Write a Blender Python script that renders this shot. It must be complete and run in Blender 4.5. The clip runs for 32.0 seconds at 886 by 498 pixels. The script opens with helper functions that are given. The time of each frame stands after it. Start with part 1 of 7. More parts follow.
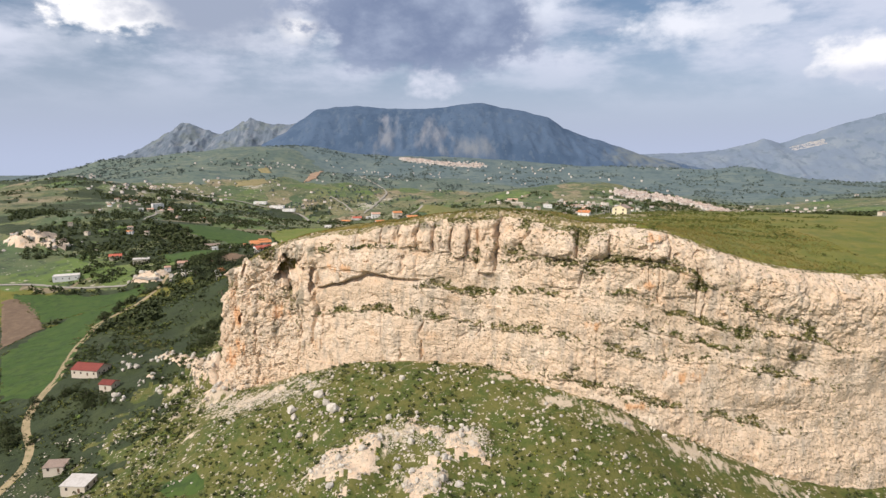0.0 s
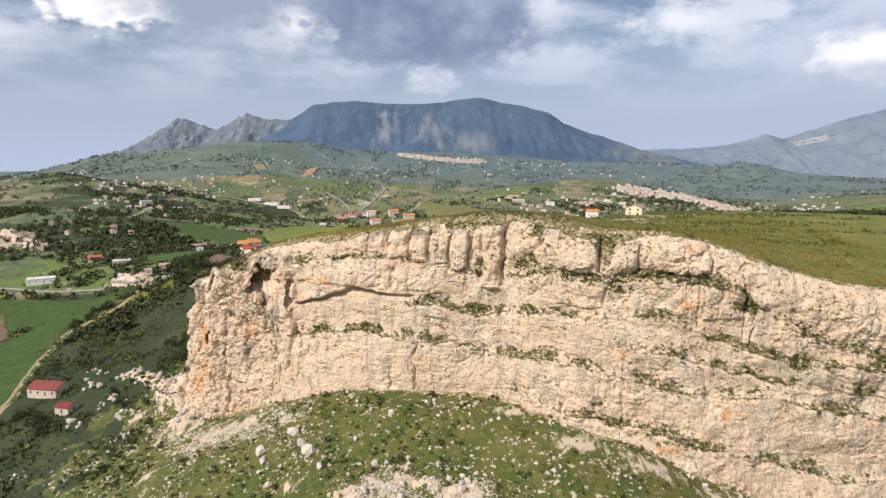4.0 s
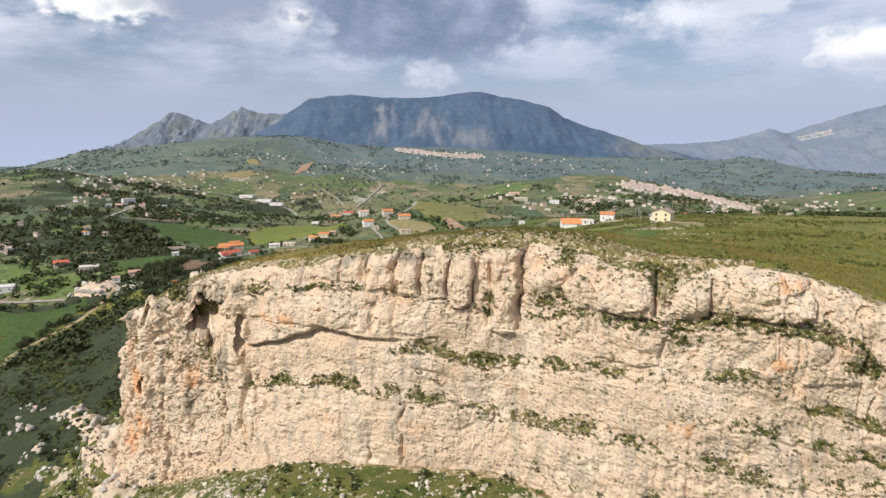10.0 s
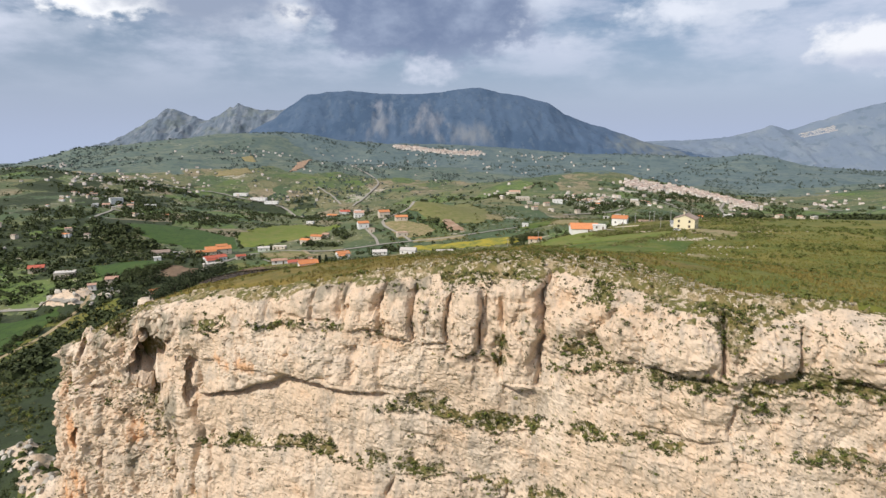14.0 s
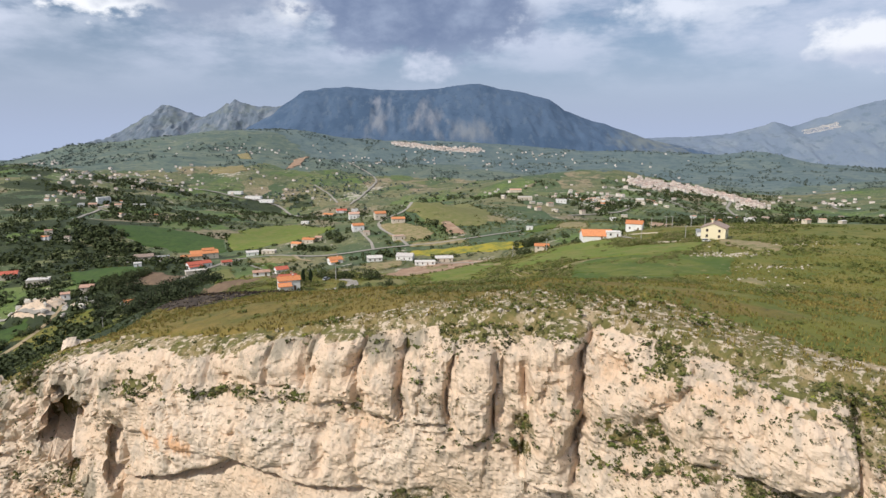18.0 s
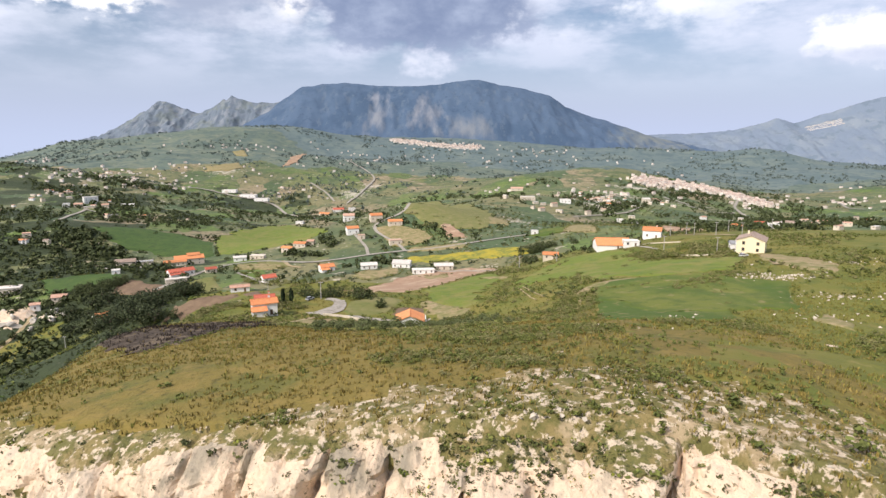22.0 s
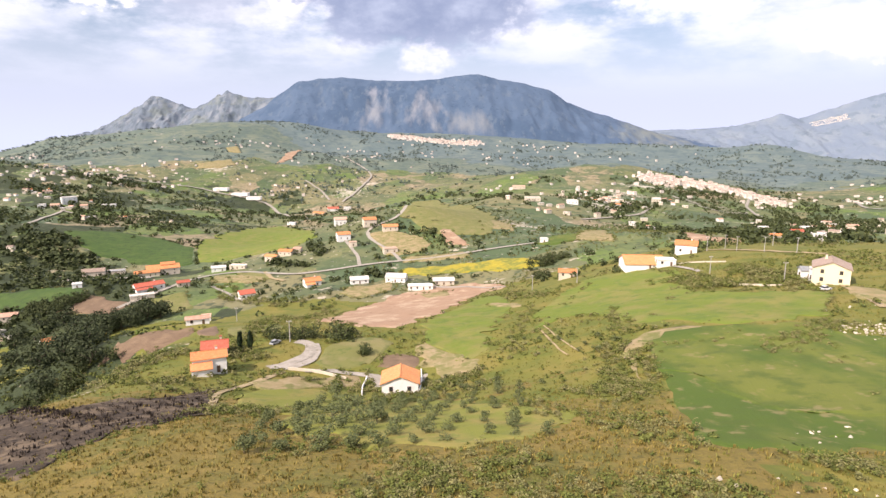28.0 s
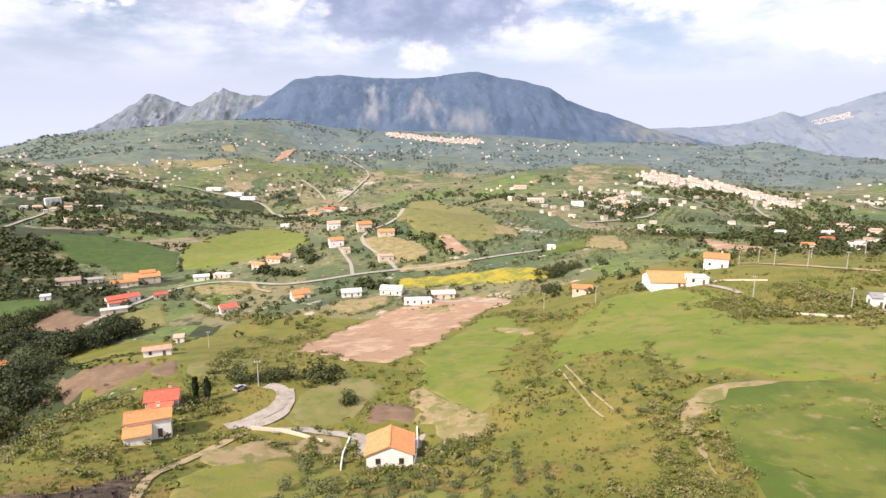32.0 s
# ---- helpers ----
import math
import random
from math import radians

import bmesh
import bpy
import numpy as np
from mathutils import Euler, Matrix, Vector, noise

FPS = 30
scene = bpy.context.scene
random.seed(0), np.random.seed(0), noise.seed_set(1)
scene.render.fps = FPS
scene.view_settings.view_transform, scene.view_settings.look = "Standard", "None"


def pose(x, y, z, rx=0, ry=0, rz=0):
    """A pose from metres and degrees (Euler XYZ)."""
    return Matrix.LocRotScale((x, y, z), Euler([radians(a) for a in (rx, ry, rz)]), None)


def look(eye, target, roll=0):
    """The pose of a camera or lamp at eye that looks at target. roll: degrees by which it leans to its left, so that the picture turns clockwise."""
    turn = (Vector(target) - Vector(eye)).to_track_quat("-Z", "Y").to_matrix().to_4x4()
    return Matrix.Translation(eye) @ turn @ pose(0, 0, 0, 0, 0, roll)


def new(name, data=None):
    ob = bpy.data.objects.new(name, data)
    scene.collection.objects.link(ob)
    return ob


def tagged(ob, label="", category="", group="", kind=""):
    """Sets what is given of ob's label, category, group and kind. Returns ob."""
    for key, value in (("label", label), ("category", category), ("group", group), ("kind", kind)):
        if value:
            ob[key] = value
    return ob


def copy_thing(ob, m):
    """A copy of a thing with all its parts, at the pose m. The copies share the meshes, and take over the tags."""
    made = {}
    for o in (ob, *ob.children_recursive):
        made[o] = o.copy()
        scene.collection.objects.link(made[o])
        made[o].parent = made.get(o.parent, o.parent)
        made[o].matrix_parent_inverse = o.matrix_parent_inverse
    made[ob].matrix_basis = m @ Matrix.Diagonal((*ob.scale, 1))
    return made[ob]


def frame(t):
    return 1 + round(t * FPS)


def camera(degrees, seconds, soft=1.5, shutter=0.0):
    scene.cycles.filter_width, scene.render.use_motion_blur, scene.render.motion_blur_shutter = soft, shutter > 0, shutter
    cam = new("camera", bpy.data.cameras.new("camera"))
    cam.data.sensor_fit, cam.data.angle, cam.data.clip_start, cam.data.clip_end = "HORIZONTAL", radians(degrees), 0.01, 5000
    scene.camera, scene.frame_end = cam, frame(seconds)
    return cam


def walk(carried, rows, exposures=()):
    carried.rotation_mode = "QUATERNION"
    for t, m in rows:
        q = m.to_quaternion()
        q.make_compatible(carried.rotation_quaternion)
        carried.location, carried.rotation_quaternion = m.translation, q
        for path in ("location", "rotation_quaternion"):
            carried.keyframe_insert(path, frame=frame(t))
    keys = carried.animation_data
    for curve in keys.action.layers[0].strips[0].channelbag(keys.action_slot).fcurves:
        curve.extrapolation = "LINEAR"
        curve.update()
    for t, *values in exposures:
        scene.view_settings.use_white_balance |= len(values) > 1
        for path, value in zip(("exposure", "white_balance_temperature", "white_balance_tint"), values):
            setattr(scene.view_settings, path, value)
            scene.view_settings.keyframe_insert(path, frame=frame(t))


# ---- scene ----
cam = camera(73, 32.0, soft=1.45)
PATH = [
    (0, pose(-0.09, -0.05, 199.97, 81.082, 0, 0.034)),
    (2, pose(0.30, 20.35, 199.50, 80.877, 0, -0.009)),
    (4, pose(0.63, 40.45, 199.32, 80.692, 0, -0.059)),
    (6, pose(0.91, 60.28, 199.38, 80.521, 0, -0.112)),
    (8, pose(1.13, 79.86, 199.64, 80.357, 0, -0.165)),
    (10, pose(1.31, 99.23, 200.06, 80.197, 0, -0.218)),
    (12, pose(1.45, 118.41, 200.61, 80.039, 0, -0.268)),
    (14, pose(1.55, 137.43, 201.26, 79.878, 0, -0.315)),
    (16, pose(1.61, 156.31, 201.97, 79.716, 0, -0.359)),
    (18, pose(1.65, 175.08, 202.70, 79.553, 0, -0.400)),
    (20, pose(1.66, 193.76, 203.44, 79.388, 0, -0.437)),
    (22, pose(1.65, 212.39, 204.14, 79.226, 0, -0.473)),
    (24, pose(1.62, 230.97, 204.79, 79.070, 0, -0.509)),
    (26, pose(1.57, 249.54, 205.35, 78.924, 0, -0.547)),
    (28, pose(1.51, 268.12, 205.80, 78.794, 0, -0.589)),
    (30, pose(1.43, 286.73, 206.12, 78.687, 0, -0.639)),
    (32, pose(1.34, 305.39, 206.29, 78.612, 0, -0.699)),
]
walk(cam, PATH, [(0, 0.14, 6320, 13), (8, 0.16, 6260, 12), (14, 0.02, 6130, 11), (19, 0.02, 6030, 11), (22, 0.40, 6270, 14), (25, 0.84, 6640, 17), (28, 0.80, 6680, 19), (32, 0.80, 6680, 19)])


# ---- sky, sun and exposure ----
SUN_ELEVATION, SUN_TURN = radians(42), radians(-131)     # from the left, behind the flight


def build_world():
    world = bpy.data.worlds.new("sky")
    scene.world = world
    world.use_nodes = True
    nt = world.node_tree
    nt.nodes.clear()
    N, L = nt.nodes.new, nt.links.new
    out, bg = N("ShaderNodeOutputWorld"), N("ShaderNodeBackground")
    L(bg.outputs[0], out.inputs[0])
    sky = N("ShaderNodeTexSky")
    sky.sky_type, sky.sun_disc = "NISHITA", False
    sky.sun_elevation, sky.sun_rotation = SUN_ELEVATION, SUN_TURN
    sky.dust_density, sky.altitude = 3.0, 600
    dim = N("ShaderNodeVectorMath")
    dim.operation = "SCALE"
    dim.inputs["Scale"].default_value = 0.085
    L(sky.outputs[0], dim.inputs[0])
    co = N("ShaderNodeTexCoord")

    def noise_of(scale, stretch, detail, offset=0.0):
        mp = N("ShaderNodeMapping")
        mp.inputs["Scale"].default_value = (scale, scale, scale * stretch)
        mp.inputs["Location"].default_value = (offset, offset * 0.7, offset * 0.3)
        L(co.outputs["Generated"], mp.inputs[0])
        n = N("ShaderNodeTexNoise")
        n.inputs["Scale"].default_value, n.inputs["Detail"].default_value, n.inputs["Roughness"].default_value = 1.0, detail, 0.58
        L(mp.outputs[0], n.inputs["Vector"])
        return n.outputs[0]

    def ramp(value, a, b, lo=0.0, hi=1.0):
        r = N("ShaderNodeMapRange")
        r.interpolation_type = "SMOOTHSTEP"
        r.inputs["From Min"].default_value, r.inputs["From Max"].default_value = a, b
        r.inputs["To Min"].default_value, r.inputs["To Max"].default_value = lo, hi
        L(value, r.inputs["Value"])
        return r.outputs[0]

    def math2(op, a, b):
        m = N("ShaderNodeMath")
        m.operation = op
        for i, v in enumerate((a, b)):
            if hasattr(v, "links"):
                L(v, m.inputs[i])
            else:
                m.inputs[i].default_value = v
        return m.outputs[0]

    def mix(f, a, b):
        m = N("ShaderNodeMix")
        m.data_type = "RGBA"
        L(f, m.inputs[0])
        for i, v in ((6, a), (7, b)):
            if hasattr(v, "links"):
                L(v, m.inputs[i])
            else:
                m.inputs[i].default_value = (*v, 1)
        return m.outputs[2]

    lumps, fine = noise_of(9.0, 1.7, 7.0, 3.0), noise_of(26.0, 1.5, 5.0, 7.0)
    uneven = math2("ADD", math2("MULTIPLY", lumps, 0.72), math2("MULTIPLY", fine, 0.38))

    def cloud(azimuth, elevation, wide, high, a=0.75, b=1.15, rough=1.0):
        """A cloud round one direction: 1 inside, 0 outside, with a lumpy edge."""
        az, el = radians(azimuth), radians(elevation)
        sub, mul, ln = N("ShaderNodeVectorMath"), N("ShaderNodeVectorMath"), N("ShaderNodeVectorMath")
        sub.operation, mul.operation, ln.operation = "SUBTRACT", "MULTIPLY", "LENGTH"
        sub.inputs[1].default_value = (math.sin(az) * math.cos(el), math.cos(az) * math.cos(el), math.sin(el))
        w, h = radians(wide), radians(high)
        mul.inputs[1].default_value = (1 / w, 1 / w, 1 / h)
        L(co.outputs["Generated"], sub.inputs[0])
        L(sub.outputs[0], mul.inputs[0])
        L(mul.outputs[0], ln.inputs[0])
        d = math2("ADD", ln.outputs["Value"], math2("MULTIPLY", math2("SUBTRACT", uneven, 0.55), -3.4 * rough))
        return ramp(d, b, a)

    sep = N("ShaderNodeSeparateXYZ")
    L(co.outputs["Generated"], sep.inputs[0])
    height = sep.outputs["Z"]
    streaks = noise_of(4.6, 3.0, 7.0, 1.0)
    veil = math2("MULTIPLY", ramp(streaks, 0.36, 0.62), ramp(height, 0.04, 0.16))
    col = mix(ramp(height, 0.22, -0.02), dim.outputs[0], (0.45, 0.51, 0.65))
    col = mix(math2("MULTIPLY", veil, 0.8), col, (0.66, 0.69, 0.785))
    # broken cloud all over the upper sky
    high = math2("MULTIPLY", ramp(noise_of(6.0, 2.2, 8.0, 11.0), 0.46, 0.60), ramp(height, 0.11, 0.19))
    col = mix(math2("MULTIPLY", high, 0.8), col, (0.74, 0.765, 0.83))
    # the grey cloud over the mountain and its bright neighbours
    white, grey = (1.05, 1.03, 1.0), (0.20, 0.255, 0.385)
    shade = mix(ramp(uneven, 0.40, 0.85), (0.20, 0.25, 0.37), (0.40, 0.46, 0.58))
    col = mix(cloud(-27.0, 11.6, 4.6, 2.0), col, white)
    col = mix(cloud(-12.7, 11.2, 2.4, 1.4, 0.4, 1.2, 1.7), col, white)
    col = mix(cloud(-20.5, 13.0, 7.5, 3.6, 0.35, 1.45, 0.7), col, (0.34, 0.39, 0.49))
    col = mix(cloud(-1.6, 11.8, 12.2, 4.7, 0.72, 1.10, 0.6), col, shade)
    col = mix(cloud(9.5, 12.8, 2.4, 2.4, 0.2, 1.2), col, (0.68, 0.72, 0.80))
    col = mix(cloud(-2.0, 6.6, 2.2, 1.1, 0.0, 1.5, 2.0), col, (0.62, 0.655, 0.74))
    col = mix(cloud(21.0, 10.8, 3.4, 1.7, 0.2, 1.2), col, (0.80, 0.82, 0.87))
    col = mix(cloud(35.5, 7.6, 3.9, 2.1, 0.5, 1.15), col, (0.93, 0.92, 0.92))
    col = mix(cloud(36.0, 6.0, 4.6, 0.9, 0.0, 1.3), col, (0.55, 0.59, 0.69))
    L(col, bg.inputs[0])
    bg.inputs[1].default_value = 1.0


build_world()
sun = new("sun", bpy.data.lights.new("sun", "SUN"))
sun.data.energy, sun.data.angle, sun.data.color = 3.8, radians(0.6), (1.0, 0.915, 0.79)
SUN_WAY = Vector((math.sin(SUN_TURN) * math.cos(SUN_ELEVATION), math.cos(SUN_TURN) * math.cos(SUN_ELEVATION), math.sin(SUN_ELEVATION)))
sun.matrix_world = look(SUN_WAY * 900, (0, 0, 0))


# ---- materials ----
def material(name, layers, rough=0.9, bump=0.0, bump_scale=1.0, metal=0.0, spec=0.3, island=0.0, each=0.0, plots=None, scars_and_sunlit=(), patch_grain=(110, 3.6)):
    """A procedural surface. layers: the base colour, then (colour, scale, low, high, strength[, stretch]) noise layers
    over it, at sizes in metres.
    plots: (size, colours) of a patchwork of plots; (place, size, colour) triples: bare patches, stains, painted sunlit
    patches. bump: relief in metres; island, each: how much single pieces or objects differ in brightness."""
    m = bpy.data.materials.new(name)
    m.use_nodes = True
    nt = m.node_tree
    nt.nodes.clear()
    N, L = nt.nodes.new, nt.links.new
    out, bsdf = N("ShaderNodeOutputMaterial"), N("ShaderNodeBsdfPrincipled")
    L(bsdf.outputs[0], out.inputs[0])
    bsdf.inputs["Roughness"].default_value = rough
    bsdf.inputs["Metallic"].default_value = metal
    bsdf.inputs["Specular IOR Level"].default_value = spec
    geo = N("ShaderNodeNewGeometry")
    rgb = N("ShaderNodeRGB")
    rgb.outputs[0].default_value = (*layers[0], 1)
    col = rgb.outputs[0]

    def tex(size, stretch, seed, detail=5.0):
        mp = N("ShaderNodeMapping")
        mp.inputs["Scale"].default_value = [1 / (size * s) for s in stretch]
        mp.inputs["Location"].default_value = (seed * 3.7, seed * 1.3, seed * 2.1)
        L(geo.outputs["Position"], mp.inputs[0])
        n = N("ShaderNodeTexNoise")
        n.inputs["Scale"].default_value, n.inputs["Detail"].default_value, n.inputs["Roughness"].default_value = 1.0, detail, 0.62
        L(mp.outputs[0], n.inputs["Vector"])
        return n.outputs[0]

    if plots:
        mp, vo, cr = N("ShaderNodeMapping"), N("ShaderNodeTexVoronoi"), N("ShaderNodeValToRGB")
        mp.inputs["Scale"].default_value = (1 / plots[0], 0.62 / plots[0], 0)
        mp.inputs["Rotation"].default_value = (0, 0, 0.5)
        L(geo.outputs["Position"], mp.inputs[0])
        warp = N("ShaderNodeVectorMath")
        warp.operation = "MULTIPLY_ADD"
        wn = N("ShaderNodeTexNoise")
        wn.inputs["Scale"].default_value = 1.3
        L(mp.outputs[0], wn.inputs["Vector"])
        L(wn.outputs["Color"], warp.inputs[0])
        warp.inputs[1].default_value = (0.9, 0.9, 0)
        L(mp.outputs[0], warp.inputs[2])
        vo.inputs["Scale"].default_value = 1.0
        L(warp.outputs[0], vo.inputs["Vector"])
        sx = N("ShaderNodeSeparateColor")
        L(vo.outputs["Color"], sx.inputs[0])
        L(sx.outputs[0], cr.inputs[0])
        cr.color_ramp.interpolation = "CONSTANT"
        el = cr.color_ramp.elements
        for i, c in enumerate(plots[1]):
            e = el[i] if i < 2 else el.new(i / len(plots[1]))
            e.position, e.color = i / len(plots[1]), (*c, 1)
        col = cr.outputs[0]
    for k, layer in enumerate(layers[1:]):
        colour, size, lo, hi, strength = layer[:5]
        stretch = layer[5] if len(layer) > 5 else (1, 1, 1)
        r = N("ShaderNodeMapRange")
        r.interpolation_type = "SMOOTHSTEP"
        r.inputs["From Min"].default_value, r.inputs["From Max"].default_value, r.inputs["To Max"].default_value = lo, hi, strength
        L(tex(size, stretch, k + 1), r.inputs["Value"])
        mx = N("ShaderNodeMix")
        mx.data_type = "RGBA"
        L(r.outputs[0], mx.inputs[0])
        L(col, mx.inputs[6])
        mx.inputs[7].default_value = (*colour, 1)
        col = mx.outputs[2]
    for place, size, colour in scars_and_sunlit:
        off, ln, add, r, mx = N("ShaderNodeVectorMath"), N("ShaderNodeVectorMath"), N("ShaderNodeMath"), N("ShaderNodeMapRange"), N("ShaderNodeMix")
        off.operation, ln.operation, add.operation, mx.data_type = "MULTIPLY_ADD", "LENGTH", "MULTIPLY_ADD", "RGBA"
        L(geo.outputs["Position"], off.inputs[0])
        off.inputs[1].default_value = [1 / a for a in size]
        off.inputs[2].default_value = [-p / a for p, a in zip(place, size)]
        L(off.outputs[0], ln.inputs[0])
        L(tex(patch_grain[0], (0.5, 1, 1.6), 4, 8.0), add.inputs[0])
        add.inputs[1].default_value = patch_grain[1]
        L(ln.outputs["Value"], add.inputs[2])
        r.inputs["From Min"].default_value, r.inputs["From Max"].default_value, r.inputs["To Min"].default_value, r.inputs["To Max"].default_value = patch_grain[1] * 0.5 + 0.2, patch_grain[1] * 0.5 + (1.3 if patch_grain[0] > 60 else 0.6), 0.88, 0
        L(add.outputs[0], r.inputs["Value"])
        L(r.outputs[0], mx.inputs[0])
        L(col, mx.inputs[6])
        mx.inputs[7].default_value = (*colour, 1)
        col = mx.outputs[2]
    if island or each:
        src = geo.outputs["Random Per Island"] if island else N("ShaderNodeObjectInfo").outputs["Random"]
        r = N("ShaderNodeMapRange")
        a = island or each
        r.inputs["To Min"].default_value, r.inputs["To Max"].default_value = 1 - a, 1 + a
        L(src, r.inputs["Value"])
        hsv = N("ShaderNodeHueSaturation")
        L(col, hsv.inputs["Color"])
        L(r.outputs[0], hsv.inputs["Value"])
        col = hsv.outputs[0]
    L(col, bsdf.inputs["Base Color"])
    if bump:
        b = N("ShaderNodeBump")
        b.inputs["Strength"].default_value, b.inputs["Distance"].default_value = 1.0, bump
        L(tex(bump_scale, (1, 1, 1), 9, 6.0), b.inputs["Height"])
        L(b.outputs[0], bsdf.inputs["Normal"])
    return m


GRASS = material("meadow grass", [(0.146, 0.146, 0.026), ((0.205, 0.170, 0.040), 24, 0.46, 0.62, 0.8), ((0.098, 0.120, 0.020), 11, 0.46, 0.62, 0.8),
                 ((0.27, 0.21, 0.075), 3.6, 0.60, 0.74, 0.6), ((0.075, 0.085, 0.02), 1.5, 0.58, 0.70, 0.5)], bump=0.35, bump_scale=1.6)
FARLAND = material("far farmland", [(0.1, 0.1, 0.05), ((0.165, 0.165, 0.075), 95, 0.46, 0.62, 0.6), ((0.075, 0.105, 0.045), 46, 0.50, 0.62, 0.8),
                   ((0.050, 0.068, 0.036), 16, 0.56, 0.64, 0.85), ((0.46, 0.40, 0.31), 15, 0.625, 0.67, 0.85), ((0.034, 0.046, 0.028), 7, 0.58, 0.65, 0.75), ((0.50, 0.45, 0.37), 5, 0.655, 0.69, 0.8)],
                   plots=(75, [(0.105, 0.145, 0.045), (0.145, 0.16, 0.06), (0.085, 0.12, 0.05), (0.19, 0.175, 0.085), (0.115, 0.165, 0.04), (0.13, 0.14, 0.065), (0.26, 0.21, 0.125), (0.075, 0.11, 0.048)]),
                   scars_and_sunlit=[((x, y, 90), (a, b, 300), (0.47, 0.42, 0.34)) for x, y, a, b in ((300, 1250, 60, 70), (380, 1480, 70, 90), (250, 1120, 40, 40), (90, 905, 26, 40), (-240, 1900, 50, 110), (-660, 2080, 60, 60), (-200, 2050, 40, 60), (-840, 1600, 70, 60), (460, 1620, 60, 40))], patch_grain=(16, 4.6))
# two far bands of land, their greens shifted to blue-grey as painted haze
DISTANT_HAZE = material("distant hills with haze painted in", [(0.112, 0.145, 0.110), ((0.155, 0.178, 0.125), 120, 0.44, 0.60, 0.8), ((0.085, 0.120, 0.102), 50, 0.48, 0.62, 0.85),
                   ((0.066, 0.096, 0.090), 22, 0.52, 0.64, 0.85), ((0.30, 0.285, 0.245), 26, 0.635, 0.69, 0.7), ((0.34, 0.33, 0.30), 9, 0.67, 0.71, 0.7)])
WOODED_HAZE = material("wooded foothills with bluer haze painted in", [(0.112, 0.150, 0.145), ((0.145, 0.178, 0.155), 150, 0.45, 0.60, 0.8), ((0.085, 0.122, 0.125), 60, 0.48, 0.62, 0.85),
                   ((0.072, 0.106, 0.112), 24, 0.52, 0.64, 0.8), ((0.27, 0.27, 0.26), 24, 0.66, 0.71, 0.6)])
TALUS = material("stony hillside", [(0.118, 0.116, 0.030), ((0.066, 0.090, 0.018), 10, 0.44, 0.58, 0.9), ((0.165, 0.150, 0.045), 4, 0.55, 0.68, 0.7),
                 ((0.56, 0.48, 0.37), 2.2, 0.585, 0.64, 0.9), ((0.035, 0.045, 0.013), 1.2, 0.56, 0.66, 0.6)], bump=0.6, bump_scale=1.4, patch_grain=(6, 4.0),
                 scars_and_sunlit=[((x, y, 90), (a, b, 200), (0.60, 0.49, 0.365)) for x, y, a, b in ((-18, 213, 15, 7), (8, 210, 12, 6), (-36, 203, 16, 6), (-8, 193, 12, 5), (-96, 277, 26, 12), (-118, 297, 18, 12), (-82, 272, 16, 9), (-150, 322, 12, 8),
                        (27, 247, 13, 5), (46, 231, 16, 7), (68, 223, 18, 7), (98, 219, 24, 7), (-60, 260, 9, 5), (-50, 224, 5, 4), (-118, 262, 8, 4), (-135, 250, 7, 4), (-140, 290, 7, 5), (130, 215, 20, 7))])
# scrub colour deepened to stand for a cloud's shade on the western slopes
MAQUIS_SHADED = material("scrubby hillside with cloud shade painted in", [(0.038, 0.052, 0.020), ((0.060, 0.074, 0.028), 40, 0.46, 0.62, 0.8), ((0.030, 0.041, 0.017), 14, 0.46, 0.62, 0.85),
                  ((0.12, 0.105, 0.055), 24, 0.65, 0.72, 0.6), ((0.30, 0.265, 0.20), 7, 0.665, 0.71, 0.7), ((0.022, 0.030, 0.014), 4, 0.54, 0.66, 0.75)], bump=0.6, bump_scale=1.8)
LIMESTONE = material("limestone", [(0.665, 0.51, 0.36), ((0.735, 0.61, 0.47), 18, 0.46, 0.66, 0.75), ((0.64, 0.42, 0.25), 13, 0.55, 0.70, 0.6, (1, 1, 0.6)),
                     ((0.43, 0.365, 0.285), 7, 0.48, 0.66, 0.75, (0.5, 0.5, 2.0)), ((0.40, 0.32, 0.23), 1.9, 0.54, 0.68, 0.6), ((0.30, 0.25, 0.17), 3.4, 0.60, 0.70, 0.55, (1.6, 1.6, 0.7)),
                     ((0.13, 0.115, 0.06), 1.0, 0.615, 0.665, 0.85), ((0.22, 0.18, 0.11), 0.45, 0.62, 0.67, 0.6)], bump=0.5, bump_scale=1.0,
                     scars_and_sunlit=[((x, 285 if x < 0 else 245, z), (w, 90, h), (0.62, 0.35, 0.175)) for x, z, w, h in ((-107, 118, 7, 10), (-106, 103, 8, 9), (-112, 94, 7, 8), (-82, 121, 6, 7), (62, 131, 6, 3), (99, 112, 10, 5), (-110, 128, 5, 5),
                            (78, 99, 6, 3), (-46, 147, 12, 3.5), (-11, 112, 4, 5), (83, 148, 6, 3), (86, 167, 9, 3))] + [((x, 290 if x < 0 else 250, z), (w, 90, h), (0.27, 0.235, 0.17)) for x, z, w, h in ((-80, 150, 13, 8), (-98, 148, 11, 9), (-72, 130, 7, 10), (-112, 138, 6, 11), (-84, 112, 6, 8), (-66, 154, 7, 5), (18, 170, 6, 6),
                            (-30, 166, 18, 4.5), (-6, 168, 14, 4), (48, 170, 8, 3), (-48, 163, 12, 3))], patch_grain=(9, 3.6))
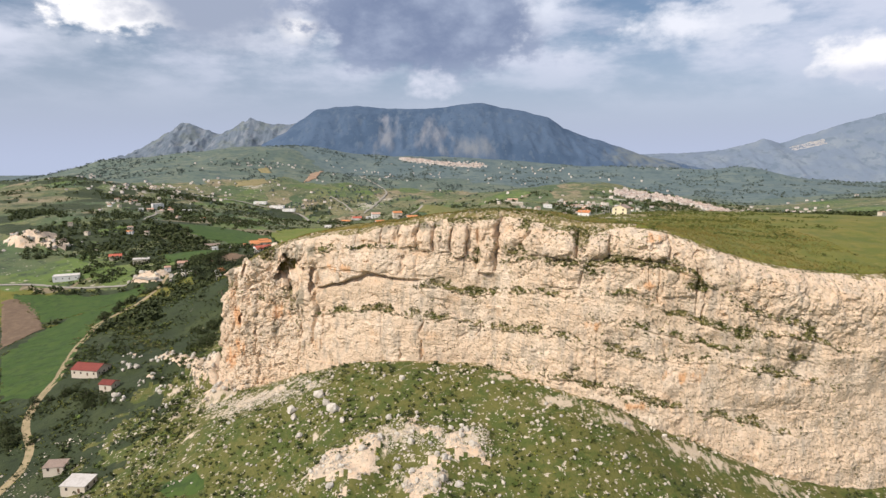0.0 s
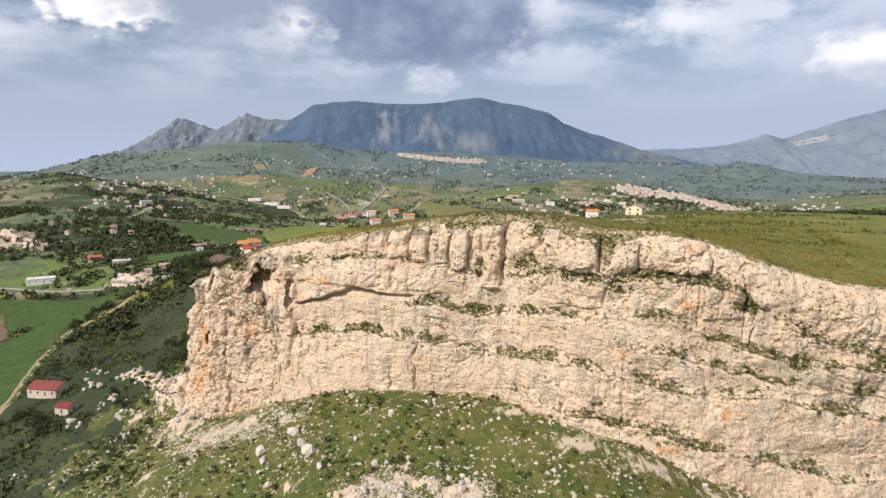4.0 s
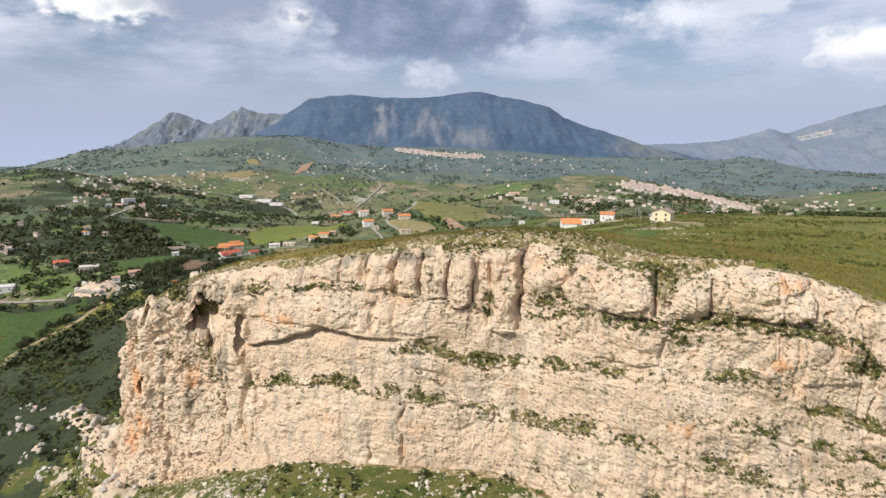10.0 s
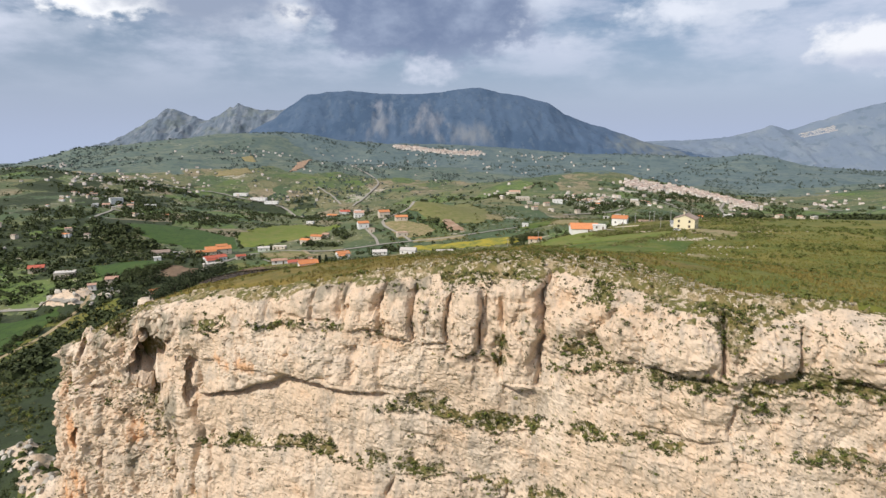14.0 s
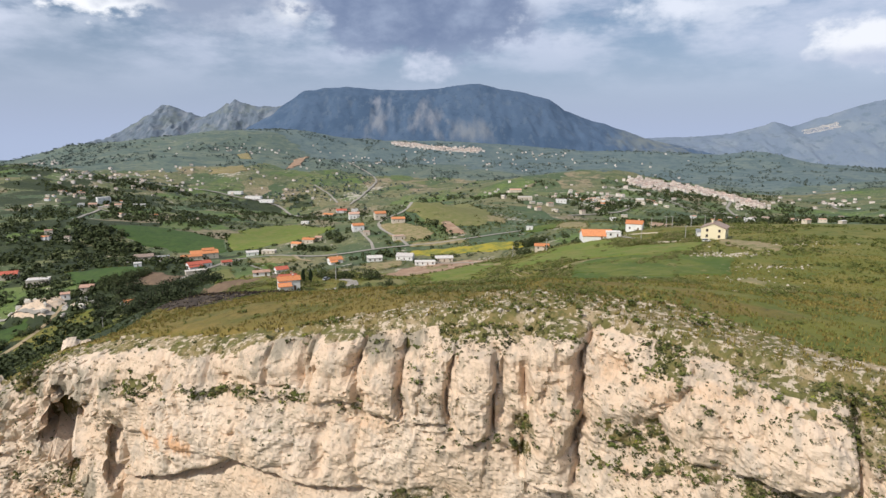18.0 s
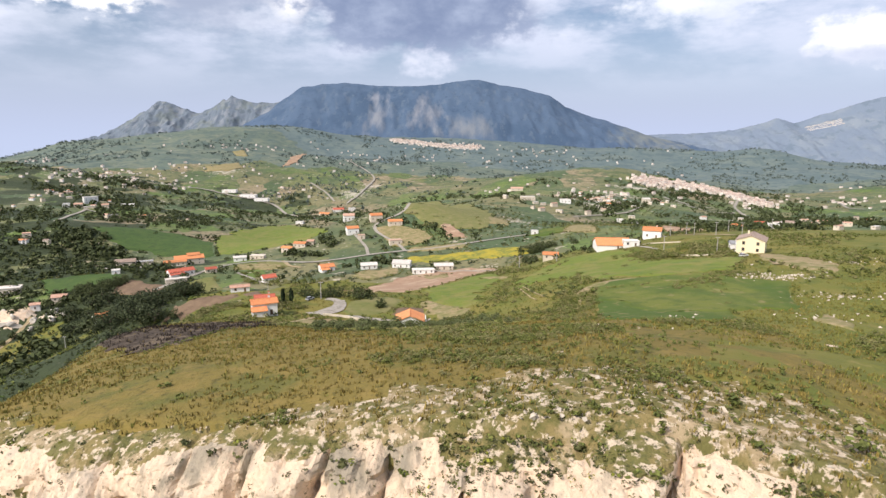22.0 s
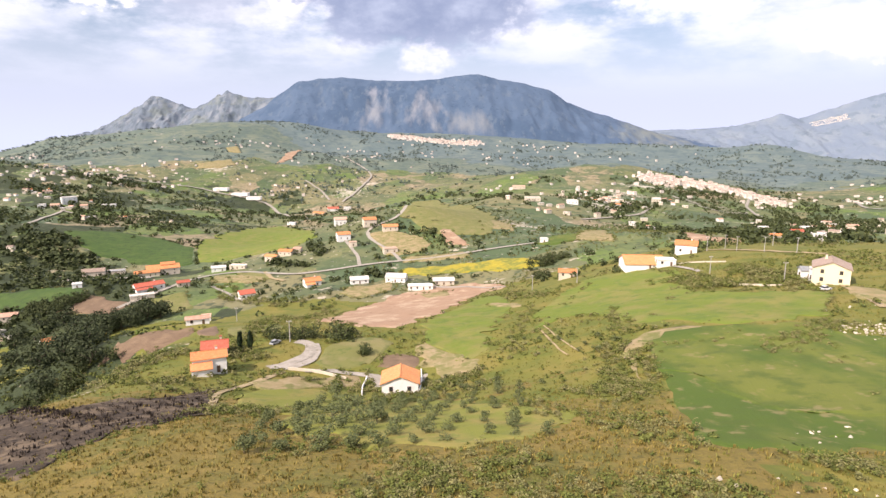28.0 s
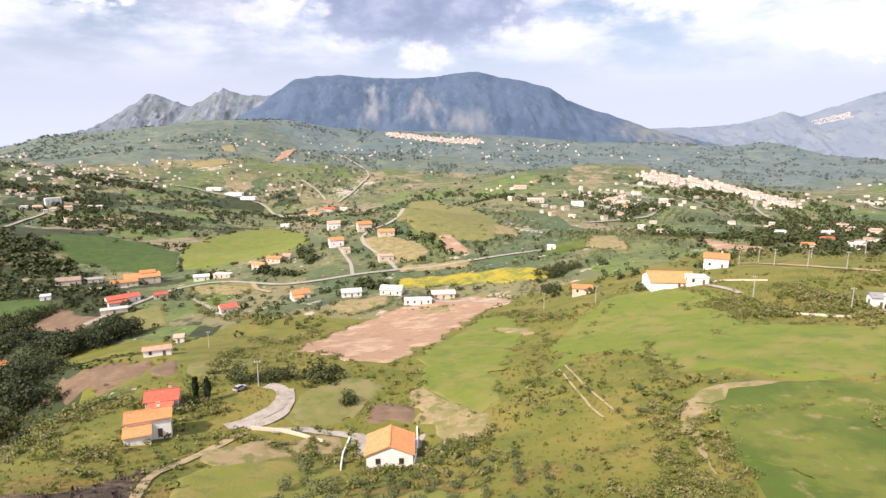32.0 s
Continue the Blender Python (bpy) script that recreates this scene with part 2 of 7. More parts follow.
# distance haze and cloud shade over the mountain are mixed into these blues
MOUNTAIN = material("mountain scrub and rock, haze and cloud shade painted in", [(0.072, 0.112, 0.175), ((0.052, 0.088, 0.145), 260, 0.45, 0.6, 0.9), ((0.098, 0.135, 0.185), 60, 0.52, 0.68, 0.8, (0.6, 1, 1.8)),
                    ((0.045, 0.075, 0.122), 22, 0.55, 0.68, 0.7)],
                    # pale patches paint sunlight from gaps in the cloud onto the slopes
                    scars_and_sunlit=(((-330, 3400, 320), (75, 400, 110), (0.21, 0.225, 0.25)), ((-70, 3400, 330), (85, 400, 95), (0.20, 0.215, 0.245)), ((170, 3400, 240), (130, 400, 60), (0.17, 0.19, 0.215)),
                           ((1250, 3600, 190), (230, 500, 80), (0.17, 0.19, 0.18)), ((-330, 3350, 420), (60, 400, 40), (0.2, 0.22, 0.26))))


CROP = material("bright green crop", [(0.138, 0.176, 0.024), ((0.20, 0.185, 0.05), 16, 0.44, 0.62, 0.85), ((0.10, 0.145, 0.024), 6, 0.48, 0.66, 0.8), ((0.24, 0.20, 0.09), 3.5, 0.60, 0.72, 0.6)], bump=0.2, bump_scale=0.8)
CROP_DARK = material("dark green wheat", [(0.068, 0.108, 0.014), ((0.150, 0.160, 0.030), 30, 0.44, 0.62, 0.75, (0.8, 1.3, 1)), ((0.24, 0.20, 0.075), 9, 0.60, 0.70, 0.45, (0.5, 1.8, 1)), ((0.07, 0.10, 0.016), 6, 0.48, 0.66, 0.8), ((0.25, 0.20, 0.09), 5, 0.57, 0.70, 0.7)], bump=0.15, bump_scale=0.7)
# darker green for the western fields: cloud shadow put into the crop's colour
SHADED_WHEAT = material("green wheat with cloud shade painted in", [(0.048, 0.088, 0.016), ((0.066, 0.105, 0.020), 16, 0.45, 0.62, 0.8), ((0.035, 0.062, 0.015), 6, 0.48, 0.64, 0.8), ((0.10, 0.105, 0.04), 4, 0.62, 0.72, 0.5)], bump=0.15, bump_scale=0.7)
MEADOW = material("pale mown meadow", [(0.165, 0.165, 0.05), ((0.22, 0.19, 0.08), 9, 0.45, 0.62, 0.8), ((0.10, 0.13, 0.03), 4, 0.5, 0.66, 0.7)], bump=0.15, bump_scale=0.7)
GROVE = material("yellow-green grove floor", [(0.18, 0.19, 0.035), ((0.25, 0.205, 0.06), 8, 0.45, 0.60, 0.85), ((0.12, 0.16, 0.03), 4, 0.5, 0.66, 0.7)], bump=0.15, bump_scale=0.7)
DRY = material("dry pale earth and stubble", [(0.29, 0.225, 0.115), ((0.20, 0.18, 0.07), 8, 0.42, 0.58, 0.85), ((0.35, 0.27, 0.16), 3, 0.5, 0.66, 0.7), ((0.14, 0.15, 0.04), 5, 0.52, 0.62, 0.8)], bump=0.15, bump_scale=0.6)
BARE = material("reddish bare earth", [(0.34, 0.22, 0.14), ((0.46, 0.34, 0.23), 13, 0.50, 0.62, 0.9), ((0.25, 0.155, 0.09), 5, 0.5, 0.66, 0.7)], bump=0.15, bump_scale=0.8)
PLOUGHED = material("brown ploughed earth", [(0.155, 0.105, 0.066), ((0.21, 0.145, 0.09), 8, 0.45, 0.62, 0.8), ((0.11, 0.075, 0.05), 1.6, 0.5, 0.66, 0.7, (3, 0.4, 1))], bump=0.25, bump_scale=0.9)
BURNT = material("burnt stubble", [(0.060, 0.044, 0.029), ((0.16, 0.12, 0.078), 5, 0.46, 0.62, 0.85, (2.0, 1, 1)), ((0.018, 0.013, 0.010), 1.6, 0.5, 0.62, 0.8), ((0.22, 0.17, 0.12), 1.3, 0.62, 0.70, 0.8)], bump=0.35, bump_scale=0.9)
FLOWERS = material("yellow flowering field", [(0.33, 0.27, 0.03), ((0.15, 0.17, 0.035), 12, 0.42, 0.58, 0.9), ((0.46, 0.37, 0.04), 3, 0.5, 0.66, 0.6)], bump=0.15, bump_scale=0.7)
ROADWAY = material("dusty asphalt lane", [(0.33, 0.30, 0.25), ((0.24, 0.22, 0.18), 6, 0.45, 0.62, 0.7), ((0.39, 0.35, 0.29), 2, 0.5, 0.66, 0.5)], rough=0.85)
CONCRETE = material("pale concrete", [(0.36, 0.32, 0.27), ((0.26, 0.235, 0.19), 4, 0.45, 0.62, 0.8), ((0.44, 0.40, 0.34), 1.5, 0.5, 0.66, 0.5)], rough=0.85)
TRACK = material("dirt track", [(0.36, 0.28, 0.16), ((0.25, 0.20, 0.11), 5, 0.46, 0.62, 0.8), ((0.16, 0.17, 0.06), 2.2, 0.58, 0.68, 0.7)], rough=0.95)
WHITE = material("white limewash", [(0.80, 0.78, 0.74), ((0.66, 0.63, 0.58), 2.4, 0.52, 0.70, 0.5, (1, 1, 2)), ((0.72, 0.69, 0.63), 0.7, 0.55, 0.7, 0.4)], rough=0.85)
CREAM = material("cream render", [(0.62, 0.54, 0.43), ((0.50, 0.43, 0.34), 2.4, 0.50, 0.68, 0.6, (1, 1, 2)), ((0.68, 0.61, 0.50), 0.8, 0.55, 0.7, 0.4)], rough=0.88)
YELLOW = material("pale yellow render", [(0.76, 0.67, 0.45), ((0.66, 0.57, 0.38), 2.4, 0.50, 0.68, 0.5, (1, 1, 2))], rough=0.85)


def tiles(name, a, b, c):
    return material(name, [a, (b, 1.8, 0.45, 0.62, 0.8), (c, 0.6, 0.52, 0.66, 0.7, (0.5, 2, 1)), ((0.16, 0.12, 0.08), 2.6, 0.62, 0.74, 0.5)], rough=0.85, bump=0.08, bump_scale=0.35, each=0.12)


TILE_ORANGE = tiles("orange clay tiles", (0.62, 0.25, 0.10), (0.54, 0.21, 0.09), (0.68, 0.33, 0.16))
TILE_RED = tiles("red clay tiles", (0.46, 0.12, 0.075), (0.38, 0.10, 0.06), (0.54, 0.19, 0.12))
TILE_DARKRED = tiles("dark red roof sheets", (0.22, 0.055, 0.042), (0.17, 0.045, 0.035), (0.28, 0.085, 0.06))
TILE_PINK = tiles("faded pink tiles", (0.54, 0.33, 0.24), (0.46, 0.28, 0.20), (0.60, 0.42, 0.32))
TILE_BROWN = tiles("weathered brown tiles", (0.32, 0.24, 0.19), (0.26, 0.19, 0.15), (0.40, 0.32, 0.26))
PALE_ROOF = tiles("pale roof screed", (0.60, 0.56, 0.51), (0.50, 0.46, 0.41), (0.66, 0.62, 0.57))
GREY_ROOF = tiles("grey sheet roof", (0.28, 0.29, 0.30), (0.22, 0.23, 0.24), (0.36, 0.36, 0.36))
WOOD = material("brown painted wood", [(0.16, 0.10, 0.06), ((0.11, 0.07, 0.045), 0.4, 0.45, 0.65, 0.7, (1, 1, 4))], rough=0.7)
GLASS_DARK = material("window glass", [(0.03, 0.035, 0.04), ((0.05, 0.055, 0.06), 0.8, 0.45, 0.65, 0.5)], rough=0.12, spec=0.6)
POLE_GREY = material("weathered concrete pole", [(0.40, 0.38, 0.35), ((0.30, 0.28, 0.25), 0.7, 0.45, 0.65, 0.7)], rough=0.85)
BARK = material("grey-brown bark", [(0.14, 0.11, 0.085), ((0.08, 0.06, 0.045), 0.3, 0.45, 0.62, 0.8, (1, 1, 3))], rough=0.95)


def leaves(name, a, b, spread=0.35):
    return material(name, [a, (b, 1.6, 0.42, 0.62, 0.9)], rough=0.75, spec=0.2, island=spread)


OLIVE = leaves("olive leaves", (0.120, 0.138, 0.055), (0.085, 0.102, 0.038))
PINE = leaves("dark pine needles", (0.036, 0.048, 0.02), (0.055, 0.066, 0.028))
BROADLEAF = leaves("dark broad leaves", (0.045, 0.057, 0.02), (0.068, 0.082, 0.028))
# the broad leaves again, paled to grey-green to paint in haze
HAZED_LEAF = leaves("broad leaves paled by painted haze", (0.105, 0.135, 0.118), (0.13, 0.155, 0.13))
LEDGE_GREEN = leaves("dark ledge leaves", (0.062, 0.070, 0.024), (0.10, 0.10, 0.036))
CYPRESS = leaves("cypress green", (0.022, 0.036, 0.015), (0.035, 0.05, 0.02))
SHRUB = leaves("shrub leaves", (0.135, 0.150, 0.036), (0.088, 0.105, 0.026))
GREY_SHRUB = leaves("dry grey-green shrub leaves", (0.200, 0.185, 0.075), (0.140, 0.140, 0.048))
SHRUB_DARK = leaves("dark cliff shrub leaves", (0.088, 0.092, 0.038), (0.12, 0.115, 0.05))
ASPHODEL = leaves("fresh green asphodel leaves", (0.075, 0.115, 0.022), (0.105, 0.135, 0.03), 0.4)
SPURGE = leaves("yellow-green spurge", (0.24, 0.24, 0.035), (0.14, 0.16, 0.03))
STRAW = leaves("straw-coloured grass", (0.235, 0.178, 0.048), (0.17, 0.14, 0.036), 0.4)
GREEN_GRASS = leaves("green tall grass", (0.155, 0.155, 0.034), (0.205, 0.168, 0.046), 0.4)
ROCK = material("pale boulder limestone", [(0.50, 0.45, 0.37), ((0.60, 0.56, 0.50), 1.4, 0.45, 0.62, 0.8), ((0.30, 0.26, 0.21), 0.9, 0.54, 0.68, 0.7), ((0.14, 0.13, 0.08), 0.5, 0.62, 0.72, 0.6)], bump=0.2, bump_scale=0.5, each=0.15)
STONES = material("scattered pale stones", [(0.52, 0.46, 0.37), ((0.38, 0.32, 0.24), 1.2, 0.45, 0.62, 0.7)], bump=0.1, bump_scale=0.4, island=0.25)
RIM = material("thin turf over rock", [(0.23, 0.18, 0.07), ((0.14, 0.13, 0.04), 4.5, 0.43, 0.55, 0.95), ((0.09, 0.092, 0.028), 2.6, 0.55, 0.63, 0.9), ((0.50, 0.38, 0.25), 6.0, 0.50, 0.62, 0.6), ((0.60, 0.49, 0.36), 1.3, 0.515, 0.585, 0.9), ((0.11, 0.108, 0.035), 0.7, 0.54, 0.62, 0.8)], bump=0.5, bump_scale=0.8)
PLATEAU_GRASS = material("golden plateau grass", [(0.185, 0.142, 0.034), ((0.120, 0.118, 0.026), 16, 0.46, 0.62, 0.9), ((0.235, 0.17, 0.046), 6, 0.50, 0.64, 0.8), ((0.075, 0.07, 0.02), 1.6, 0.55, 0.66, 0.7)], bump=0.5, bump_scale=1.1)
CHAR = leaves("charred stalks", (0.03, 0.023, 0.018), (0.06, 0.045, 0.034), 0.5)


# ---- the lie of the land: hill tops, slopes and hollows as (x, y, height) ----
PLATEAU = [
    (-106, 389, 140), (-56, 417, 139), (58, 432, 149), (5, 365, 154), (-115, 475, 127), (-9, 297, 170), (-45, 311, 164),
    (52, 341, 163), (-10, 398, 142), (-7, 477, 131), (-42, 452, 134), (45, 510, 132), (-15, 431, 131), (141, 472, 153),
    (102, 554, 138), (140, 592, 139), (104, 376, 159), (117, 332, 161), (22, 284, 175), (63, 258, 171), (42, 272, 174), (76, 247, 172), (91, 243, 170), (109, 237, 162),
    (170, 240, 152), (-44, 284, 165), (-85, 296, 156), (300, 350, 160), (420, 500, 146),
]
VALLEY = [
    (35, 657, 102), (-53, 633, 98), (-218, 711, 88), (-137, 691, 86), (-84, 669, 97), (-130, 515, 121), (-50, 545, 116),
    (-171, 1019, 64), (30, 777, 104), (-35, 944, 122), (57, 937, 108), (130, 760, 118), (260, 700, 128), (600, 500, 135),
    (413, 1345, 82), (635, 1305, 45), (-291, 726, 84), (-333, 478, 47), (-357, 648, 58), (-235, 407, 57), (-199, 390, 61),
    (-420, 800, 75), (-480, 950, 95), (-260, 560, 64), (-600, 700, 70), (-300, 850, 68),
]
FAR_LAND = [
    (-629, 1404, 74), (-615, 1272, 90), (-781, 2152, 110), (-514, 2261, 105), (-401, 1722, 17), (-250, 1300, 42),
    (823, 1984, 58), (716, 1502, 46), (-1000, 1650, 132), (-1300, 1300, 85), (0, 1300, 68), (130, 1180, 108), (0, 2000, 55),
    (0, 2600, 90), (480, 1900, 120), (620, 1950, 94), (560, 2450, 45), (1068, 2600, 62), (1347, 2500, 72), (1062, 2000, 28), (1429, 2300, 71), (1600, 2000, 92), (1000, 1200, 100), (1300, 1400, 125),
    (800, 900, 120), (250, 1000, 90), (450, 1000, 85), (-1000, 1000, 78), (-1000, 500, 50), (-600, 450, 42),
]
HORIZON = [
    (0, 3500, 190), (500, 3500, 160), (-420, 3150, 196), (-500, 2800, 140), (-200, 3200, 178), (0, 3200, 168), (220, 3200, 160), (-250, 2850, 122), (0, 2850, 112), (250, 2850, 106), (-1123, 2950, 222), (-946, 2950, 235), (-678, 3100, 242),
    (-1477, 2900, 178), (-1589, 2800, 174), (-1783, 3000, 115), (-2110, 3300, 56), (-1939, 2900, 55), (-1900, 2400, 70), (-1300, 2100, 112),
    (875, 3500, 130), (1227, 3300, 137), (1408, 3300, 117), (1321, 2900, 133), (1446, 2900, 148), (1711, 2950, 88), (2182, 3500, 41), (2401, 3500, 32),
    (0, 4300, 150), (2000, 4300, 60), (-2000, 4300, 60), (0, 4900, 100), (3500, 4000, 60), (-3500, 3500, 50), (-3000, 2000, 50), (3000, 2000, 120), (1500, 700, 120),
]
FOOT = [
    (-7, 264, 107), (-50, 264, 101), (20, 214, 95), (62, 210, 94), (50, 236, 103), (85, 226, 91), (134, 222, 73), (170, 225, 66),
    (0, 188, 85), (0, 120, 68), (-100, 300, 80), (-146, 330, 70), (-199, 390, 62), (-235, 407, 57), (-190, 260, 43),
    (-150, 220, 53), (-80, 200, 73), (150, 150, 52), (-333, 478, 47), (0, -100, 40), (-300, 300, 40), (260, 200, 60),
    (-260, 60, 35), (300, 0, 45),
]
CLIFF_FACE = [(-98, 400), (-112, 360), (-121, 325), (-115, 310), (-92, 299), (-73, 291), (-45, 279), (-7, 267), (22, 262), (50, 243), (85, 234),
              (134, 229), (170, 233), (250, 243)]


def smooth(a, b, v):
    u = np.clip((v - a) / (b - a), 0, 1)
    return u * u * (3 - 2 * u)


class Relief:
    """A smooth surface through given heights, finer near the ridge and broader far away."""
    def __init__(self, spots):
        p = np.array(spots, float)
        self.c = self.warp(p[:, 0], p[:, 1])
        r = np.linalg.norm(self.c[:, None] - self.c[None], axis=-1)
        n = len(p)
        m = np.zeros((n + 3, n + 3))
        m[:n, :n] = self.phi(r) + 0.002 * np.eye(n)
        m[:n, n], m[:n, n + 1:] = 1, self.c
        m[n:] = m[:, n:].T[:, :]
        m[n:, n:] = 0
        self.w = np.linalg.solve(m, np.r_[p[:, 2], 0, 0, 0])

    @staticmethod
    def warp(x, y):
        q = np.maximum(y, -150) + 330.0
        return np.stack([x / q, 1.3 * np.log(q / 330.0)], -1)

    @staticmethod
    def phi(r):
        return -np.sqrt(r * r + 0.0016)

    def __call__(self, x, y):
        q = self.warp(x, y)
        out = np.empty(len(q))
        n = len(self.c)
        for i in range(0, len(q), 20000):
            s = q[i:i + 20000]
            r = np.linalg.norm(s[:, None] - self.c[None], axis=-1)
            out[i:i + 20000] = self.phi(r) @ self.w[:n] + self.w[n] + s @ self.w[n + 1:]
        return out


UPPER, LOWER = Relief(PLATEAU + VALLEY + FAR_LAND + HORIZON), Relief(FOOT)


def cliff_side(x, y):
    """Distance behind the cliff's face; negative in front of it."""
    shape = x.shape
    x, y = x.ravel(), y.ravel()
    best, side = np.full(len(x), 1e9), np.ones(len(x))
    p = [(-60, 700)] + CLIFF_FACE + [(900, 300)]
    for (ax, ay), (bx, by) in zip(p[:-1], p[1:]):
        ux, uy = bx - ax, by - ay
        t = np.clip(((x - ax) * ux + (y - ay) * uy) / (ux * ux + uy * uy), 0, 1)
        d = np.hypot(x - ax - t * ux, y - ay - t * uy)
        near = d < best - 1e-6
        side = np.where(near, np.sign(ux * (y - ay) - uy * (x - ax)), side)
        best = np.minimum(best, d)
    return (best * side).reshape(shape)


def waves(x, y, size, seed):
    """Gentle rolling relief: a few crossed sines of one size."""
    out = 0
    for k in range(4):
        a = seed * 1.7 + k * 2.4
        out = out + np.sin((x * np.cos(a) + y * np.sin(a)) / size * (1 + 0.27 * k) + seed * 3.1 + k)
    return out / 4


def ground(x, y):
    """Height of the land at places x, y (arrays)."""
    x, y = np.broadcast_arrays(np.asarray(x, float), np.asarray(y, float))
    shape = x.shape
    x, y = x.ravel(), y.ravel()
    up, low = UPPER(x, y), LOWER(x, y)
    d = cliff_side(x, y)
    west = smooth(330, 420, y) * smooth(0, -60, x)
    e = d - 6 * (1 - west)
    s = smooth(-2.5 - 75 * west, 2.5 * (1 - west) - 1.0 * west, e)
    s = np.maximum(s, smooth(430, 520, y))
    z = low + (up - low) * s
    far = smooth(500, 1500, y)
    z = z + far * (5 * waves(x, y, 60, 1) + 9 * waves(x, y, 150, 2) * smooth(1100, 2200, y))
    z = z + (0.5 * waves(x, y, 9, 3) + 0.35 * waves(x, y, 4, 5)) * (1 - smooth(300, 700, y))
    front = (1 - smooth(-40, 5, d)) * (1 - smooth(380, 450, y))
    z = z + front * (1.6 * waves(x, y, 11, 7) + 0.8 * waves(x, y, 5, 9)) * smooth(-260, -140, x)
    return z.reshape(shape)


CRAGS = [(-19, 213, 16, 3.9), (7, 209, 14, 3.8), (-38, 202, 16, 3.9), (-6, 192, 12, 3.8), (-131, 320, 12, 14), (-147, 341, 11, 9), (-119, 301, 9, 6), (-168, 366, 10, 6), (-186, 385, 8, 5), (-560, 806, 36, 17), (-520, 792, 20, 8), (-325, 648, 22, 8), (-290, 640, 12, 4), (-205, 374, 6, 3), (-178, 347, 7, 4), (-160, 327, 6, 4), (-218, 402, 7, 3), (-148, 303, 6, 3), (-190, 330, 5, 2.5)]


def crags(x, y):
    """Rocky knolls that stand out of the slopes."""
    out = 0
    for cx, cy, wide, tall in CRAGS:
        r = np.hypot(x - cx, (y - cy) * 1.2) / wide + 0.30 * waves(x, y, wide * 0.2, cx % 7) + 0.12 * waves(x, y, wide * 0.07, cx % 5)
        out = out + tall * smooth(1.25, 0.35, r)
    return out


def ground_low(x, y):
    return LOWER(np.asarray(x, float), np.asarray(y, float))


# ---- meshes ----
def mesh_object(name, verts, faces, mat, parent=None, smooth_shade=True):
    me = bpy.data.meshes.new(name)
    verts = np.asarray(verts, np.float32)
    if isinstance(faces, np.ndarray):
        n, k = faces.shape
        me.vertices.add(len(verts))
        me.vertices.foreach_set("co", verts.ravel())
        me.loops.add(n * k)
        me.loops.foreach_set("vertex_index", faces.ravel().astype(np.int32))
        me.polygons.add(n)
        me.polygons.foreach_set("loop_start", np.arange(0, n * k, k, dtype=np.int32))
        me.update(calc_edges=True)
    else:
        me.from_pydata(verts.tolist(), [], faces)
    for m in mat if isinstance(mat, (list, tuple)) else [mat]:
        me.materials.append(m)
    me.polygons.foreach_set("use_smooth", [smooth_shade] * len(me.polygons))
    me.update()
    ob = new(name, me)
    if parent:
        ob.parent = parent
    return ob


def grid_faces(rows, cols):
    i = np.arange((rows - 1) * cols).reshape(rows - 1, cols)[:, :-1].ravel()
    return np.stack([i, i + 1, i + 1 + cols, i + cols], 1)


def hash_noise(x, y, z=0.0, seed=0):
    """Smooth value noise, -1 to 1, on arrays."""
    x, y, z = np.broadcast_arrays(np.asarray(x, float), np.asarray(y, float), np.asarray(z, float))
    i, j, k = np.floor(x), np.floor(y), np.floor(z)
    u, v, w = x - i, y - j, z - k
    u, v, w = (a * a * (3 - 2 * a) for a in (u, v, w))

    def h(a, b, c):
        n = (a.astype(np.int64) * 374761393 + b.astype(np.int64) * 668265263 + c.astype(np.int64) * 2147483647 + seed * 974711) & 0xFFFFFFFF
        n = ((n ^ (n >> 13)) * 1274126177) & 0xFFFFFFFF
        n = ((n ^ (n >> 16)) * 2246822519) & 0xFFFFFFFF
        return (n ^ (n >> 15)) / 2147483647.5 - 1
    r = 0
    for a in (0, 1):
        for b in (0, 1):
            for c in (0, 1):
                r = r + h(i + a, j + b, k + c) * (u if a else 1 - u) * (v if b else 1 - v) * (w if c else 1 - w)
    return r


def fbm(x, y, z=0.0, seed=0, octaves=4):
    out, amp = 0, 0.55
    for o in range(octaves):
        f = 2 ** o
        out = out + amp * hash_noise(x * f, y * f, np.asarray(z) * f, seed + o)
        amp *= 0.5
    return out


def bell(v, centre, width):
    return np.exp(-((v - centre) / width) ** 2)


def cells(x, y, seed):
    """Jointed blocks: for each place the gap to the next block's edge, and a number of its block's own, -1 to 1."""
    i, j = np.floor(x), np.floor(y)
    one, two, own = np.full(x.shape, 9.0), np.full(x.shape, 9.0), np.zeros(x.shape)
    for a in (-1, 0, 1):
        for b in (-1, 0, 1):
            px = i + a + 0.5 + 0.42 * hash_noise(i + a, j + b, 0.0, seed)
            py = j + b + 0.5 + 0.42 * hash_noise(i + a, j + b, 0.0, seed + 1)
            d = np.hypot(x - px, y - py)
            new_one = d < one
            two = np.where(new_one, one, np.minimum(two, d))
            own = np.where(new_one, hash_noise(i + a, j + b, 0.0, seed + 2), own)
            one = np.where(new_one, d, one)
    return two - one, own


# ---- the ground, one sheet to the horizon ----
def sheet(x, y):
    """Height of the ground's surface with its small unevenness."""
    x, y = np.asarray(x, float), np.asarray(y, float)
    k = crags(x, y)
    return ground(x, y) + k * (1 + 0.35 * fbm(x / 5, y / 5, seed=14)) + 0.25 * fbm(x / 3.1, y / 3.1, seed=4) * (1 - smooth(500, 800, y)) + fbm(x / 40, y / 40, seed=8) * 4 * smooth(900, 1800, y)


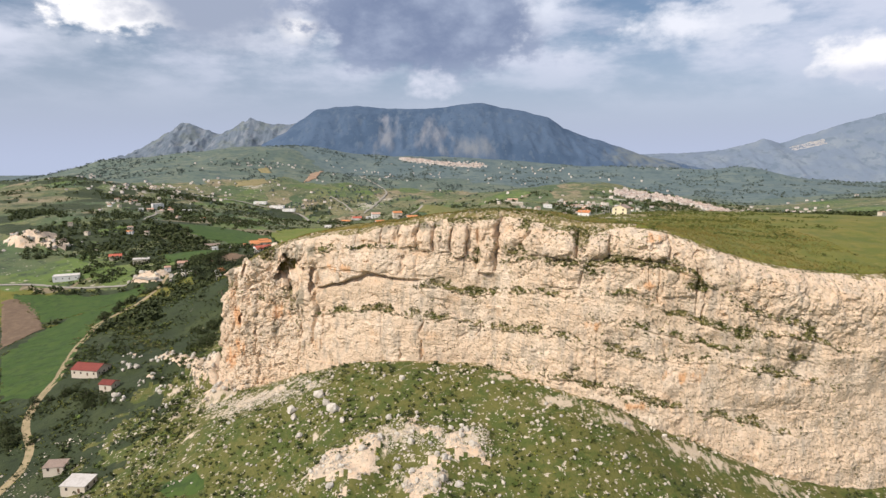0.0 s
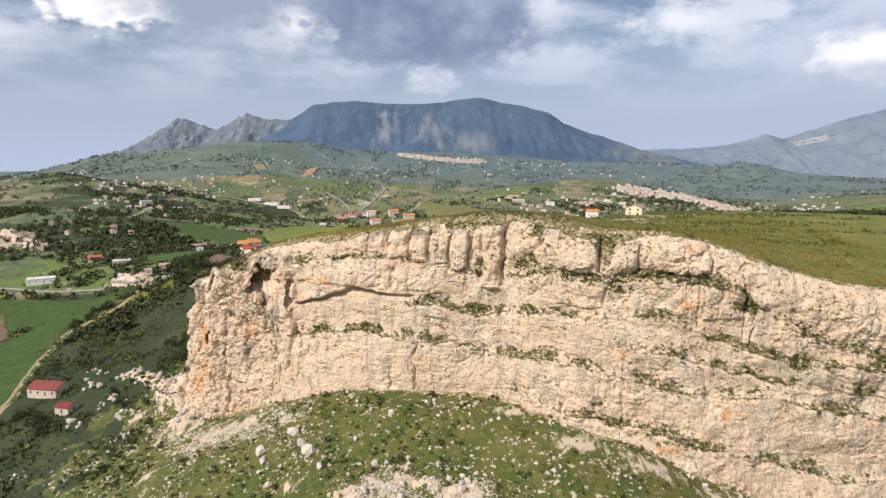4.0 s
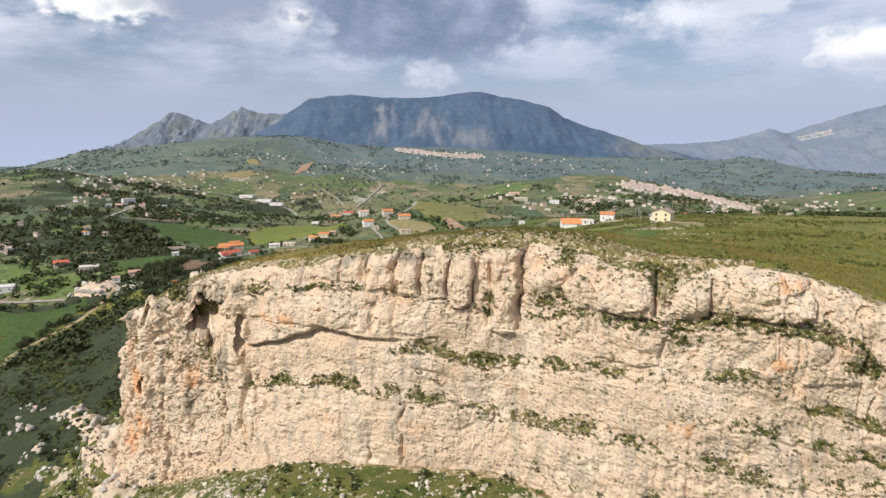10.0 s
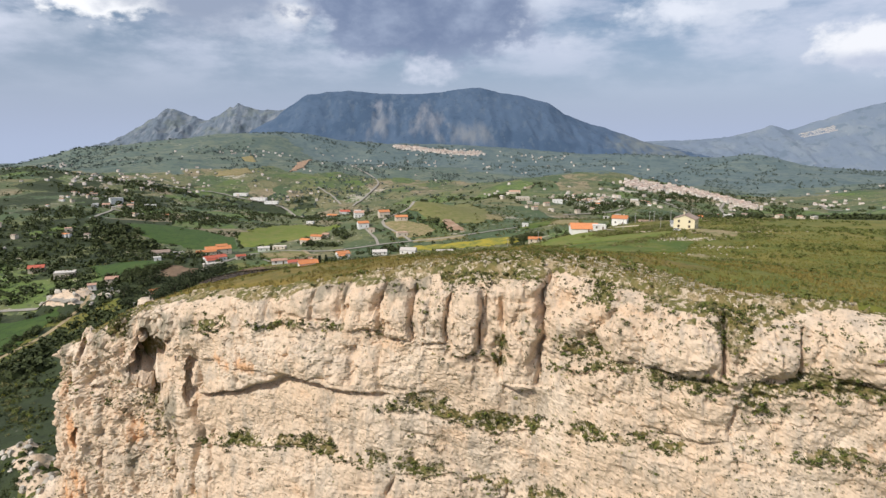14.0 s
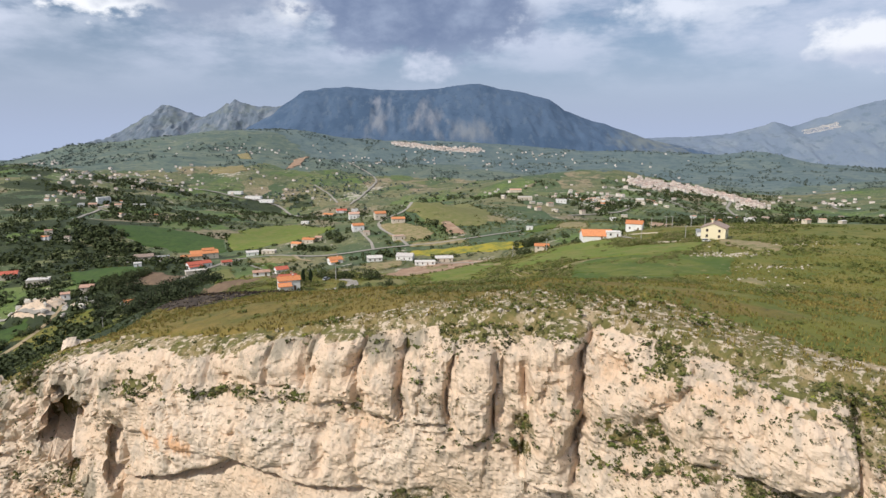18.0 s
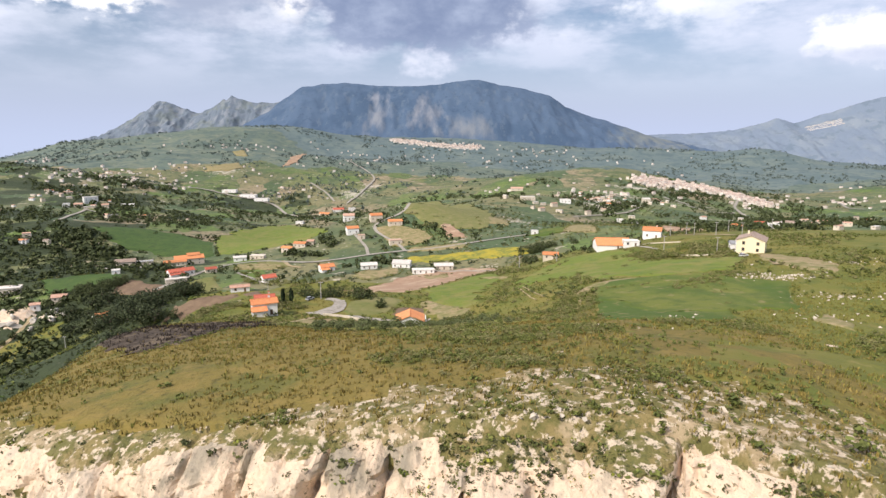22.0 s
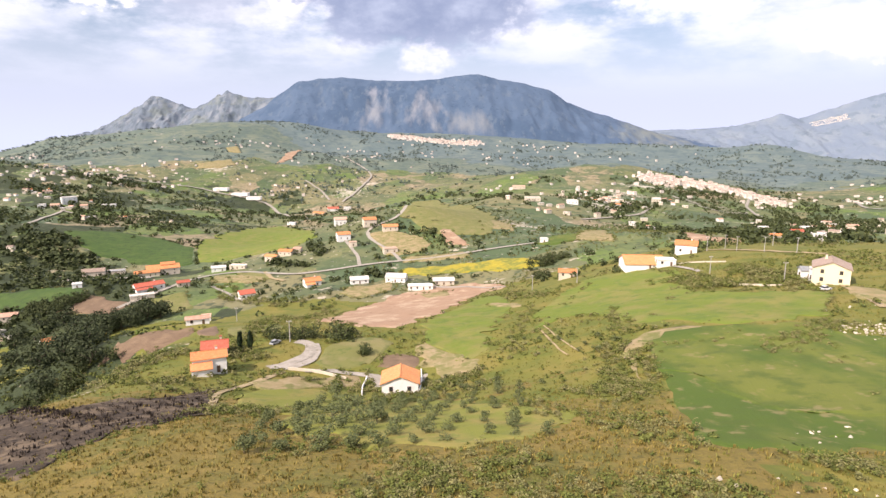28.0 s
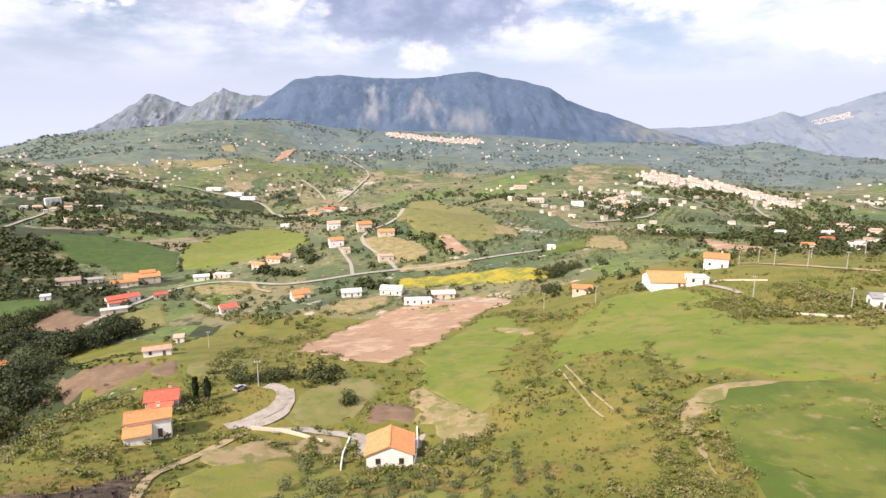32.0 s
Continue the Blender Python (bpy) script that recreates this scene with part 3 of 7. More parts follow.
def build_ground():
    ys = [-2500.0, -1200, -500, -200, -60]
    while ys[-1] < 4990:
        y = ys[-1]
        ys.append(y + (4.0 if y < 150 else 1.7 if y < 560 else 1.7 + (y - 560) * 0.0085))
    u = np.concatenate([[-9, -4, -2, -1.4], np.linspace(-1.08, 1.08, 430), [1.4, 2, 4, 9]])
    Y, U = np.meshgrid(np.array(ys), u, indexing="ij")
    X = U * (175 + 0.70 * np.clip(Y, 150, 5000))
    Z = sheet(X, Y)
    Z = Z - 250 * smooth(4300, 5200, np.abs(X))
    ob = mesh_object("ground", np.stack([X, Y, Z], -1).reshape(-1, 3), grid_faces(*X.shape), [GRASS, TALUS, FARLAND, RIM, PLATEAU_GRASS, LIMESTONE, DISTANT_HAZE, MAQUIS_SHADED, WOODED_HAZE])
    d = cliff_side(X, Y)
    zone = np.where(Y > 640 + 60 * fbm(X / 90, Y / 90, seed=3), 2, 0)
    wob = fbm(X / 9, Y / 9, seed=6)
    # beyond these distances the ground takes the haze-toned colours
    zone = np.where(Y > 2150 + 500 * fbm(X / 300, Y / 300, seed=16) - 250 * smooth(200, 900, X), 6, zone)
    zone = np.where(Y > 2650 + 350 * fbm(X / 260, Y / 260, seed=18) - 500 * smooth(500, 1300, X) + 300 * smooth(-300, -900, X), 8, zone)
    # western slopes take the scrub colour that has cloud shade in it
    zone = np.where((X < -95 - 0.24 * np.clip(Y - 450, 0, 900) + 70 * fbm(X / 70, Y / 90, seed=17)) & (Y < 1900) & ((d > -60) | ((Y > 430) & (Y < 540 + 60 * wob)) | ((Y >= 540) & (fbm(X / 55, Y / 75, seed=19) > 0.10))), 7, zone)
    zone = np.where((d < 110 + 25 * wob + 20 * fbm(X / 40, Y / 40, seed=5)) & (Y < 405 + 14 * wob) & (X < 52 + 45 * wob) & (X > -100), 4, zone)
    zone = np.where((d < 3) & (Y < 470), np.where((X > -165 + 40 * wob) | (Y < 205 + 20 * wob), 1, 7), zone)
    zone = np.where((d >= -8) & (d < 5 + 9 * wob + 22 * bell(X, 28, 42)) & (Y < 345), 3, zone)
    zone = np.where(crags(X, Y) > 3.4 + 4.0 * wob, 5, zone)
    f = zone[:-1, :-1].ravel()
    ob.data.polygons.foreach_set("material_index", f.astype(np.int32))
    tagged(ob, "green hill country with meadows, scrub and dry grass", "ground", kind="structure")
    return ob


build_ground()


# ---- the limestone cliff ----
def along(points, step):
    """A smoothed line through points at even steps: places, outward normals, distance."""
    p = np.array(points, float)
    t = np.r_[0, np.cumsum(np.linalg.norm(np.diff(p, axis=0), axis=1))]
    s = np.arange(0, t[-1], step)
    q = np.stack([np.interp(s, t, p[:, k]) for k in (0, 1)], -1)
    n = int(9 / step)
    ker = np.hanning(2 * n + 1)
    ker /= ker.sum()
    pad = np.concatenate([np.repeat(q[:1], n, 0), q, np.repeat(q[-1:], n, 0)])
    q = np.stack([np.convolve(pad[:, k], ker, "valid") for k in (0, 1)], -1)
    g = np.gradient(q, axis=0)
    g /= np.linalg.norm(g, axis=1)[:, None] + 1e-9
    return q, np.stack([g[:, 1], -g[:, 0]], -1), s


# ledges as (depth, seed, run of (x, height)), shrubby hollows as (x, height, half width, half height, depth)
LEDGES = [
    (1.7, 31, [(-71, 118), (-63, 122), (-48, 126.4), (-39, 128.2), (-27, 128.6), (-17, 128), (-9, 126.5), (4, 127), (15, 124.4), (25, 123.4), (39, 125.4), (49, 125), (61, 124), (70, 121), (76, 120), (85, 119), (95, 118), (110, 118.5), (120, 117), (160, 108)]),
    (1.7, 32, [(-14, 141), (-2, 142), (4, 138.8), (18, 138.5), (32, 141.6), (42, 142.7), (59, 142.4), (75, 144.6), (83, 141.2), (92, 137), (104, 134.7), (112, 130.4), (121, 129), (135, 130), (165, 122)]),
    (1.7, 33, [(26, 154), (42, 157), (51, 155.5), (58, 155), (71, 157.6), (84, 156.6), (95, 155), (107, 149), (121, 139), (150, 130)]),
    (0.9, 34, [(-62, 154), (-52, 155.7), (-38, 157.8), (-27, 158.1), (-18, 158.3), (-6, 156.2), (4, 155.5), (16, 153)]),
    (1.1, 36, [(30, 112), (46, 108), (60, 107), (80, 103), (110, 96), (150, 86)]),
    (0.9, 38, [(-116, 131), (-104, 130), (-92, 126), (-80, 125), (-70, 121)]),
    (0.8, 40, [(62, 134), (78, 131), (92, 128), (110, 124), (150, 117)]),
]
GULLIES = [(11, 172, 6.5, 3.5, 1.2), (30, 159, 5.5, 3.5, 1.0), (56, 166, 3.0, 8, 1.4), (61, 153, 5, 3, 0.6), (48, 156, 7, 2.0, 0.5), (71, 157.5, 6, 2.0, 0.5), (84, 156, 5, 1.6, 0.4), (33, 142, 3.6, 2.0, 0.5),
           (52, 126, 5, 1.6, 0.4), (56, 112.7, 2.4, 2.0, 0.7), (-1, 143, 6, 2.2, 0.5), (-33, 129, 7, 1.5, 0.3), (-12, 129.5, 3, 2.0, 0.4), (15, 155, 2.4, 4.5, 0.9), (-78, 131, 7, 4, 0.8), (100, 148, 6, 3, 0.7),
           (-92, 150, 7, 5, 0.5), (38, 173, 6, 2.5, 0.6), (120, 130, 5, 3.5, 0.5), (92, 137, 6, 1.6, 0.3), (14, 140, 5, 1.8, 0.3), (60, 106, 7, 2, 0.4), (84, 101, 8, 2, 0.4)]


def build_cliff():
    q, nrm, s = along(CLIFF_FACE[2:], 0.45)
    rows = 205
    v = np.linspace(0, 1, rows)
    x0, y0 = q[:, 0], q[:, 1]
    low = ground_low(x0 + nrm[:, 0] * 7, y0 + nrm[:, 1] * 7) - 7
    shoulder = 11 + 7 * bell(x0, 15, 45)
    top = UPPER(x0 - nrm[:, 0] * shoulder, y0 - nrm[:, 1] * shoulder) - 0.5
    S, V = np.meshgrid(s, v, indexing="ij")
    X0, Y0 = np.broadcast_to(x0[:, None], S.shape), np.broadcast_to(y0[:, None], S.shape)
    bluff = (0.62 + 0.38 * smooth(25, 60, x0))[:, None]
    vz = np.where(V < 0.86, V / 0.86 * 0.90, 0.90 + 0.10 * np.sin(np.clip((V - 0.86) / 0.14, 0, 1) * np.pi / 2) ** bluff)
    Z = low[:, None] + (top - low)[:, None] * vz
    lean = 6.5 * (1 - np.clip(V / 0.86, 0, 1)) ** 1.3
    back = -shoulder[:, None] * (1 - np.cos(np.clip((V - 0.82) / 0.18, 0, 1) * np.pi / 2))
    out = lean + back
    upper = smooth(0.55, 0.78, V)
    edge = smooth(1.0, 0.9, V)                     # quiet where it meets the turf
    # great blocks, then fluted pillars under the rim
    out = out + edge * (3.0 * fbm(S / 30, Z / 24, 0, 11) + 1.0 * fbm(S / 9, Z / 13, 0, 12))
    rib = np.abs(hash_noise(S / 7.5 + 0.9 * hash_noise(S / 16, Z / 9, 0, 5), Z / 20, 0, 21))
    out = out + edge * upper * (2.3 * np.sqrt(rib) - 1.4) * (1 - 0.55 * smooth(45, 70, X0))
    rib2 = np.abs(hash_noise(S / 15, Z / 30 + 9, 0, 23))
    out = out - edge * 0.9 * np.clip(0.10 - rib2, 0, 1) / 0.10 * (0.4 + 0.6 * smooth(0.1, 0.6, hash_noise(S / 40, Z / 25, 0, 24)))
    # bedding ledges, dipping to the right; plants root on them
    green = 0 * S
    for step, seed, run in LEDGES:
        xs, zs = zip(*run)
        bed = np.interp(X0, xs, zs) + 1.3 * fbm(S / 9, 0 * S, 0, seed) + 0.5 * hash_noise(S / 2.2, 0 * S, 0, seed + 90)
        k = smooth(xs[0] - 5, xs[0] + 4, X0) * smooth(xs[-1] + 5, xs[-1] - 4, X0) * (0.35 + 0.65 * smooth(-0.5, 0.1, hash_noise(S / 10, 0 * S + 3, 0, seed + 7)))
        out = out - edge * k * step * smooth(-0.3, 1.2, Z - bed) + edge * k * step * 0.9 * smooth(2.0, 13.0, Z - bed)
        out = out - edge * k * 0.7 * bell(Z, bed - 0.9, 0.5)
        tall = 2.2 + 1.7 * hash_noise(S / 7, 0 * S, 0, seed + 61)
        green = green + k * smooth(-1.1, -0.3, hash_noise(S / 8, 0 * S, 0, seed + 60)) * smooth(-2.2, 0.3, Z - bed) * smooth(tall * 1.5, tall * 0.1, Z - bed)
    green = green + 1.0 * smooth(0.84, 0.92, V) * bell(X0, 24, 34) * smooth(-0.45, 0.1, hash_noise(S / 6, Z / 5, 0, 68))
    # gullies and hollows full of shrubs
    for gx, gz, wide, high, deep in GULLIES:
        k = smooth(1.15, 0.55, np.hypot((X0 - gx) / wide, (Z - gz) / high) + 0.35 * fbm(S / 6, Z / 6, 0, 64, 3))
        out = out - edge * deep * k
        green = green + 1.05 * k * (0.55 + 0.45 * smooth(-0.2, 0.3, fbm(S / 4, Z / 4, 0, 65, 2)))
    # the long overhang, the cave and its slit
    roof = np.interp(X0, (-64, -50, -41, -35, -27, -16, -6), (134.8, 139.0, 142.4, 144.6, 144.0, 143.0, 143.0)) + 0.7 + 0.5 * fbm(S / 3, 0 * S, 0, 39, 3)
    out = out - (2.0 + 0.9 * bell(X0, -40, 9)) * bell(Z, roof - 0.7, 0.55 + 0.5 * bell(X0, -38, 7)) * smooth(-65, -60, X0) * smooth(-8, -14, X0)
    out = out + 1.8 * smooth(roof - 0.4, roof + 0.6, Z) * smooth(roof + 13, roof + 4, Z) * smooth(-64, -56, X0) * smooth(-10, -30, X0)
    hole = 0 * S
    rough = 0.7 * fbm(S / 3.6, Z / 3.0, 0, 37, 4)
    for hx, hz, rx, rz, deep in ((-76.0, 143.5, 6.4, 6.0, 18.0), (-80.5, 139.5, 6.0, 3.2, 11.0), (-74.0, 135.5, 4.0, 3.0, 7.0), (-64.6, 139.0, 1.1, 6.5, 4.0), (-104, 141, 1.6, 5.0, 5.0), (-112, 150, 2.0, 2.0, 4.0),
                                 (-96, 110, 1.0, 2.4, 3.0), (-103, 117, 1.1, 3.2, 3.5), (-98, 131, 2.4, 1.2, 2.5)):
        k = deep * smooth(1.06, 0.86, np.hypot((X0 - hx) / rx, (Z - hz) / rz) + rough)
        out, hole = out - k, hole + k
    # a shadowed corner beside the smooth panel
    out = out - 2.4 * bell(X0, -62.8 + 1.2 * hash_noise(Z / 5, 0 * Z, 0, 3), 0.8) * smooth(104, 112, Z) * smooth(152, 140, Z)
    # upright cracks
    for cx, za, zb, wide, deep in ((-8.7, 107, 127, 0.55, 2.6), (-18.8, 106, 113, 0.5, 2.2), (16.4, 119, 125, 0.5, 1.8), (64, 104, 122, 0.7, 1.8), (-58, 104, 127, 0.5, 1.6), (-30, 159, 168, 0.6, 2.2),
                                   (-22, 160, 169, 0.7, 2.6), (-14.5, 161, 170, 0.8, 2.8), (-5.5, 159, 169, 0.9, 3.4), (-1.5, 160, 168, 0.8, 3.0), (4, 160, 169, 0.7, 2.4), (10.8, 159, 168, 1.0, 3.6),
                                   (15.5, 150, 166, 0.9, 3.0), (22.6, 152, 166, 1.2, 4.2), (54, 160, 174, 1.0, 2.8), (-43, 158, 166, 0.6, 1.8), (104, 118, 150, 0.7, 1.8), (86, 140, 158, 0.6, 1.6),
                                   (-96, 95, 140, 0.8, 2.6), (-110, 100, 142, 0.8, 2.6), (-88, 120, 150, 0.7, 2.2), (-84, 98, 122, 0.6, 2.0), (-101, 125, 152, 0.6, 2.2), (-70, 100, 124, 0.6, 1.8), (-114, 90, 120, 0.7, 2.4)):
        line = cx + 0.9 * hash_noise(Z / 5, 0 * Z, 0, int(cx) + 200) + 0.5 * hash_noise(Z / 1.4, 0 * Z, 0, int(cx) + 300)
        out = out - deep * (0.55 + 0.45 * hash_noise(Z / 3.5, 0 * Z, 0, int(cx) + 400)) * bell(X0, line, 0.62 * wide) * smooth(za - 3, za + 3, Z) * smooth(zb + 3, zb - 3, Z)
    # pillars and rounded blocks that stand out below the rim: (left, right, foot, top, depth)
    for xa, xb, za, zb, deep in ((15.6, 22.4, 148, 177, 3.0), (3.6, 10.0, 155, 169, 2.2), (-12.0, -5.6, 157, 169, 1.7), (-3.6, 2.6, 157, 168, 1.5), (-20.5, -13.6, 158, 170, 1.4), (-40.0, -24.0, 160, 170, 1.0),
                                 (36.0, 54.0, 157.5, 175, 1.9), (72.0, 90.0, 158.5, 172, 1.8), (60.0, 67.0, 158, 168, 1.4), (88.0, 101.0, 144, 156, 1.1), (-61.5, -20.0, 146, 154.5, 0.9), (41.0, 56.0, 145, 153, 0.8)):
        wx, wz = X0 + 0.7 * hash_noise(Z / 4, S / 9, 0, 83), Z + 0.7 * hash_noise(S / 4, Z / 9, 0, 84)
        u, w = (wx - xa) / (xb - xa) * 2 - 1, (wz - za) / (zb - za) * 2 - 1
        round_off = np.clip(1 - np.maximum(np.abs(u), np.abs(w)) ** 7 * 0.9 - 0.25 * u * u, 0, 1) * (np.abs(u) < 1) * (np.abs(w) < 1)
        out = out + edge * deep * np.sqrt(round_off)
        out = out - edge * (0.9 + 0.5 * deep) * bell(u, 1.06, 0.35 / (xb - xa) + 0.03) * (np.abs(w) < 0.92) - 0.35 * edge * deep * bell(w, -1.05, 0.06) * (np.abs(u) < 0.9)
    # broken faces: blocky facets, then grit
    facet = np.abs(fbm(S / 6.5, Z / 5.0, 0, 41, 3))
    chip = np.abs(hash_noise(S / 2.4, Z / 2.0, 0, 45)) + 0.5 * np.abs(hash_noise(S / 1.1, Z / 0.95, 0, 46))
    wild = 0.36 + 0.22 * upper + 0.65 * smooth(0.0, 0.45, fbm(S / 22, Z / 16, 0, 47, 2)) + 0.7 * smooth(-62, -85, X0)
    out = out + edge * (1.2 * (facet - 0.2) + 0.6 * (chip - 0.5)) * wild
    # thin beds that stand out one over another
    for thick, amount, seed in ((7.5, 0.6, 66), (3.1, 0.14, 67)):
        u = (Z + 0.05 * X0 + 1.6 * fbm(S / 15, Z / 15, 0, seed, 3)) / thick
        own = hash_noise(np.floor(u) * 3.7, S / 16, 0, seed + 1)
        out = out + edge * amount * (own + 0.7 * (u - np.floor(u)) ** 2) * smooth(-0.05, 0.4, fbm(S / 18, Z / 10, 0, seed + 2, 2))
    pits = smooth(0.28, 0.62, fbm(S / 3.2, Z / 2.2, 0, 88, 3)) * (0.35 + 0.65 * smooth(-0.2, 0.3, fbm(S / 25, Z / 18, 0, 89, 2)))
    out = out - edge * (0.55 + 0.9 * upper) * pits + edge * 0.16 * hash_noise(S / 0.45, Z / 0.4, 0, 69)
    # jointed blocks of two sizes with dark gaps between them
    wx, wz = S + 2.2 * fbm(S / 9, Z / 9, 0, 48, 3), Z + 2.2 * fbm(S / 9, Z / 9, 0, 49, 3)
    for sx, sz, push, gap, wide, seed in ((10, 12, 1.2, 0.7, 0.06, 71), (4.2, 4.8, 0.6, 0.5, 0.09, 75), (1.9, 1.7, 0.30, 0.30, 0.16, 79)):
        rim, own = cells(wx / sx, wz / sz, seed)
        some = smooth(-0.35, 0.35, fbm(S / (3 * sx), Z / (2.5 * sz), 0, seed + 5, 2) + 0.35 * smooth(-58, -80, X0) + 0.15 * upper)
        calm = 0.26 + 0.95 * smooth(-60, -78, X0) + 0.32 * upper
        out = out + edge * some * calm * (push * own - gap * smooth(wide, 0.0, rim))
    X = X0 + nrm[:, 0][:, None] * out - 0.75 * hole
    Y = Y0 + nrm[:, 1][:, None] * out
    Z = Z + 0.5 * fbm(S / 3.5, V * 25, 0, 51) * edge + 0.35 * hole
    f = grid_faces(*X.shape)[:, ::-1]
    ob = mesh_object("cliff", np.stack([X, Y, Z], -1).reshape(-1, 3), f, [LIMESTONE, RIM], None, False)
    soil = (green + 0.9 * fbm(S / 2.2, Z / 1.8, 0, 57, 3) > 0.74)[:-1, :-1]
    turf = soil | (V[:-1, :-1] > (0.955 - 0.035 * smooth(-10, -40, X0) - 0.05 * bell(X0, 12, 30) - 0.04 * bell(X0, 56, 12) + 0.035 * fbm(S / 5, V * 14, 0, 53, 3))[:-1, :-1])
    ob.data.polygons.foreach_set("material_index", turf.ravel().astype(np.int32))
    e1, e2 = np.gradient(np.stack([X, Y, Z], -1), axis=0), np.gradient(np.stack([X, Y, Z], -1), axis=1)
    nn = np.cross(e1, e2)
    up = nn[..., 2] / (np.linalg.norm(nn, axis=-1) + 1e-9)
    tagged(ob, "tall cream limestone cliff with ledges, cracks and a cave", "cliff", kind="structure")
    pts = np.stack([X, Y, Z], -1)
    return pts[:, 12:].reshape(-1, 3), up[:, 12:].ravel(), green[:, 12:].ravel()


CLIFF_SURFACE = build_cliff()


# ---- mountains on the skyline ----
def mountain(name, label, mat, crest, depth, foot, seed, rough=1.0, steep=1.0, columns=300):
    """crest: (x, y, height) along the skyline; the slopes fall away in front and behind."""
    c = np.array(crest, float)
    t = np.r_[0, np.cumsum(np.hypot(*np.diff(c[:, :2], axis=0).T))]
    s = np.linspace(0, t[-1], columns)
    px, py, pz = (np.interp(s, t, c[:, k]) for k in range(3))
    w = np.linspace(-1, 1, 90)
    S, W = np.meshgrid(s, w, indexing="ij")
    fall = 1 - np.abs(W) ** steep
    relief = fbm(S / 210, W * depth / 260, 0, seed, 5)
    gully = np.abs(hash_noise(S / 120 + 0.5 * fbm(S / 90, W * 4, 0, seed + 2), W * 2.0, 0, seed + 3))
    Z = foot + (pz[:, None] - foot) * fall
    live = np.clip(np.abs(W) * 3.0, 0, 1) * np.clip((1 - np.abs(W)) * 3, 0, 1)
    crag = 0.28 - np.abs(fbm(S / 75, W * depth / 95, 0, seed + 8, 5))
    Z = Z + rough * live * (30 * relief - 14 * (0.5 - np.sqrt(gully)) + 46 * crag) + rough * rough * 22 * crag * smooth(0.5, 0.0, np.abs(W)) + rough * 4 * fbm(S / 40, W * depth / 40, 0, seed + 5, 3)
    X = px[:, None] + 0 * W + 25 * fbm(S / 200, W * 3, 0, seed + 6)
    Y = py[:, None] + W * depth
    ob = mesh_object(name, np.stack([X, Y, Z], -1).reshape(-1, 3), grid_faces(*X.shape)[:, ::-1], mat)
    tagged(ob, label, "mountain", kind="structure")
    return np.stack([X, Y, Z], -1)


# side ranges: the air's haze is put into their base colours
PEAKS = material("distant rock peaks with haze painted in", [(0.125, 0.155, 0.19), ((0.19, 0.21, 0.235), 80, 0.48, 0.62, 0.9, (0.6, 1, 1.6)), ((0.08, 0.105, 0.125), 45, 0.50, 0.64, 0.85, (0.6, 1, 1.6)), ((0.15, 0.175, 0.16), 120, 0.5, 0.62, 0.6)])
HAZY = material("distant range with haze painted in", [(0.155, 0.195, 0.25), ((0.20, 0.235, 0.27), 120, 0.45, 0.62, 0.8), ((0.12, 0.16, 0.205), 60, 0.50, 0.64, 0.8), ((0.27, 0.28, 0.29), 24, 0.64, 0.70, 0.6)])
mountain("mountain_main", "broad flat-topped mountain behind the villages, blue-grey from painted haze", MOUNTAIN,
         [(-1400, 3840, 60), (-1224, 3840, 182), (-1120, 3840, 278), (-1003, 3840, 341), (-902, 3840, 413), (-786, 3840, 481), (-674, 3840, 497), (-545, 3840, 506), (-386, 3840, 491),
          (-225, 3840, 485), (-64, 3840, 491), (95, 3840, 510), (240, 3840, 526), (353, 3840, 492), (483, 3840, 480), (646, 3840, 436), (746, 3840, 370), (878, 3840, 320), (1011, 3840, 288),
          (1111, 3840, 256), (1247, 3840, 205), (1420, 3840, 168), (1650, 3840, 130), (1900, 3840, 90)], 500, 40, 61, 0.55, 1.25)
mountain("mountain_west", "jagged rock peaks greyed by painted haze", PEAKS,
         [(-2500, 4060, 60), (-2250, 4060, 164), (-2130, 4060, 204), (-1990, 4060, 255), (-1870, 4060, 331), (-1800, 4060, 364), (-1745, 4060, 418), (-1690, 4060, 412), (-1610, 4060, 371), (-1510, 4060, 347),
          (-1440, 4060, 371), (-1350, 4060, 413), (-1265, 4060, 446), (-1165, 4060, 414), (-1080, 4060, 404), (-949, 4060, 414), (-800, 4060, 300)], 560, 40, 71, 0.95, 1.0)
EAST = mountain("mountain_east", "ridge with a hill village, blued by painted haze", HAZY,
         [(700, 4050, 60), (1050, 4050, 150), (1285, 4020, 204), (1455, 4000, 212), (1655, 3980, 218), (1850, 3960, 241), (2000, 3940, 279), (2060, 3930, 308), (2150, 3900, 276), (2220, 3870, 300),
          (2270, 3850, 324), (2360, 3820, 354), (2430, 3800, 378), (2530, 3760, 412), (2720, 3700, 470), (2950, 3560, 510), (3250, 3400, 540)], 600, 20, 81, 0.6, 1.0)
RIDGE_X = EAST[:, 45, 0]
MOUNTAIN_EAST_SURFACE = EAST[(RIDGE_X > 2170) & (RIDGE_X < 2340)][:, 35:39].reshape(-1, 3)


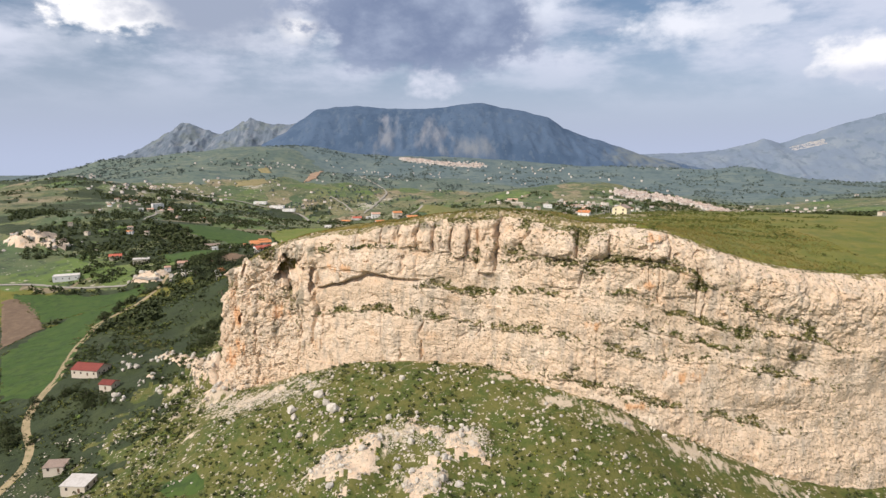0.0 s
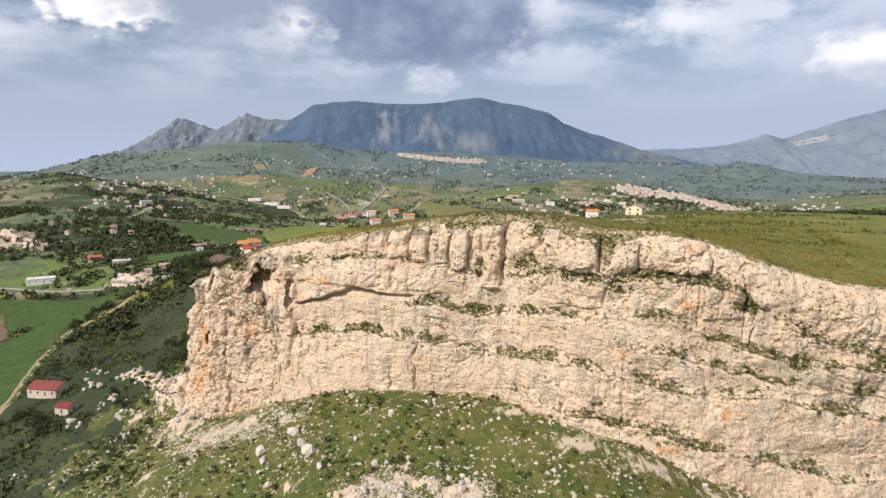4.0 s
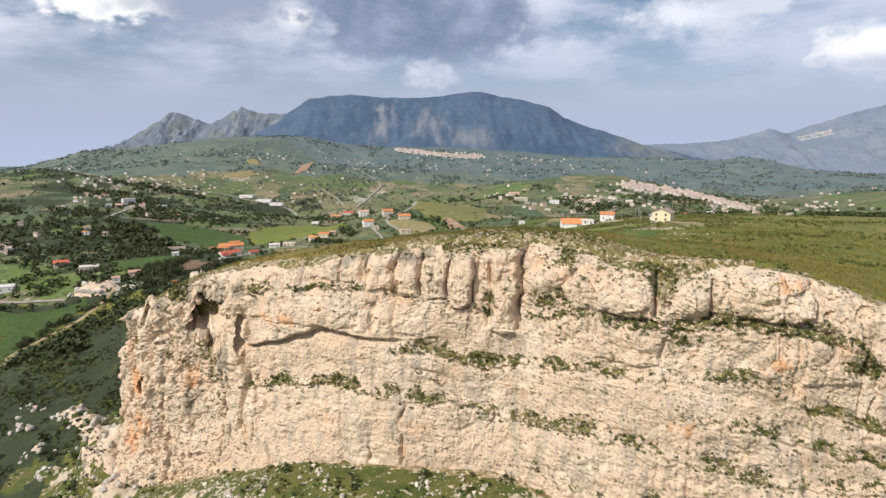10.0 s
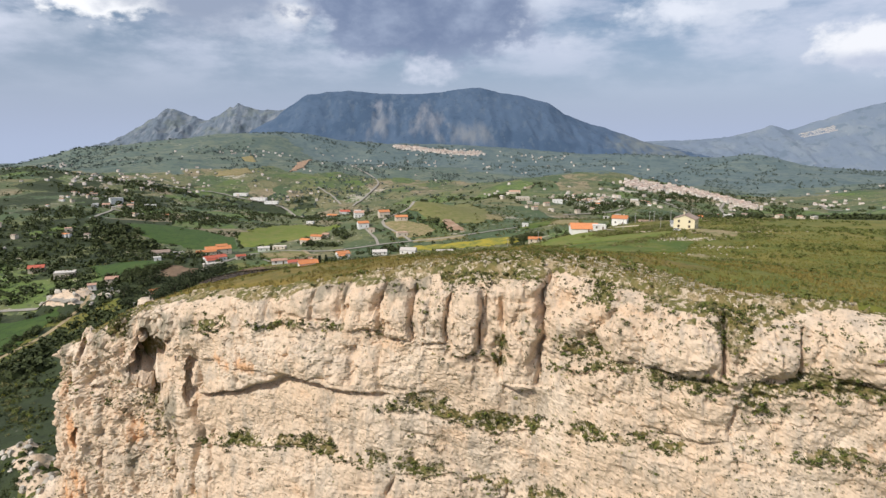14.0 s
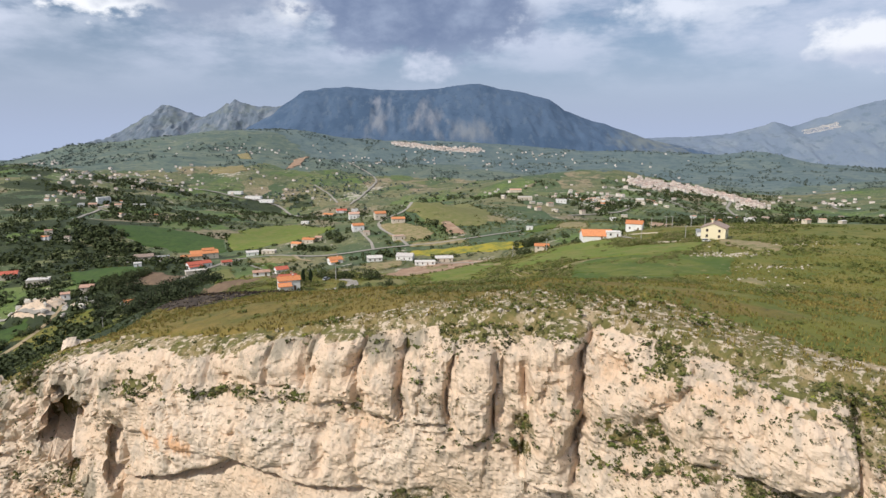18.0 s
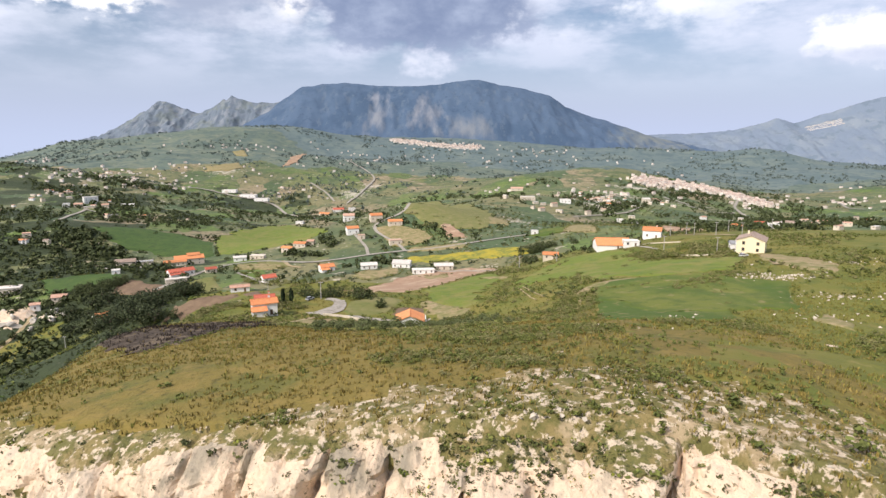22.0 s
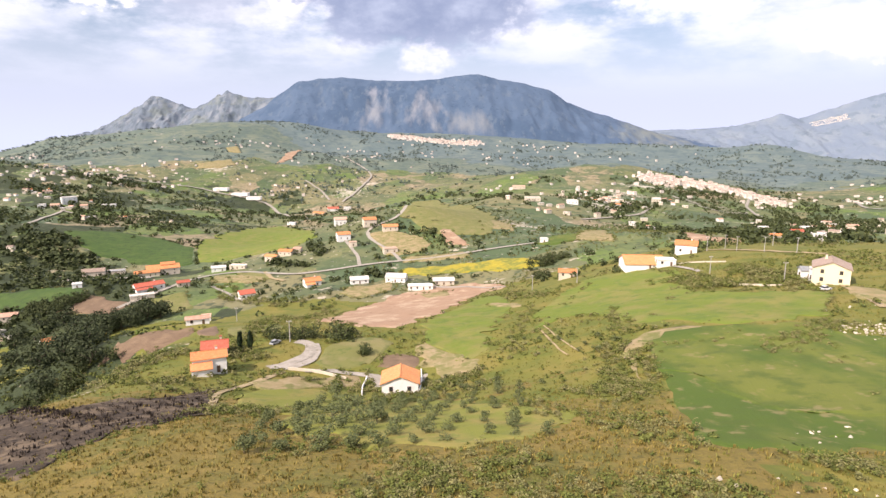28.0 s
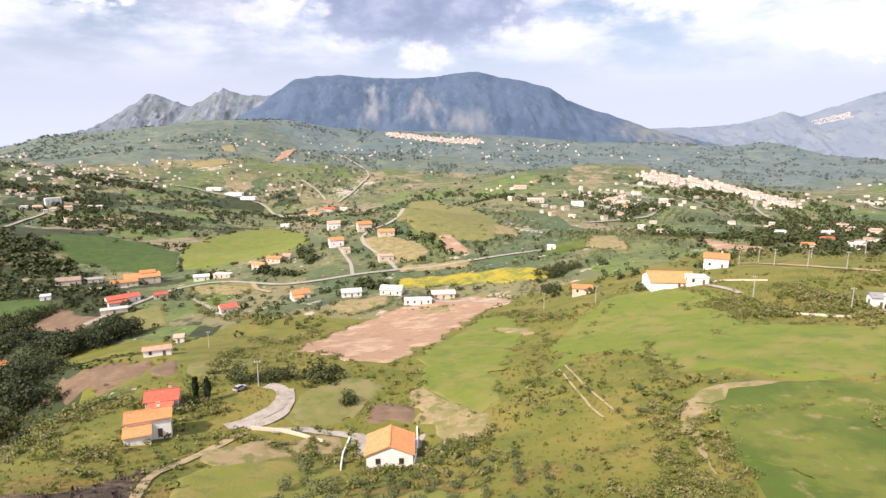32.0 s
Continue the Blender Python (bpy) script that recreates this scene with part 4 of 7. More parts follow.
# ---- land use: fields, lanes, houses and belts of trees (places in metres) ----
FIELDS = [
    ("bright green field of young corn on a slope", CROP,
     [(-242, 862), (-212, 862), (-176, 852), (-145, 856), (-124, 887)], [(-289, 981), (-302, 1106), (-300, 1221), (-271, 1313), (-185, 1157)]),
    ("green meadow between hedges below the wood", SHADED_WHEAT,
     [(-397, 926), (-350, 894), (-307, 877), (-255, 858), (-242, 862)], [(-434, 963), (-426, 1008), (-397, 1028), (-347, 1010), (-285, 972)]),
    ("dark green field beside the wood", SHADED_WHEAT,
     [(-321, 692), (-293, 686), (-273, 685), (-261, 705)], [(-359, 742), (-330, 738), (-308, 737), (-275, 722)]),
    ("brown ploughed strip beside a green field", PLOUGHED,
     [(-282, 682), (-241, 663), (-221, 659), (-214, 678)], [(-279, 688), (-260, 703), (-244, 694), (-219, 683)]),
    ("pale green plot below the road", MEADOW,
     [(-205, 663), (-176, 637), (-166, 665)], [(-213, 668), (-203, 690), (-188, 708)]),
    ("brown ploughed field behind the pines", PLOUGHED,
     [(-137, 498), (-119, 496), (-111, 499), (-89, 481)], [(-132, 509), (-123, 511), (-112, 510), (-101, 510)]),
    ("grey-brown harrowed plot", PLOUGHED,
     [(-87, 478), (-77, 476)], [(-100, 510), (-92, 512)]),
    ("yellow-green vine plot", MEADOW,
     [(-75, 476), (-66, 477), (-58, 492)], [(-83, 495), (-75, 504), (-65, 514)]),
    ("large brown ploughed field with pale patches", BARE,
     [(-52, 526), (-36, 514), (-22, 489), (-13, 500), (-4, 521), (8, 548), (26, 614), (38, 645), (47, 643)], [(-55, 548), (-51, 603), (-39, 632), (-27, 650), (-10, 668), (4, 674), (23, 676), (37, 668), (48, 652)]),
    ("green strip of crops beside the bare field", CROP,
     [(10, 445), (3, 458), (-3, 478), (-6, 504), (8, 541), (31, 609)], [(13, 448), (17, 455), (20, 470), (25, 493), (34, 514), (36, 560)]),
    ("pale dry plot beside the gabled house", DRY,
     [(1, 432), (-2, 442), (-4, 458), (-4, 475)], [(12, 435), (16, 439), (15, 448), (4, 456)]),
    ("brown kitchen garden behind the gabled house", PLOUGHED,
     [(-17, 448), (-3, 446)], [(-17, 459), (-4, 458)]),
    ("mown garden meadow beside the driveway", MEADOW,
     [(-37, 447), (-31, 446), (-22, 446), (-18, 455)], [(-38, 466), (-31, 475), (-21, 478), (-13, 475)]),
    ("field of yellow flowers", FLOWERS,
     [(-27, 707), (-3, 706), (32, 701), (62, 691), (77, 690)], [(-27, 731), (-4, 733), (34, 734), (60, 732), (81, 711)]),
    ("wide dark green wheat field with a pale rim", CROP_DARK,
     [(39, 346), (45, 343), (55, 341), (71, 342)], [(56, 415), (70, 411), (83, 416), (95, 403)]),
    ("dry pale headland of the wheat field", DRY,
     [(46, 391), (52, 410), (57, 416), (64, 414), (75, 410)], [(47, 398), (55, 427), (63, 429), (73, 430), (85, 424)]),
    ("bright green pasture on the hill", CROP,
     [(35, 489), (51, 482), (65, 465), (61, 443), (77, 433), (88, 422), (108, 425)], [(56, 528), (82, 569), (99, 559), (113, 537), (96, 481), (108, 474), (132, 456)]),
    ("pasture on the rounded hill top", CROP,
     [(32, 465), (50, 483), (63, 464), (73, 447)], [(74, 546), (92, 562), (107, 555), (108, 525)]),
    ("yellow-green floor of the olive grove", GROVE,
     [(-29, 374), (-13, 357), (0, 352), (12, 355), (25, 364)], [(-31, 384), (-21, 402), (-8, 408), (5, 407), (16, 388), (27, 370)]),
    ("burnt black stubble strip with grey ash", BURNT,
     [(-68, 345), (-63, 352), (-61, 361), (-55, 370), (-46, 384)], [(-192, 492), (-86, 385), (-77, 389), (-67, 397), (-58, 417)]),
    ("concrete yard round the gabled house", CONCRETE,
     [(-17, 427), (-9, 425), (-1, 424)], [(-20, 442), (-10, 443), (-2, 441)]),
    ("bare pale earth below the driveway", DRY,
     [(-49, 419), (-39, 416), (-33, 427), (-21, 435)], [(-51, 426), (-42, 436), (-30, 441), (-21, 442)]),
    ("green field in the valley beside the lane", SHADED_WHEAT,
     [(-277, 354), (-255, 354), (-252, 371), (-297, 479)], [(-344, 446), (-352, 504), (-349, 548), (-316, 627)]),
    ("narrow green field along the road", SHADED_WHEAT,
     [(-363, 528), (-349, 548), (-328, 578), (-313, 619)], [(-457, 617), (-411, 621), (-360, 614), (-322, 630)]),
    ("dark brown ploughed field in the valley", PLOUGHED,
     [(-355, 461), (-358, 491), (-356, 516)], [(-453, 596), (-442, 605), (-407, 580)]),
    ("green patch at the foot of the talus", SHADED_WHEAT,
     [(-116, 220), (-99, 213), (-91, 212)], [(-115, 225), (-108, 229), (-96, 225)]),
    ("pale dry field below the hamlet", DRY,
     [(-6, 634), (11, 641)], [(-13, 654), (11, 658)]),
    ("tan terraced field below the houses", DRY,
     [(-41, 776), (-14, 781), (-3, 805)], [(-69, 855), (-37, 848), (-11, 825)]),
    ("reddish bare field on the far slope", BARE,
     [(189, 703), (201, 686), (211, 664)], [(217, 787), (216, 733), (222, 702)]),
    ("pale field round a far pond", DRY,
     [(127, 772), (145, 759)], [(141, 845), (168, 841)]),
    ("far brown field on the slope", BARE,
     [(-521, 2231), (-496, 2354)], [(-539, 2450), (-524, 2631)]),
    ("far tan quarry terrace", DRY,
     [(-714, 2046), (-645, 2078), (-619, 2149)], [(-724, 2115), (-688, 2202), (-666, 2241)]),
    ("far pale field under the ridge", DRY,
     [(-722, 2378), (-675, 2380)], [(-762, 2466), (-728, 2515)]),
    ("brown track verge on the plateau", DRY,
     [(91, 347), (90, 333)], [(96, 353), (97, 343)]),
    ("green hill shoulder above the terraces", MEADOW,
     [(-39, 896), (-4, 845), (31, 826), (56, 833)], [(-62, 1621), (0, 1653), (48, 1139), (68, 946)]),
    ("grey-green orchard plot", MEADOW,
     [(-170, 762), (-136, 731), (-129, 740)], [(-170, 768), (-156, 767), (-142, 757)]),
    ("dry terrace with olive rows", DRY,
     [(47, 846), (81, 864), (71, 831)], [(46, 901), (67, 941), (83, 896)]),
    ("small orange bare patch above the terraces", BARE,
     [(10, 802), (21, 797), (33, 797)], [(3, 847), (10, 855), (16, 847)]),
    ("pale terraced plots beside the pavilion", DRY,
     [(-65, 656), (-47, 643), (-28, 667)], [(-62, 671), (-45, 686), (-30, 690)]),
    ("tan vine rows inside the bend of the lane", DRY,
     [(-181, 734), (-155, 728), (-137, 733)], [(-186, 762), (-161, 760), (-140, 747)]),
    ("yellow-green grass above the olive grove", GROVE,
     [(-44, 394), (-34, 383), (-25, 385), (-18, 405)], [(-51, 417), (-42, 422), (-32, 425), (-20, 423)]),
    ("pale strip of terraces above the flower field", DRY,
     [(-28, 752), (1, 750), (31, 752)], [(-26, 771), (1, 771), (28, 773)]),
    ("dry tan plot beside the orange cottage", DRY,
     [(25, 538), (33, 523), (40, 522)], [(26, 550), (34, 538), (40, 529)]),
    ("tan field among far orchards", DRY,
     [(115, 752), (127, 739), (144, 733)], [(132, 811), (153, 836), (147, 764)]),
    ("green field beside the far tan plot", CROP_DARK,
     [(84, 765), (101, 749), (117, 750)], [(103, 793), (117, 799), (130, 798)]),
    ("dry bank behind the two-storey villa", DRY,
     [(131, 448), (131, 418), (137, 407)], [(141, 464), (148, 446), (148, 426)]),
    ("green field on the plateau's eastern shoulder", CROP_DARK,
     [(52, 398), (58, 363), (73, 355), (96, 364)], [(58, 421), (79, 426), (99, 416), (112, 395)]),
]
ROADS = [
    (ROADWAY, 4.5, [(-221, 670), (-209, 687), (-201, 729), (-195, 770), (-177, 777), (-144, 763), (-131, 749), (-99, 741), (-74, 751), (-49, 757), (-29, 758), (-4, 758), (30, 768), (47, 775), (87, 768)]),
    (TRACK, 3.5, [(-144, 763), (-132, 739), (-119, 728)]),
    (CONCRETE, 7, [(-321, 774), (-285, 772), (-242, 769)]),
    (TRACK, 2.0, [(-47, 388), (-51, 399), (-54, 410), (-53, 417), (-49, 428), (-45, 439)]),
    (ROADWAY, 6, [(-380, 2018), (-307, 1890), (-271, 1787)]),
    (ROADWAY, 6, [(459, 1345), (484, 1279), (591, 1390)]),
    (ROADWAY, 6, [(911, 1568), (857, 1450), (865, 1410)]),
    (ROADWAY, 3.0, [(-63, 755), (-68, 784), (-79, 816), (-89, 845)]),
    (CONCRETE, 4.2, [(-50, 441), (-47, 444), (-44, 448), (-41, 454), (-41, 460), (-42, 465), (-45, 468), (-48, 469)]),
    (CONCRETE, 3.5, [(-46, 442), (-42, 444), (-39, 450), (-39, 459), (-41, 466)]),
    (CONCRETE, 2.6, [(-39, 441), (-31, 443), (-23, 443), (-17, 442)]),
    (ROADWAY, 5, [(-490, 978), (-536, 1082), (-558, 1164)]),
    (ROADWAY, 4, [(-558, 1164), (-537, 1154), (-515, 1142)]),
    (ROADWAY, 8, [(-752, 1729), (-699, 1783), (-643, 1826), (-566, 1820), (-511, 1788), (-423, 1786), (-392, 1722), (-301, 1512), (-242, 1378)]),
    (ROADWAY, 6, [(-348, 2498), (-244, 2307), (-200, 2160), (-212, 2035), (-220, 1856), (-233, 1752)]),
    (ROADWAY, 6, [(-520, 640), (-488, 644), (-457, 650), (-404, 641), (-366, 645), (-321, 637), (-297, 637)]),
    (TRACK, 4.5, [(-213, 255), (-212, 268), (-210, 283), (-213, 293), (-224, 302), (-243, 328), (-250, 350), (-256, 378), (-285, 444), (-301, 505)]),
    (TRACK, 4, [(-302, 499), (-301, 529), (-298, 574), (-300, 616), (-304, 649)]),
    (TRACK, 0.6, [(37, 469), (37, 449), (37, 433), (38, 426)]),
    (TRACK, 0.6, [(39.5, 472), (39.5, 451), (40, 437), (41, 426)]),
    (ROADWAY, 5, [(181, 1005), (280, 1075), (332, 1175)]),
    (ROADWAY, 6, [(700, 1595), (626, 1465), (601, 1376), (611, 1348)]),
    (ROADWAY, 6, [(485, 1490), (490, 1374), (554, 1398)]),
    (ROADWAY, 3.5, [(-29, 758), (-38, 790), (-55, 819), (-68, 847), (-66, 873), (-44, 883), (-34, 913), (-32, 960)]),
    (CONCRETE, 3, [(116, 550), (119, 538), (119, 527)]),
    (TRACK, 4, [(153, 599), (166, 574), (177, 559), (187, 546)]),
    (TRACK, 3, [(141, 466), (136, 449), (128, 429)]),
    (ROADWAY, 3.5, [(-12, 677), (8, 668), (22, 666), (46, 645)]),
    (ROADWAY, 3, [(-173, 721), (-154, 702), (-133, 674)]),
]
HOUSES = [
    ("white gabled house with an orange tile roof and walled yard", -9, 429, 92, 10.2, 8.7, 3.2, "gable", TILE_ORANGE, WHITE, ""),
    ("tall white house with an orange tile roof", -65, 434, 22, 9.2, 5.7, 4.6, "gable", TILE_ORANGE, WHITE, "leanto"),
    ("house with a red-painted roof and a porch", -70, 452, 17, 7.7, 7.0, 3.2, "gable", TILE_RED, CREAM, "porch"),
    ("long low farm shed with a faded pink roof", -102, 517, 21, 9.3, 3.7, 2.6, "gable", TILE_PINK, WHITE, ""),
    ("small white hut beside the shed", -135, 609, 17, 5.1, 4.1, 2.6, "shed", TILE_PINK, WHITE, ""),
    ("white cottage with a red tile roof", -136, 687, 30, 10.5, 9.5, 3.4, "gable", TILE_RED, WHITE, ""),
    ("cottage with a red tile roof beside the lane", -91, 699, 27, 11.6, 9.2, 3.4, "gable", TILE_ORANGE, WHITE, "leanto"),
    ("white pavilion with a curved pale roof", -55, 691, 14, 12.8, 7.7, 3.0, "gable", PALE_ROOF, WHITE, ""),
    ("white house with a pale lilac roof", -28, 693, -8, 14.4, 10.1, 3.4, "gable", PALE_ROOF, WHITE, ""),
    ("low white farm building", 6, 678, 5, 14.6, 7.3, 3.0, "gable", PALE_ROOF, CREAM, ""),
    ("large farmhouse with stepped orange tile roofs", -248, 802, 28, 27.1, 13.5, 6.0, "gable", TILE_ORANGE, CREAM, "tower"),
    ("long barn with a red tile roof", -217, 710, 42, 20.6, 9.3, 3.6, "gable", TILE_RED, WHITE, "leanto"),
    ("pale flat shelter beside the road", -212, 689, 30, 15.9, 6.3, 2.2, "flat", PALE_ROOF, CREAM, ""),
    ("beige stone house with a brown roof", -318, 814, 24, 18.8, 11.3, 4.0, "gable", TILE_BROWN, CREAM, ""),
    ("low grey shed with a flat roof", -308, 834, 23, 15.4, 7.7, 2.6, "flat", GREY_ROOF, CREAM, ""),
    ("small white shed with a flat roof", -280, 725, 27, 6.6, 5.9, 2.8, "flat", PALE_ROOF, WHITE, ""),
    ("row house with an orange roof above the trees", -151, 812, -22, 11.8, 7.1, 3.4, "gable", TILE_ORANGE, CREAM, ""),
    ("row house with an orange roof above the trees", -141, 825, -12, 13.1, 7.8, 3.4, "gable", TILE_ORANGE, CREAM, ""),
    ("row house with a pale orange roof", -131, 829, -8, 7.1, 5.7, 3.4, "gable", TILE_PINK, CREAM, ""),
    ("pink house with a pale roof", -104, 917, 15, 12.9, 10.3, 5.0, "gable", TILE_PINK, WHITE, ""),
    ("white house with a red roof", -241, 1661, 15, 25.8, 18.0, 4.5, "gable", TILE_RED, WHITE, ""),
    ("narrow white two-storey house", -207, 1656, 14, 15.4, 13.9, 6.0, "flat", PALE_ROOF, WHITE, ""),
    ("white house with an orange roof on the spur", -90, 845, 20, 12.5, 10.0, 5.0, "gable", TILE_ORANGE, WHITE, ""),
    ("house with an orange roof beside dark trees", -68, 878, 18, 13.1, 10.5, 5.5, "gable", TILE_ORANGE, CREAM, ""),
    ("low house with an orange roof on the terraces", -45, 855, 12, 14.8, 8.9, 3.4, "gable", TILE_ORANGE, CREAM, ""),
    ("half-built pale house with an open garage", -40, 788, 17, 12.1, 7.3, 3.4, "flat", TILE_PINK, CREAM, ""),
    ("small ochre house below the spur", -77, 819, 14, 6.9, 5.5, 3.4, "flat", TILE_PINK, CREAM, ""),
    ("long house with an orange tile roof and white terrace", 105, 563, -5, 19.1, 15.3, 2.1, "gable", TILE_ORANGE, WHITE, ""),
    ("white annex with a flat terrace roof", 114, 555, -6, 8.7, 5.2, 2.8, "flat", PALE_ROOF, WHITE, ""),
    ("white villa with an orange tile roof", 140, 593, -25, 11.1, 8.9, 4.6, "gable", TILE_ORANGE, WHITE, "chimney"),
    ("cream two-storey villa with a grey-brown roof", 141, 473, 58, 11.2, 12.3, 5.6, "gable", TILE_BROWN, YELLOW, "chimney"),
    ("small white annex beside the villa", 137, 475, -12, 3.2, 3.5, 4.6, "flat", PALE_ROOF, WHITE, ""),
    ("cottage with an orange roof among trees", 76, 600, -12, 9.8, 5.9, 3.0, "gable", TILE_ORANGE, CREAM, ""),
    ("white block of flats on the hillside", -589, 1232, 41, 21.1, 12.7, 10, "flat", PALE_ROOF, WHITE, ""),
    ("small white house on the hillside", -593, 1171, 22, 9.9, 7.9, 5, "flat", PALE_ROOF, WHITE, ""),
    ("white house with an orange roof on the hillside", -580, 1182, 22, 11.7, 9.3, 4, "gable", TILE_PINK, CREAM, ""),
    ("pink hut beside the wood", -553, 1211, 21, 10.3, 8.3, 4, "gable", TILE_PINK, CREAM, ""),
    ("white hut in the wood", -543, 1249, 20, 7.2, 5.7, 4, "flat", PALE_ROOF, WHITE, ""),
    ("white hut in the wood", -538, 1267, 20, 9.1, 7.3, 4, "flat", PALE_ROOF, WHITE, ""),
    ("farmhouse with a dark red roof beside the lane", -235, 382, -9, 18.9, 13.2, 3.6, "gable", TILE_DARKRED, CREAM, ""),
    ("small barn with a red roof", -205, 350, -10, 8.3, 7.5, 3.2, "gable", TILE_DARKRED, CREAM, ""),
    ("open shed with a weathered beige roof", -165, 251, -3, 11.3, 9.0, 3.0, "shed", PALE_ROOF, CREAM, ""),
    ("ruined stone hut beside the lane", -191, 275, 7, 9.5, 6.6, 2.6, "shed", TILE_BROWN, CREAM, ""),
    ("white depot building beside the road", -429, 668, 26, 25.8, 12.9, 4.0, "flat", PALE_ROOF, WHITE, ""),
    ("small house with a red roof above the road", -410, 738, 25, 14.1, 11.3, 3.6, "gable", TILE_RED, CREAM, ""),
    ("cream house with a flat roof above the road", -364, 710, 24, 17.7, 12.4, 4.0, "flat", PALE_ROOF, CREAM, ""),
    ("small pale hut beside a hedge", -299, 675, 22, 10.4, 8.3, 3.0, "gable", TILE_PINK, CREAM, ""),
    ("white house at the wood", -231, 613, 51, 11.8, 9.4, 3.4, "gable", TILE_ORANGE, WHITE, ""),
    ("white hut beside pines", -311, 663, 28, 6.7, 5.3, 3.4, "gable", TILE_PINK, WHITE, ""),
    ("white house at the edge of the meadow", 139, 483, -14, 5.2, 4.2, 3.4, "gable", GREY_ROOF, WHITE, ""),
    ("white house on the far slope", 242, 995, -5, 7.9, 6.3, 3.4, "flat", PALE_ROOF, WHITE, ""),
    ("white house on the far slope", 224, 878, -6, 7.7, 6.1, 3.4, "flat", PALE_ROOF, WHITE, ""),
    ("white house on the far slope", 92, 765, -1, 6.2, 4.3, 3.0, "flat", PALE_ROOF, WHITE, ""),
    ("white farm on the far slope", 194, 1114, -2, 15.4, 9.2, 4.0, "flat", PALE_ROOF, WHITE, ""),
    ("cream farm on the far slope", 137, 1113, 0, 21.4, 10.7, 4.0, "flat", PALE_ROOF, CREAM, ""),
    ("white house on the far slope", 189, 1638, 1, 27.7, 13.8, 4.0, "gable", TILE_PINK, CREAM, ""),
    ("white house on the far slope", 373, 938, -10, 9.7, 6.8, 4.0, "gable", PALE_ROOF, WHITE, ""),
    ("white house on the far slope", 386, 880, -12, 9.9, 6.9, 4.0, "gable", PALE_ROOF, WHITE, ""),
    ("house with a red roof on the far slope", 275, 714, -12, 7.9, 4.7, 4.0, "gable", TILE_RED, WHITE, ""),
    ("house with a red roof on the far slope", 233, 669, -11, 7.0, 4.2, 3.4, "gable", TILE_ORANGE, CREAM, ""),
    ("white house on the far slope", 255, 656, -13, 9.5, 3.8, 4.0, "flat", PALE_ROOF, WHITE, ""),
    ("house with a pink roof on the far slope", 452, 905, -13, 10.4, 7.2, 4.0, "gable", TILE_PINK, CREAM, ""),
    ("cream chalet on the far slope", 367, 1259, -5, 12.7, 10.1, 7.0, "gable", PALE_ROOF, CREAM, ""),
    ("long white shed beside the bare field", -10, 667, 4, 17.0, 6.0, 2.6, "flat", PALE_ROOF, WHITE, ""),
    ("white shed beside the farmyard", -193, 790, 20, 12.0, 7.0, 3.2, "gable", PALE_ROOF, WHITE, ""),
    ("low pale shed beside the lane", -176, 792, -5, 14.0, 6.0, 2.8, "flat", PALE_ROOF, CREAM, ""),
    ("small house with a red roof beside the barn", -196, 722, 30, 9.0, 6.0, 3.0, "gable", TILE_RED, CREAM, ""),
    ("orange-roofed annex of the farmhouse", -255, 786, 28, 20.0, 8.0, 3.4, "gable", TILE_ORANGE, CREAM, ""),
    ("white works building beside the road", -462, 1788, -3, 36.5, 14.6, 5.0, "flat", PALE_ROOF, WHITE, ""),
    ("white works building beside the road", -503, 1809, -3, 42.7, 17.1, 5.0, "flat", PALE_ROOF, WHITE, ""),
    ("white works building beside the road", -561, 1836, -2, 37.6, 15.0, 5.0, "flat", PALE_ROOF, WHITE, ""),
    ("small white house beside the bend", -256, 1320, -5, 13.6, 8.1, 3.5, "flat", PALE_ROOF, WHITE, ""),
    ("row of orange-roofed cottages beside the bend", -259, 1590, -24, 26.9, 13.5, 3.5, "gable", TILE_ORANGE, CREAM, ""),
]
